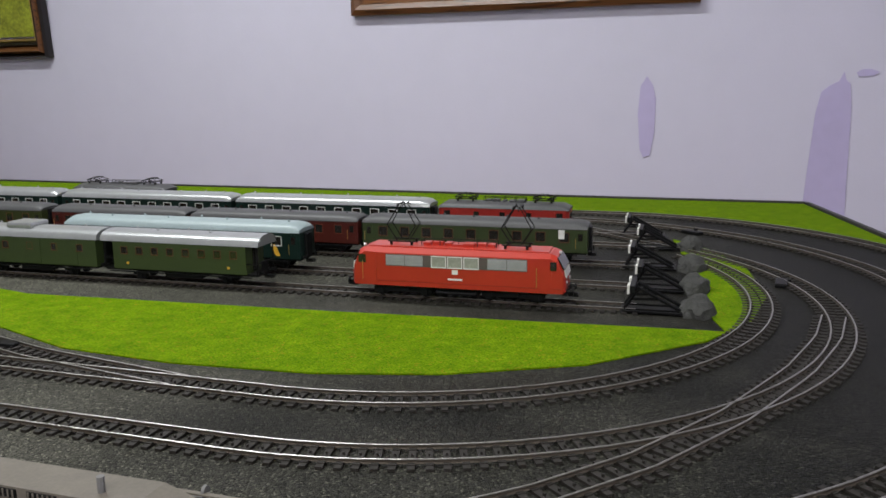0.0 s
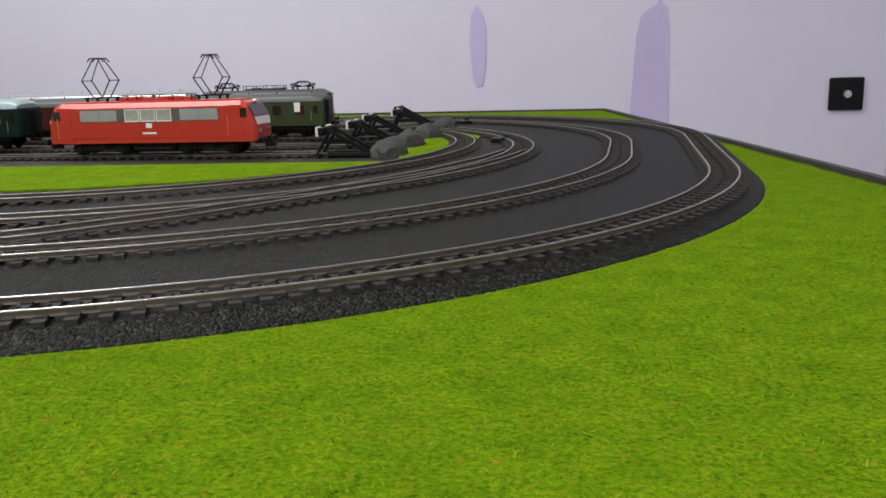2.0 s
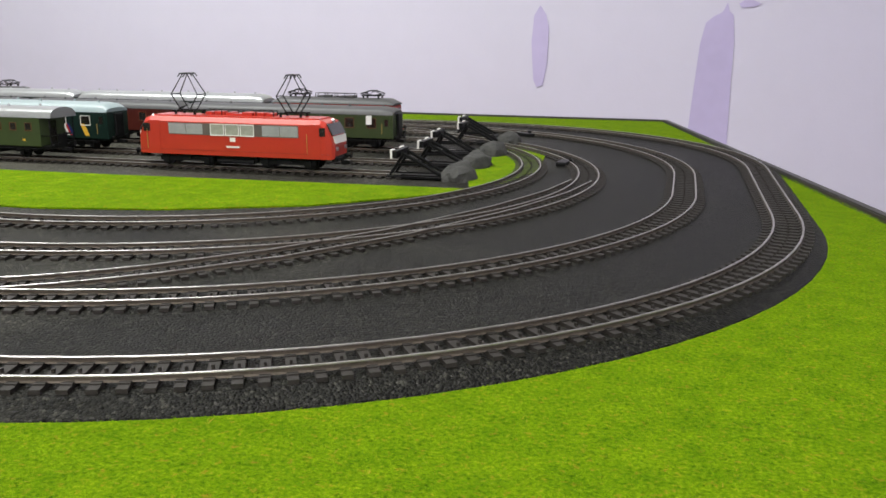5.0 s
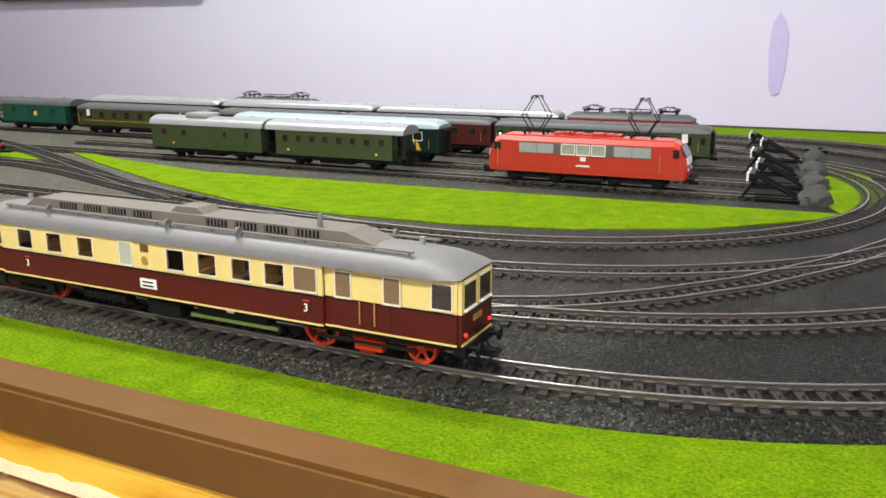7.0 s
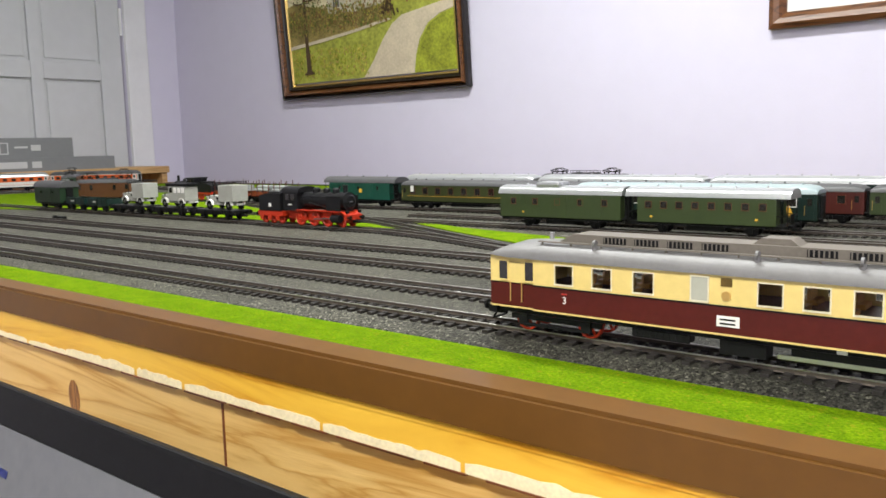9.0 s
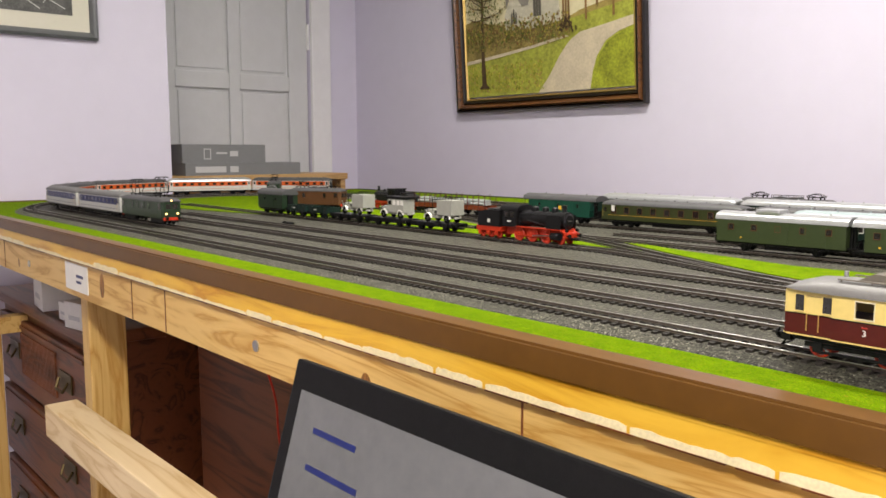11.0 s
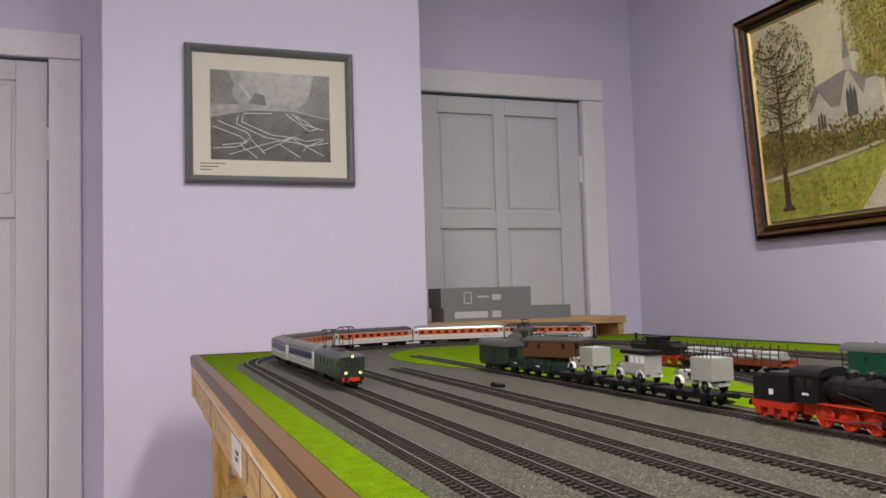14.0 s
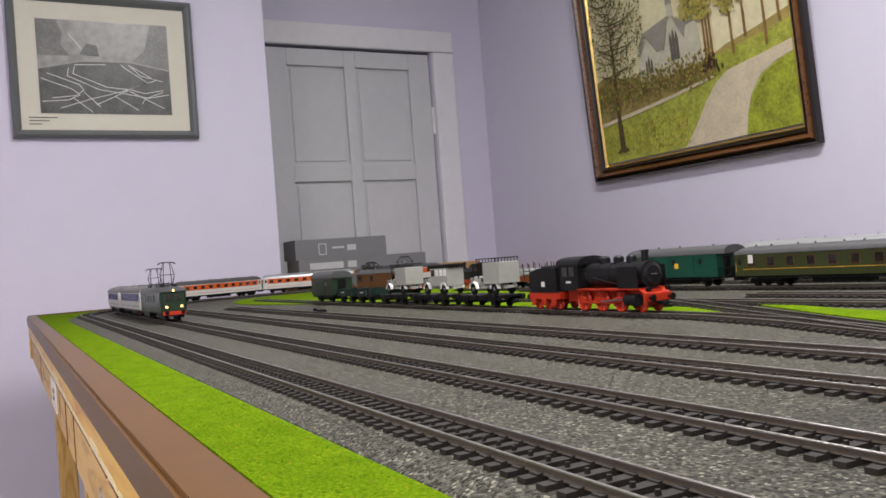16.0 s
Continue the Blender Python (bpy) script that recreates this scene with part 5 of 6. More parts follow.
# ---- the railcar ----
def railcar(m):
    t = thing("railcar", m, "cream and maroon diesel railcar with a grey roof and red wheels", "railcar")
    L = 0.288
    h, W, WN, n0 = L / 2, 0.0178, 0.0160, 0.062
    z0, zb, ze, zt = 0.0125, 0.0255, 0.0400, 0.0475
    secs = ((-h + 0.001, -h + 0.028, WN), (-h + 0.028, h - n0, W), (h - n0, h - 0.001, WN))
    for a, b, w in secs:
        part("lower_side", bx(B(), a, b, -w, w, z0, zb), MAROON, t)
        if w != W:
            part("upper_side", bx(B(), a, b, -w, w, zb, ze), CREAM, t)
        for s in (-1, 1):
            part("sill_line", bx(B(), a, b, s * (w - 0.0001), s * (w + 0.0004), z0, z0 + 0.0008), CREAM, t)
            part("waist_line", bx(B(), a, b, s * (w - 0.0001), s * (w + 0.0003), zb - 0.0004, zb + 0.0003), BLACK, t)
    glazed = (-0.098, -0.077, -0.0555, 0.002, 0.0205, 0.0395, 0.0575)
    lo, hi, half = 0.0276, 0.0368, 0.0049
    a, b = secs[1][:2]
    for s in (-1, 1):
        bm = B()
        y0, y1 = s * (W - 0.0010), s * W
        bx(bm, a, b, y0, y1, zb, lo)
        bx(bm, a, b, y0, y1, hi, ze)
        edges = [a] + [e for x in glazed for e in (x - half, x + half)] + [b]
        for e0, e1 in zip(edges[::2], edges[1::2]):
            bx(bm, e0, e1, y0, y1, lo, hi)
        part("upper_side", bm, CREAM, t)
    SEATWOOD = mat("varnished_seat_wood", (0.60, 0.34, 0.09), 0.45, vary=0.2, size=90)
    for x in (-0.0875, -0.0662, -0.045, 0.0112, 0.030, 0.0485, 0.0665):
        for s in (-1, 1):
            seat = part("seat", bx(B(), x - 0.0036, x + 0.0036, s * 0.0040, s * 0.0155, zb, zb + 0.0022), SEATWOOD, t, "tan wooden bench seat")
            part("seat_back", bx(B(), x - 0.0006, x + 0.0006, s * 0.0040, s * 0.0155, zb + 0.0022, zb + 0.0066), SEATWOOD, seat)
    bm = B()
    rings = []
    for x, k, wy in ((-h - 0.001, 0.05, 0.86), (-h + 0.004, 0.45, 0.96), (-h + 0.014, 0.85, 1.0), (-h + 0.030, 1.0, 1.0), (h - 0.030, 1.0, 1.0), (h - 0.014, 0.85, 1.0), (h - 0.004, 0.45, 0.96), (h + 0.001, 0.05, 0.86)):
        rings.append([(x, y * wy, ze + (z - ze) * k + 0.0002) for y, z in roof_outline(W + 0.0012, ze - 0.0012, zt, 13)])
    loft(bm, rings)
    part("roof", bm, ROOFGREY, t, smooth=True)
    bm = B()
    prism(bm, [(-h + 0.034, zt - 0.002), (-h + 0.046, zt + 0.0044), (h - 0.056, zt + 0.0044), (h - 0.036, zt - 0.002)], -0.0085, 0.0085, "y")
    part("clerestory", bm, ROOFTAN, t, "tan-grey raised roof duct")
    for i in range(9):
        x = -0.075 + i * 0.0165 + (0.012 if i > 3 else 0)
        if i == 4:
            continue
        for s in (-1, 1):
            g = part("vent_grille", bx(B(), x - 0.006, x + 0.006, s * 0.0084, s * 0.0089, zt + 0.0006, zt + 0.0036), BLACK, t)
            for k in range(6):
                part("slat", bx(B(), x - 0.0055 + k * 0.002, x - 0.0049 + k * 0.002, s * 0.0088, s * 0.0092, zt + 0.0007, zt + 0.0035), ROOFTAN, g)
    part("roof_hood", prism(B(), [(-0.010, zt + 0.0042), (-0.006, zt + 0.0072), (0.006, zt + 0.0072), (0.010, zt + 0.0042)], -0.006, 0.006, "y"), ROOFTAN, t)
    part("exhaust", cyl(B(), (0.072, -0.003, zt + 0.007), 0.0013, 0.006, "z", 10), ROOFGREY, t)
    for s in (-1, 1):
        bm = B()
        bx(bm, -h + 0.028, h - 0.022, s * 0.0118 - 0.0009, s * 0.0118 + 0.0009, zt - 0.0002, zt + 0.0005)
        for i in range(15):
            x = -h + 0.03 + (L - 0.054) * i / 14
            rod(bm, (x, s * 0.0118, zt - 0.003), (x, s * 0.0118, zt), 0.0005)
        part("roof_walkway", bm, ROOFTAN, t)
    for x, s in ((-0.083, -1), (-0.005, -1), (0.036, -1), (0.10, 1)):
        bm = B()
        cyl(bm, (x, s * 0.0135, zt - 0.0015), 0.0014, 0.003, "z", 10)
        cyl(bm, (x, s * 0.0135, zt + 0.0005), 0.0021, 0.0012, "x", 10)
        part("roof_ventilator", bm, ROOFGREY, t)
    for q in (-1, 1):
        part("horn", cyl(B(), (q * (h - 0.026), 0.004, zt + 0.001), 0.0013, 0.004, "z", 8), STEEL, t)
    zw = 0.0322
    win_w, win_h = 0.0098, 0.0092
    windows(t, glazed, zw, win_w, win_h, W - 0.0004, clear_glass("cabin_window_glass"), CREAMW)
    windows(t, (0.0735,), zw, 0.0112, 0.0100, W, mat("brown_curtained_window", (0.16, 0.10, 0.05), 0.2, vary=0.1, size=60), CREAMW)
    windows(t, (-0.0285,), zw, 0.0075, 0.0105, W, mat("frosted_window", (0.36, 0.36, 0.30), 0.4, vary=0.05, size=60), CREAMW)
    windows(t, (-0.135, -0.119), zw, 0.0052, 0.0095, WN + 0.0005, GLASSDARK, CREAM)
    windows(t, (0.0915, 0.1145), zw - 0.0003, 0.0072, 0.0105, WN + 0.0005, mat("brown_curtained_window", (0.16, 0.10, 0.05), 0.2), CREAMW)
    windows(t, (0.1365,), zw, 0.0085, 0.0100, WN, GLASSLIT, CREAMW)
    for s in (-1, 1):
        part("emblem", cyl(B(), (-0.0165, s * (W + 0.0001), 0.0300), 0.0021, 0.0006, "y", 18), GOLD, t, "round brass emblem")
        part("notice", bx(B(), -0.0190, -0.0140, s * (W - 0.0001), s * (W + 0.0003), 0.0342, 0.0378), mat("black_gold_notice", (0.10, 0.06, 0.01), 0.4, vary=0.4, size=400), t)
        b = part("destination_board", bx(B(), -0.0205, -0.0105, s * (W - 0.0001), s * (W + 0.0004), 0.0165, 0.0212), OFFWHITE, t, "white destination board")
        for k in range(2):
            part("print_bar", bx(B(), -0.0190, -0.0122, s * (W + 0.0004), s * (W + 0.0006), 0.0193 - 0.0018 * k, 0.0200 - 0.0018 * k), BLACK, b)
        for x in (-0.0975, 0.0735):
            part("class_line", bx(B(), x - 0.0016, x + 0.0016, s * (W - 0.0001), s * (W + 0.0003), 0.0225, 0.0231), DBRED, t)
        for w, xs in ((WN, (-0.127,)), (WN, (0.103,))):
            for x in xs:
                d = part("door", bx(B(), x - 0.0105, x + 0.0105, s * (w - 0.0001), s * (w + 0.0003), z0 + 0.0012, ze - 0.0035), MAROON, t)
                part("door_panel", bx(B(), x - 0.0104, x + 0.0104, s * (w + 0.0002), s * (w + 0.00045), zb + 0.0003, ze - 0.0036), CREAM, d)
                for dx in (-0.0035, 0.0035):
                    part("handle", rod(B(), (x + dx, s * (w + 0.0012), 0.0160), (x + dx, s * (w + 0.0012), 0.0265), 0.00035, 5), GOLD, d)
        part("builder_plate", bx(B(), 0.028, 0.032, s * (W - 0.003), s * (W - 0.0025), 0.0102, 0.0122), OFFWHITE, t)
    for x in (-0.0975, 0.0735):
        cu = bpy.data.curves.new("class_number", "FONT")
        cu.body, cu.size, cu.extrude, cu.align_x = "3", 0.0050, 0.0001, "CENTER"
        cu.materials.append(OFFWHITE)
        o = new("class_number", cu)
        o.parent = t
        o.matrix_basis = pose(x, -W - 0.0003, 0.0180, 90, 0, 0)
    for q, lit in ((-1, 1), (1, 0)):
        x = q * h
        part("end_lower", bx(B(), x - q * 0.002, x + q * 0.0006, -WN + 0.001, WN - 0.001, z0, zb), MAROON, t)
        part("end_upper", bx(B(), x - q * 0.002, x + q * 0.0006, -WN + 0.001, WN - 0.001, zb, ze - 0.0008), CREAM, t)
        part("end_trim", bx(B(), x, x + q * 0.0010, -WN + 0.001, WN - 0.001, z0, z0 + 0.0009), CREAM, t)
        for y in (-0.0075, 0.0075):
            wd = part("end_window", bx(B(), x, x + q * 0.0010, y - 0.0050, y + 0.0050, 0.0272, 0.0375), GLASSLIT, t)
            part("sill", bx(B(), x + q * 0.0002, x + q * 0.0018, y - 0.0054, y + 0.0054, 0.0264, 0.0273), OFFWHITE, wd)
            part("hood", bx(B(), x + q * 0.0002, x + q * 0.0014, y - 0.0054, y + 0.0054, 0.0375, 0.0382), CREAMW, wd)
            part("lamp", cyl(B(), (x + q * 0.0010, y * 1.6, 0.0165), 0.0009, 0.0012, "x", 14), LAMPON if lit else TAILON, t, "lit headlamp" if lit else "lit red tail lamp")
        part("number_bar", bx(B(), x + q * 0.0004, x + q * 0.0010, -0.0040, 0.0040, 0.0202, 0.0226), GOLD, t)
        part("warning_bar", bx(B(), x + q * 0.0004, x + q * 0.0030, -0.004, 0.004, 0.0160, 0.0168), BLACK, t)
        part("buffer_beam", bx(B(), x - q * 0.003, x + q * 0.0022, -0.0150, 0.0150, 0.0085, 0.0125), BLACK, t)
        buffers(x + q * 0.0018, t, 0.0112, q)
        bm = B()
        for s in (-1, 1):
            rod(bm, (x + q * 0.002, s * 0.006, 0.009), (x + q * 0.006, s * 0.006, 0.003), 0.0006)
        rod(bm, (x + q * 0.006, -0.006, 0.003), (x + q * 0.006, 0.006, 0.003), 0.0006)
        part("brake_hoses", bm, BLACK, t)
    bm = B()
    bx(bm, -h + 0.004, h - 0.004, -0.0135, 0.0135, 0.0095, 0.0126)
    bx(bm, -0.020, 0.000, -0.0150, -0.006, 0.0035, 0.0098)
    bx(bm, -0.062, -0.034, -0.0155, -0.009, 0.0060, 0.0098)
    bx(bm, 0.010, 0.050, -0.0140, -0.008, 0.0065, 0.0098)
    part("underframe", bm, BLACK, t)
    bm = B()
    for k in range(9):
        bx(bm, -0.061 + k * 0.0032, -0.0592 + k * 0.0032, -0.0158, -0.0152, 0.0062, 0.0096)
    part("battery_box", bm, BLACK, t)
    part("silencer", bx(B(), 0.004, 0.054, -0.0125, -0.0105, 0.0042, 0.0060), STEEL, t, "grey metal silencer")
    for q, xs, mt in ((-1, (-0.125, -0.088), SOOT), (1, (0.075, 0.098, 0.124), WHEELRED)):
        bm = B()
        for s in (-1, 1):
            yf = 0.0118 if q < 0 else 0.0056
            bx(bm, xs[0] - 0.008, xs[-1] + 0.008, s * yf - 0.0009, s * yf + 0.0009, 0.0062, 0.0088)
            for x in xs:
                bx(bm, x - 0.0026, x + 0.0026, s * (yf + 0.0012) - 0.001, s * (yf + 0.0012) + 0.001, 0.0035, 0.0092)
            if q < 0:
                rod(bm, (xs[0], s * 0.0136, 0.0040), (xs[-1], s * 0.0136, 0.0040), 0.0009)
        bg = part("bogie", bm, BLACK, t)
        for i, x in enumerate(xs):
            r = 0.0090 if (q > 0 and i == 0) else 0.0068
            wm = B()
            for s in (-1, 1):
                for a0 in range(0, 360, 60):
                    rod(wm, (x, s * 0.0088, r), (x + (r - 0.001) * math.cos(radians(a0)), s * 0.0088, r + (r - 0.001) * math.sin(radians(a0))), 0.0007, 5)
                cyl(wm, (x, s * 0.0090, r), r * 0.30, 0.0020, "y", 12)
                vs = [(x + rr * math.cos(a), yy, r + rr * math.sin(a)) for a in np.linspace(0, 2 * math.pi, 25)[:-1] for rr, yy in ((r, s * 0.0070), (r, s * 0.0096), (r * 0.84, s * 0.0096), (r * 0.84, s * 0.0070))]
                vv = [wm.verts.new(p) for p in vs]
                nn = len(vv)
                for k in range(0, nn, 4):
                    for j in range(4):
                        wm.faces.new((vv[k + j], vv[k + (j + 1) % 4], vv[(k + 4 + (j + 1) % 4) % nn], vv[(k + 4 + j) % nn]))
            part("wheelset", wm, WHEELRED, bg, "bright red spoked wheelset")
        if q > 0:
            part("coupling_rod", rod(B(), (xs[0], -0.0145, 0.0072), (xs[-1], -0.0145, 0.0072), 0.0008), BLACK, bg)
            part("gear_case", bx(B(), 0.094, 0.108, -0.0136, -0.010, 0.0030, 0.0075, 0.001), WHEELRED, bg)
    return t


railcar(pose(0.036, CY - R1, ZR) @ Matrix.Scale(0.97, 4))


# ---- steam locomotives and goods train ----
def spoked(x, r, parent, y=0.0086, material=WHEELRED):
    bm = B()
    for s in (-1, 1):
        cyl(bm, (x, s * y, r), r, 0.0010, "y", 22)
        cyl(bm, (x, s * (y + 0.0010), r), r * 0.28, 0.0018, "y", 12)
        for a0 in range(0, 360, 36):
            rod(bm, (x, s * (y + 0.0008), r), (x + (r - 0.0012) * math.cos(radians(a0)), s * (y + 0.0008), r + (r - 0.0012) * math.sin(radians(a0))), 0.0005, 4)
        for a0 in range(0, 360, 15):
            a, b = radians(a0), radians(a0 + 15)
            rod(bm, (x + (r - 0.0006) * math.cos(a), s * (y + 0.0010), r + (r - 0.0006) * math.sin(a)), (x + (r - 0.0006) * math.cos(b), s * (y + 0.0010), r + (r - 0.0006) * math.sin(b)), 0.0008, 4)
    rod(bm, (x, -y, r), (x, y, r), 0.0012)
    return part("driving_wheel", bm, material, parent, "bright red spoked wheels")


def steam_loco(m):
    t = thing("steam_locomotive", m, "black steam locomotive with red wheels and running gear", "steam locomotive")
    part("boiler", cyl(B(), (0.045, 0, 0.0300), 0.0105, 0.066, "x", 26), SOOT, t, smooth=True)
    for x in (0.020, 0.034, 0.048, 0.062):
        part("boiler_band", cyl(B(), (x, 0, 0.0300), 0.0108, 0.0010, "x", 26), SOOT, t)
    part("smokebox", cyl(B(), (0.084, 0, 0.0300), 0.0112, 0.014, "x", 26), SOOT, t, smooth=True)
    d = part("smokebox_door", cyl(B(), (0.0917, 0, 0.0300), 0.0100, 0.0018, "x", 26, 0.007), SOOT, t)
    part("door_handle", rod(B(), (0.0932, -0.003, 0.0300), (0.0932, 0.003, 0.0300), 0.0005), STEEL, d)
    part("chimney", cyl(cyl(B(), (0.084, 0, 0.0445), 0.0030, 0.009, "z", 16), (0.084, 0, 0.0490), 0.0036, 0.0012, "z", 16), SOOT, t)
    for x, r in ((0.034, 0.0048), (0.052, 0.0045), (0.068, 0.0045)):
        bm = B()
        cyl(bm, (x, 0, 0.0410), r, 0.006, "z", 18)
        bmesh.ops.create_uvsphere(bm, u_segments=18, v_segments=8, radius=r, matrix=Matrix.Translation((x, 0, 0.0440)) @ Matrix.Diagonal((1, 1, 0.5, 1)))
        part("dome", bm, SOOT, t, smooth=True)
    bm = B()
    bx(bm, -0.012, 0.014, -0.0150, 0.0150, 0.018, 0.0405)
    cab = part("cab", bm, SOOT, t)
    bm = B()
    loft(bm, [[(x, y, z) for y, z in roof_outline(0.0162, 0.0400, 0.0475)] for x in (-0.016, 0.017)])
    part("cab_roof", bm, SOOT, t, smooth=True)
    for s in (-1, 1):
        for x in (-0.004, 0.006):
            part("cab_window", bx(B(), x - 0.0036, x + 0.0036, s * 0.0150, s * 0.0155, 0.0305, 0.0385), GLASSDARK, cab)
        part("number_plate", bx(B(), -0.003, 0.004, s * 0.0150, s * 0.0154, 0.0245, 0.0262), OFFWHITE, cab)
        part("running_board", bx(B(), 0.012, 0.090, s * 0.0085, s * 0.0155, 0.0185, 0.0195), WHEELRED, t)
        part("smoke_deflector", bx(B(), 0.066, 0.090, s * 0.0145, s * 0.0150, 0.0195, 0.0370, 0.0001), SOOT, t)
        part("cylinder", cyl(B(), (0.082, s * 0.0140, 0.0105), 0.0046, 0.014, "x", 18), SOOT, t)
        part("piston_rod", rod(B(), (0.060, s * 0.0150, 0.0105), (0.076, s * 0.0150, 0.0105), 0.0007), STEEL, t)
        part("main_rod", rod(B(), (0.040, s * 0.0118, 0.0085), (0.066, s * 0.0140, 0.0105), 0.0009), STEEL, t)
        part("coupling_rod", rod(B(), (0.014, s * 0.0112, 0.0075), (0.062, s * 0.0112, 0.0075), 0.0010), WHEELRED, t)
        bm = B()
        rod(bm, (0.016, s * 0.0112, 0.036), (0.080, s * 0.0112, 0.036), 0.0004)
        rod(bm, (0.030, s * 0.0108, 0.0285), (0.062, s * 0.0108, 0.0225), 0.0007)
        part("handrail", bm, SOOT, t)
        part("lantern", cyl(B(), (0.0965, s * 0.010, 0.0185), 0.0019, 0.0030, "x", 12), BLACK, t)
    part("frame_plate", bx(B(), -0.012, 0.094, -0.0062, 0.0062, 0.0080, 0.0180), WHEELRED, t)
    part("front_deck", prism(B(), [(0.088, 0.0185), (0.088, 0.0195), (0.096, 0.0150), (0.096, 0.0140)], -0.0130, 0.0130, "y"), WHEELRED, t)
    part("buffer_beam", bx(B(), 0.095, 0.0970, -0.0145, 0.0145, 0.0092, 0.0145), WHEELRED, t)
    buffers(0.0968, t, 0.0118, 1)
    for x in (0.014, 0.038, 0.062):
        spoked(x, 0.0092, t)
    spoked(0.086, 0.0058, t, 0.0076)
    part("tender_body", prism(B(), [(-0.060, 0.0165), (-0.060, 0.0350), (-0.044, 0.0385), (-0.018, 0.0385), (-0.018, 0.0165)], -0.0150, 0.0150, "y"), SOOT, t)
    part("coal", bx(B(), -0.046, -0.020, -0.0110, 0.0110, 0.0380, 0.0405, 0.0015), mat("coal", (0.012, 0.012, 0.013), 0.6, vary=0.5, size=400, bump=1.0, bump_size=500), t)
    part("tender_frame", bx(B(), -0.064, -0.016, -0.0138, 0.0138, 0.0100, 0.0165), WHEELRED, t)
    for s in (-1, 1):
        part("tender_plate", bx(B(), -0.041, -0.036, s * 0.0150, s * 0.0154, 0.0215, 0.0262), OFFWHITE, t)
        for x in (-0.056, -0.040, -0.024):
            part("axle_box", bx(B(), x - 0.003, x + 0.003, s * 0.0135, s * 0.0150, 0.0045, 0.0105), WHEELRED, t)
    for x in (-0.056, -0.040, -0.024):
        spoked(x, 0.0060, t, 0.0078)
    buffers(-0.0645, t, 0.0118, -1)
    return t


GY = -0.09
steam_loco(pose(-0.650, GY, ZR))


def flat_wagon(m):
    t = thing("flat_wagon", m, "black two-axle flat wagon of the goods train", "wagon", "flat wagons of the goods train")
    part("deck", bx(B(), -0.046, 0.046, -0.0145, 0.0145, 0.0110, 0.0132), SOOT, t)
    for s in (-1, 1):
        part("sole_bar", bx(B(), -0.046, 0.046, s * 0.0128, s * 0.0145, 0.0078, 0.0110), BLACK, t)
        for k in range(5):
            x = -0.038 + k * 0.019
            part("stake_pocket", bx(B(), x - 0.001, x + 0.001, s * 0.0145, s * 0.0155, 0.0085, 0.0135), BLACK, t)
        for x in (-0.028, 0.028):
            part("axle_guard", bx(B(), x - 0.004, x + 0.004, s * 0.0112, s * 0.0126, 0.0030, 0.0085), BLACK, t)
    for x in (-0.028, 0.028):
        wheelset(x, 0.0058, t)
    for q in (-1, 1):
        buffers(q * 0.046, t, 0.0110, q)
    return t


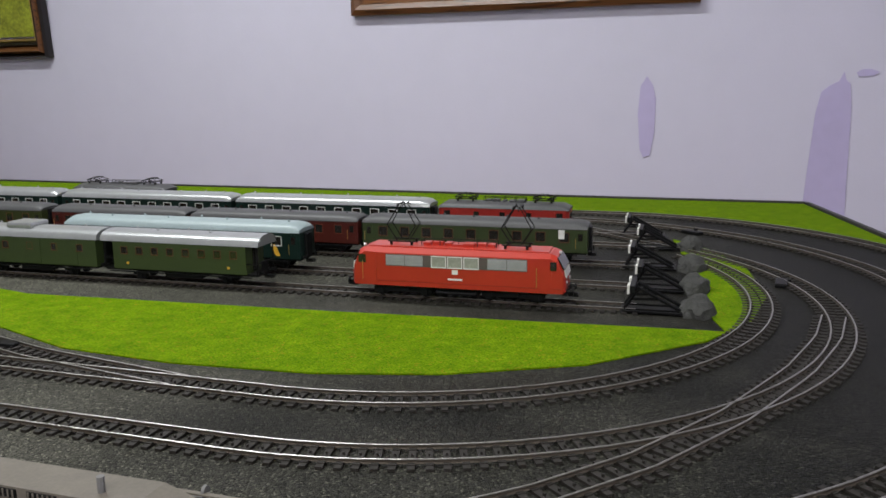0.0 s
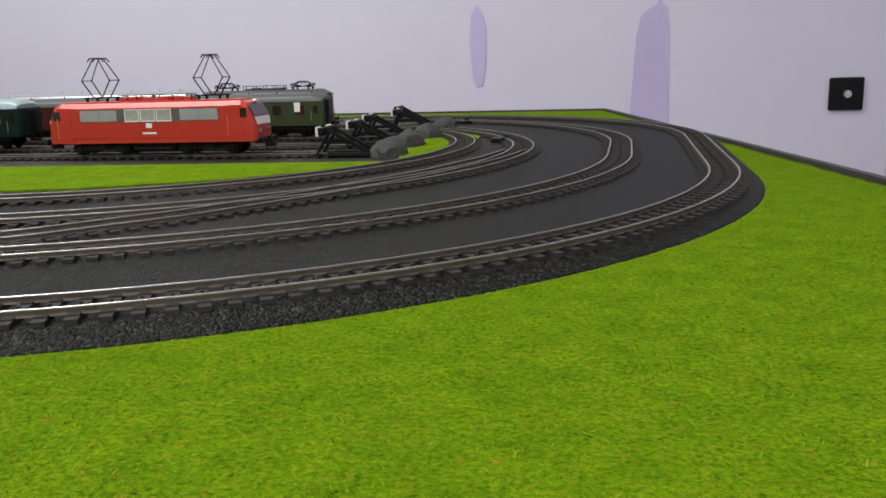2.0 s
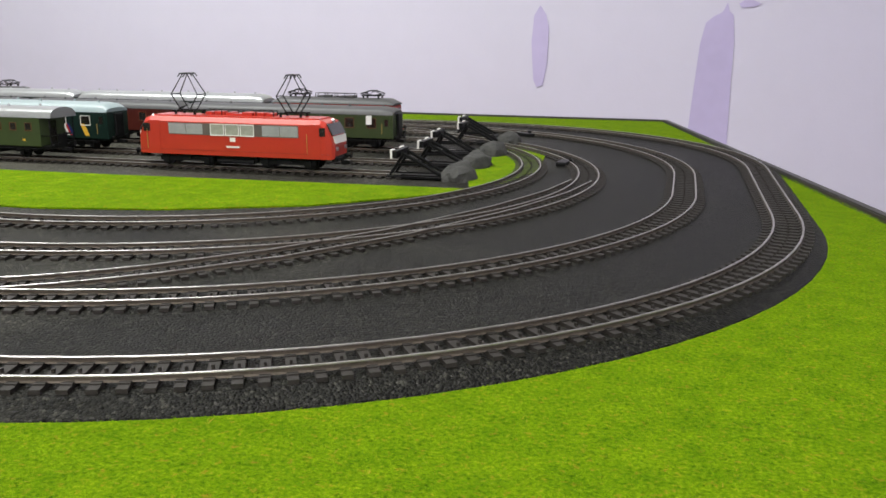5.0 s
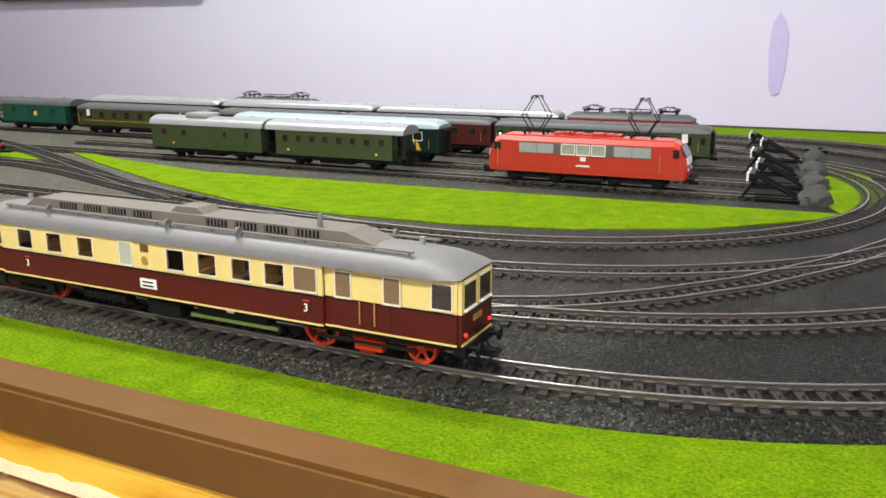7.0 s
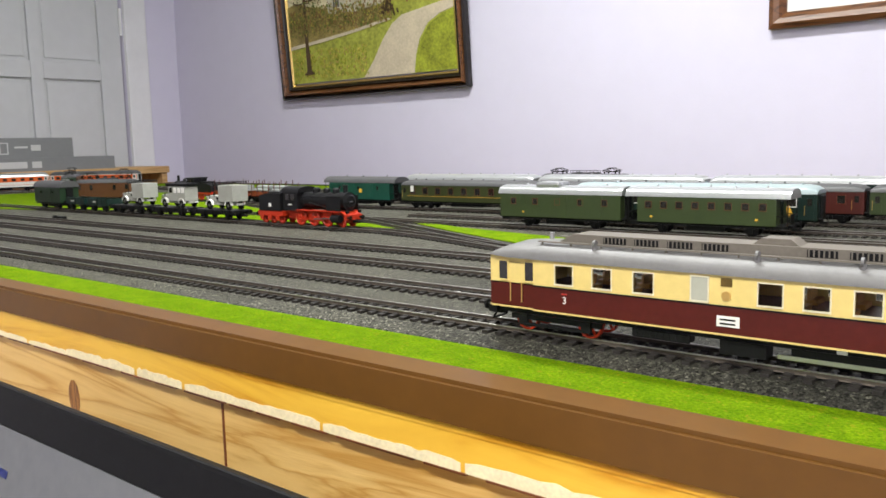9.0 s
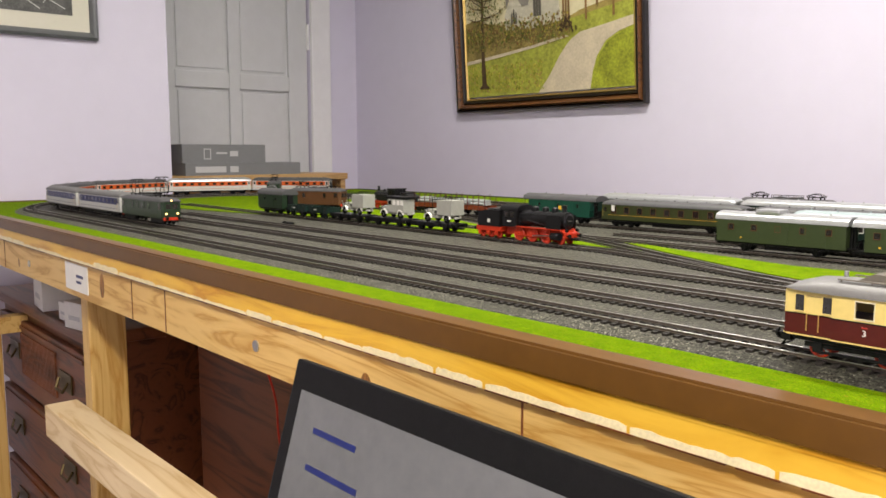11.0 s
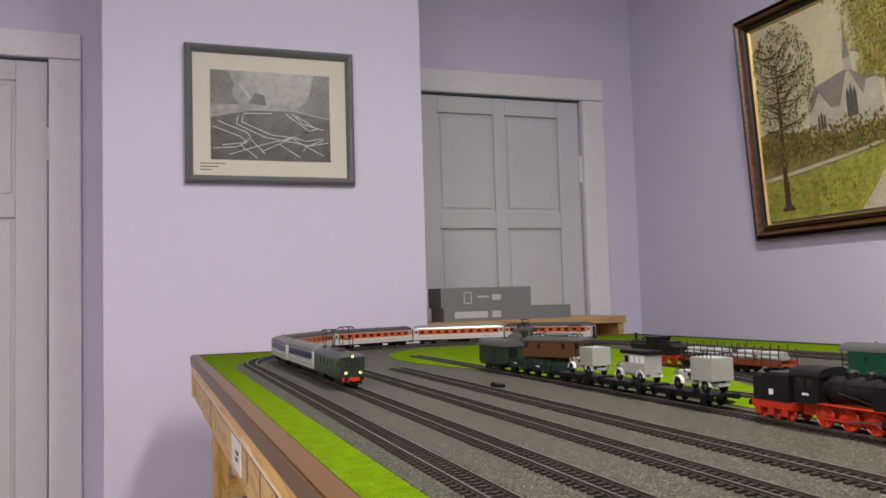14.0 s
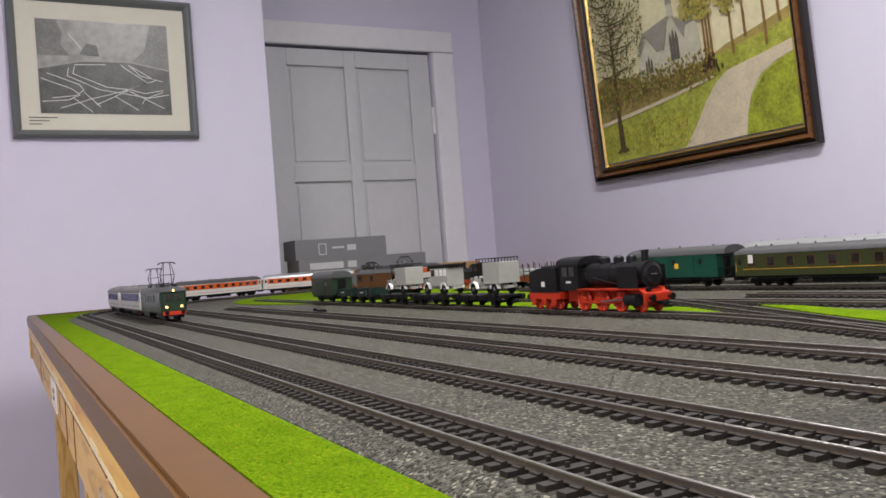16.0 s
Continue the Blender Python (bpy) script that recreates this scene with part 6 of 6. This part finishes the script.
def vintage_lorry(m, kind):
    t = thing("vintage_lorry", m, "pale grey vintage motor lorry standing on a flat wagon", "toy lorry", "lorries on the flat wagons")
    part("bonnet", bx(B(), -0.026, -0.011, -0.0055, 0.0055, 0.0085, 0.0165, 0.0012), CARGREY, t)
    part("radiator", bx(B(), -0.0272, -0.0258, -0.0050, 0.0050, 0.0080, 0.0170), BLACK, t)
    part("chassis", bx(B(), -0.028, 0.026, -0.0045, 0.0045, 0.0055, 0.0082), CARGREY, t)
    if kind == 1:
        part("saloon_body", bx(B(), -0.012, 0.024, -0.0095, 0.0095, 0.0082, 0.0262, 0.001), CARGREY, t)
        part("saloon_roof", bx(B(), -0.017, 0.026, -0.0102, 0.0102, 0.0262, 0.0300, 0.0014), BLACK, t)
        for s in (-1, 1):
            for x in (-0.006, 0.003, 0.012, 0.020):
                part("side_window", bx(B(), x - 0.0030, x + 0.0030, s * 0.0094, s * 0.0098, 0.0185, 0.0248), OFFWHITE if x > 0 else GLASSDARK, t)
    else:
        part("cab_back", bx(B(), -0.003, -0.001, -0.0090, 0.0090, 0.0082, 0.0290), CARGREY, t)
        bm = B()
        for s in (-1, 1):
            rod(bm, (-0.012, s * 0.0085, 0.015), (-0.012, s * 0.0085, 0.029), 0.0006)
            rod(bm, (-0.012, s * 0.0085, 0.029), (-0.002, s * 0.0085, 0.029), 0.0006)
        rod(bm, (-0.012, -0.0085, 0.029), (-0.012, 0.0085, 0.029), 0.0006)
        bx(bm, -0.010, -0.004, -0.007, 0.007, 0.0120, 0.0150)
        part("cab_frame", bm, BLACK, t)
        part("box_body", bx(B(), 0.000, 0.027, -0.0108, 0.0108, 0.0100, 0.0290, 0.0006), CARGREY, t)
        bm = B()
        for s in (-1, 1):
            rod(bm, (-0.012, s * 0.0102, 0.0325), (0.027, s * 0.0102, 0.0325), 0.0004)
            for k in range(8):
                x = -0.011 + k * 0.0053
                rod(bm, (x, s * 0.0102, 0.029), (x, s * 0.0102, 0.0325), 0.0004)
        rod(bm, (0.027, -0.0102, 0.0325), (0.027, 0.0102, 0.0325), 0.0004)
        part("roof_rack", bm, BLACK, t)
    for x in (-0.021, 0.016):
        for s in (-1, 1):
            w = part("wheel", cyl(cyl(B(), (x, s * 0.0085, 0.0052), 0.0052, 0.0018, "y", 18), (x, s * 0.0095, 0.0052), 0.0014, 0.0012, "y", 10), BLACK, t)
            arch = [(x + r * math.cos(k * 0.3927), 0.0056 + r * math.sin(k * 0.3927)) for r, ks in ((0.0066, range(0, 9)), (0.0058, range(8, -1, -1))) for k in ks]
            part("mudguard", prism(B(), arch, s * 0.0070, s * 0.0104, "y"), OFFWHITE, t, "white curved mudguard")
            part("hub", cyl(B(), (x, s * 0.0098, 0.0052), 0.0016, 0.0006, "y", 12), CARGREY, w)
    for s in (-1, 1):
        part("headlamp", cyl(B(), (-0.0275, s * 0.0062, 0.0140), 0.0019, 0.0020, "x", 12), STEEL, t)
    return t


w0 = None
for i, x in enumerate((-0.812, -0.922, -1.032)):
    m = pose(x, GY, ZR)
    w0 = flat_wagon(m) if w0 is None else copy_thing(w0, m)
    vintage_lorry(pose(x + 0.012, GY, ZR + 0.0132) @ Matrix.Scale(1.16, 4), (0, 1, 0)[i])


def open_wagon(m):
    t = thing("open_wagon", m, "small dark green open goods wagon", "wagon", "open wagons of the goods train")
    part("floor_board", bx(B(), -0.031, 0.031, -0.0130, 0.0130, 0.0100, 0.0118), DARKGREEN, t)
    for s in (-1, 1):
        part("side_board", bx(B(), -0.031, 0.031, s * 0.0122, s * 0.0135, 0.0110, 0.0210), DARKGREEN, t)
        for k in range(5):
            x = -0.028 + k * 0.014
            part("stanchion", bx(B(), x - 0.0008, x + 0.0008, s * 0.0135, s * 0.0142, 0.0105, 0.0215), DARKGREEN, t)
        part("lettering_bar", bx(B(), -0.016, -0.004, s * 0.0135, s * 0.0139, 0.0150, 0.0165), OFFWHITE, t)
        for x in (-0.018, 0.018):
            part("axle_guard", bx(B(), x - 0.004, x + 0.004, s * 0.0112, s * 0.0124, 0.0030, 0.0095), BLACK, t)
    for q in (-1, 1):
        part("end_board", bx(B(), q * 0.0298, q * 0.0312, -0.0122, 0.0122, 0.0110, 0.0210), DARKGREEN, t)
        buffers(q * 0.031, t, 0.0105, q)
    for x in (-0.018, 0.018):
        wheelset(x, 0.0058, t)
    return t


ow = open_wagon(pose(-1.125, GY, ZR))
copy_thing(ow, pose(-1.197, GY, ZR))
van = coach("covered_van", pose(-1.289, GY, ZR), "dark green covered goods van with a rounded grey roof", 0.092, LOCOGREEN, ROOFDARK, 2, two_axle=True, win=(0.005, 0.004), doors=False, frame_material=LOCOGREEN, category="wagon", group="wagons of the goods train", vents=0, top=0.048)
for s in (-1, 1):
    part("sliding_door", bx(B(), -0.013, 0.013, s * 0.0164, s * 0.0171, 0.0125, 0.0355), LOCOGREEN, van)

box_loco("brown_electric_locomotive", pose(-1.335, 0.03, ZR, 0, 0, 28), "small brown electric locomotive with a pantograph", 0.120, LOCOBROWN, ROOFDARK, (0.010, 0.016), nwin=2)
box_loco("green_electric_locomotive", pose(-1.80, 0.19, ZR, 0, 0, 148), "small dark green electric locomotive on the far loop", 0.120, LOCOGREEN, ROOFDARK, (0.006, 0.012), nwin=2, red_frame=False)


def tank_wagon(m):
    t = thing("tank_wagon", m, "dark grey tank wagon on a rust brown frame", "wagon")
    TK = mat("dark_grey_tank", (0.06, 0.065, 0.062), 0.4, vary=0.2, size=60)
    bm = cyl(B(), (0, 0, 0.0255), 0.0125, 0.078, "x", 26)
    part("tank", bm, TK, t, smooth=True)
    part("filler_dome", cyl(B(), (0, 0, 0.0395), 0.0045, 0.006, "z", 16), TK, t)
    part("frame", bx(B(), -0.044, 0.044, -0.0125, 0.0125, 0.0090, 0.0118), RUST, t)
    for x in (-0.03, 0, 0.03):
        part("saddle", bx(B(), x - 0.002, x + 0.002, -0.0115, 0.0115, 0.0118, 0.0200), RUST, t)
    for x in (-0.026, 0.026):
        wheelset(x, 0.0058, t)
    for q in (-1, 1):
        buffers(q * 0.044, t, 0.0105, q)
    return t


tank_wagon(pose(-1.66, 0.105, ZR, 0, 0, 150))


def small_steam_loco(m):
    t = thing("steam_locomotive", m, "small black steam engine with a low tender and red wheels", "steam locomotive")
    part("boiler", cyl(B(), (-0.018, 0, 0.0270), 0.0085, 0.046, "x", 22), SOOT, t, smooth=True)
    part("side_tank", bx(bx(B(), -0.026, 0.012, -0.0148, -0.0065, 0.0165, 0.0300, 0.0006), -0.026, 0.012, 0.0065, 0.0148, 0.0165, 0.0300, 0.0006), SOOT, t)
    part("cab", bx(B(), 0.012, 0.034, -0.0150, 0.0150, 0.0150, 0.0400), SOOT, t)
    part("cab_roof", bx(B(), 0.009, 0.037, -0.0160, 0.0160, 0.0400, 0.0425, 0.001), SOOT, t)
    part("tender", prism(B(), [(0.0375, 0.0150), (0.0375, 0.0310), (0.046, 0.0330), (0.066, 0.0330), (0.084, 0.0275), (0.084, 0.0150)], -0.0140, 0.0140, "y"), SOOT, t)
    part("coal", bx(B(), 0.045, 0.066, -0.0110, 0.0110, 0.0330, 0.0352, 0.0009), BLACK, t, "heaped black coal")
    part("chimney", cyl(B(), (-0.036, 0, 0.0400), 0.0026, 0.012, "z", 14), SOOT, t)
    part("dome", cyl(B(), (-0.016, 0, 0.0370), 0.0038, 0.006, "z", 16, 0.0025), SOOT, t)
    for s in (-1, 1):
        part("cab_window", bx(B(), 0.018, 0.028, s * 0.0150, s * 0.0154, 0.0300, 0.0375), GLASSDARK, t)
    part("frame_plate", bx(B(), -0.044, 0.084, -0.0135, 0.0135, 0.0110, 0.0165), WHEELRED, t)
    for x in (-0.030, -0.010, 0.010, 0.048, 0.072):
        spoked(x, 0.0075, t, 0.0085)
    for q, x in ((-1, -0.044), (1, 0.084)):
        part("buffer_beam", bx(B(), x, x + q * 0.0015, -0.0140, 0.0140, 0.0090, 0.0140), WHEELRED, t)
        buffers(x + q * 0.001, t, 0.0115, q)
    return t


small_steam_loco(pose(-1.258, siding_y("c", -1.258), ZR, 0, 0, 1.7))


PIPEGREY = mat("pale_grey_pipe", (0.26, 0.28, 0.27), 0.5, vary=0.15, size=60)
STAKERUST = mat("orange_rust_wagon_paint", (0.20, 0.040, 0.011), 0.55, vary=0.25, size=70)


def log_wagon(m, seed):
    rnd = random.Random(seed)
    t = thing("stake_wagon", m, "rust brown stake wagon loaded with pale pipes", "wagon", "stake wagons")
    part("deck", bx(B(), -0.048, 0.048, -0.0140, 0.0140, 0.0105, 0.0130), STAKERUST, t)
    for s in (-1, 1):
        part("side_board", bx(B(), -0.048, 0.048, s * 0.0132, s * 0.0145, 0.0110, 0.0185), STAKERUST, t)
        for k in range(7):
            x = -0.045 + k * 0.015
            part("stake", rod(B(), (x, s * 0.0150, 0.010), (x, s * 0.0150, 0.037 + rnd.uniform(-0.003, 0.003)), 0.0008, 5), REDBROWN, t)
    for x0 in (-0.023, 0.021):
        for k in range(7):
            low = k < 4
            y, z = (-0.0088 + k * 0.0058, 0.0215) if low else (-0.0058 + (k - 4) * 0.0058, 0.0266)
            part("pipe", cyl(B(), (x0 + rnd.uniform(-0.002, 0.002), y, z), 0.0029, 0.034, "x", 12), PIPEGREY, t, "pale grey pipe")
    for q in (-1, 1):
        bogie(q * 0.030, t, 0.018, 0.005)
        buffers(q * 0.048, t, 0.0110, q)
    return t


for i, x in enumerate((-1.115, -1.010)):
    log_wagon(on_siding("c", x), i)

# ---- shelf, boxes, chest and laptop ----
sh = thing("wooden_shelf", pose(-2.60, 0.55, FLOOR_Z), "light oak shelf unit in front of the door", "shelf")
OAK = wood("light_oak", (0.34, 0.19, 0.07), (0.50, 0.31, 0.13), 1, 2.0, 0.45, 7)
part("top", bx(B(), -0.10, 0.11, -0.37, 0.34, 1.095, 1.118, 0.002), OAK, sh)
for y in (-0.36, 0.315):
    part("side_panel", bx(B(), -0.10, 0.10, y, y + 0.02, 0.0, 1.095), OAK, sh)
part("back_panel", bx(B(), -0.10, -0.09, -0.34, 0.315, 0.0, 1.095), OAK, sh)
part("shelf_board", bx(B(), -0.09, 0.10, -0.34, 0.315, 0.70, 0.72), OAK, sh)
ztop = FLOOR_Z + 1.118
GREYLID = mat("light_grey_print", (0.5, 0.5, 0.5), 0.5, vary=0.05, size=40)


def carton(x, y0, y1, z, h, label, bars):
    t = thing("cardboard_box", pose(x, (y0 + y1) / 2, z), label, "box", "boxes on the shelf")
    w = (y1 - y0) / 2
    part("carton", bx(B(), -0.06, 0.06, -w, w, 0, h, 0.001), GREYBOX, t)
    for a, b, c, d in bars:
        part("print_bar", bx(B(), 0.0600, 0.0605, -w + a, -w + b, c, d), GREYLID, t)
    return t


carton(-2.56, 0.255, 0.690, ztop, 0.042, "long flat grey cardboard model box on the shelf", ((0.035, 0.145, 0.010, 0.030), (0.16, 0.19, 0.010, 0.030)))
carton(-2.57, 0.250, 0.555, ztop + 0.042, 0.062, "grey cardboard model box lying on another box", ((0.075, 0.078, 0.012, 0.048), (0.098, 0.101, 0.012, 0.048), (0.078, 0.098, 0.045, 0.048), (0.078, 0.098, 0.012, 0.015), (0.12, 0.16, 0.03, 0.036), (0.17, 0.20, 0.022, 0.040)))

ch = thing("chest_of_drawers", pose(-1.86, -0.150, FLOOR_Z), "dark mahogany chest of drawers under the table", "chest of drawers")
part("carcass", bx(B(), -0.36, 0.36, -0.22, 0.24, 0.0, 0.825, 0.004), MAHOGANY, ch)
part("top", bx(B(), -0.38, 0.38, -0.245, 0.25, 0.825, 0.850, 0.006), MAHOGANY, ch)
for k in range(4):
    z = 0.055 + k * 0.190
    d = part("drawer", bx(B(), -0.34, 0.34, -0.236, -0.221, z, z + 0.172, 0.004), MAHOGANY, ch)
    part("bead", bx(B(), -0.32, 0.32, -0.240, -0.236, z + 0.154, z + 0.162), MAHOGANY, d)
    for s in (-0.2, 0.2):
        bm = B()
        bx(bm, s - 0.04, s + 0.04, -0.2395, -0.2365, z + 0.075, z + 0.115, 0.001)
        rod(bm, (s - 0.03, -0.243, z + 0.10), (s - 0.022, -0.252, z + 0.080), 0.003)
        rod(bm, (s - 0.022, -0.252, z + 0.080), (s + 0.022, -0.252, z + 0.080), 0.003)
        rod(bm, (s + 0.03, -0.243, z + 0.10), (s + 0.022, -0.252, z + 0.080), 0.003)
        part("handle", bm, mat("dark_brass", (0.10, 0.07, 0.03), 0.4, 0.8, vary=0.2, size=60), d, "aged brass drop handle")
    if k == 3:
        for i in range(26):
            part("flute", bx(B(), -0.138 + i * 0.0106, -0.1325 + i * 0.0106, -0.2405, -0.2355, z + 0.045, z + 0.145, 0.0012), MAHOGANY, d)
for i, (x, y, s) in enumerate(((-1.84, -0.325, 0.11), (-1.66, -0.325, 0.06), (-1.56, -0.335, 0.085))):
    bt = thing("paper_box", pose(x, y - 0.02, FLOOR_Z + 0.85, 0, 0, 8 * i - 6), "small off-white carton on the chest", "box", "cartons on the chest")
    part("carton", bx(B(), -s / 2, s / 2, -0.04, 0.04, 0, s * 0.62, 0.001), OFFWHITE, bt)
    part("print_bar", bx(B(), -s * 0.3, s * 0.2, -0.0405, -0.04, s * 0.2, s * 0.3), GREYLID, bt)

ba = thing("dark_crate", pose(-0.95, 0.0, FLOOR_Z), "dark red-brown wooden cabinet under the table", "cabinet")
part("carcass", bx(B(), -0.42, 0.42, -0.22, 0.25, 0.0, 0.90, 0.004), MAHOGANY, ba)
part("door", bx(B(), -0.40, 0.40, -0.235, -0.221, 0.03, 0.87, 0.004), MAHOGANY, ba)
fl = bpy.data.curves.new("red_cable", "CURVE")
fl.dimensions, fl.bevel_depth = "3D", 0.0016
sp = fl.splines.new("BEZIER")
sp.bezier_points.add(3)
for q, p in zip(sp.bezier_points, ((-0.80, -0.40, 0.884), (-0.83, -0.36, 0.80), (-0.86, -0.34, 0.74), (-0.90, -0.30, 0.60))):
    q.co = p
    q.handle_left_type = q.handle_right_type = "AUTO"
fl.materials.append(FLEX)
tagged(new("red_cable", fl), "thin red cable hanging below the table", "cable")

st = thing("pine_stand", pose(-0.22, -0.72, FLOOR_Z), "pale sawn pine trestle in front of the table", "stand")
part("top", bx(B(), -0.24, 0.24, -0.17, 0.145, 0.830, 0.836, 0.002), PALEPINE, st)
part("beam", bx(B(), -0.90, 0.24, 0.15, 0.195, 0.79, 0.836, 0.002), PALEBEAM, st, "pale sawn timber beam")
part("beam", bx(B(), -0.24, 0.24, -0.15, -0.10, 0.785, 0.8298, 0.002), PALEBEAM, st, "pale sawn timber beam")
part("cross_piece", bx(B(), -0.20, -0.16, -0.10, 0.149, 0.785, 0.8298, 0.002), PALEPINE, st)
for x in (-0.20, 0.20):
    for y in (-0.125, 0.172):
        part("leg", bx(B(), x - 0.02, x + 0.02, y - 0.02, y + 0.02, 0, 0.7848), PALEPINE, st)
lp = thing("laptop", pose(-0.22, -0.719, FLOOR_Z + 0.836), "open black laptop with a pale screen", "laptop")
part("keyboard_deck", bx(B(), -0.17, 0.17, -0.13, 0.08, 0, 0.018, 0.003), BLACK, lp)
lid = part("lid", bx(B(), -0.17, 0.17, -0.004, 0.004, 0, 0.205, 0.002), BLACK, lp)
lid.matrix_basis = pose(0, 0.082, 0.012, -16, 0, 0)
part("screen", bx(B(), -0.155, 0.155, -0.0048, -0.0042, 0.015, 0.185), mat("pale_grey_screen", (0.12, 0.123, 0.13), 0.25, vary=0.1, size=14), lid)
for k in range(5):
    part("screen_bar", bx(B(), -0.13, -0.08 + 0.01 * k, -0.0052, -0.0048, 0.16 - 0.025 * k, 0.164 - 0.025 * k), BLUE, lid)
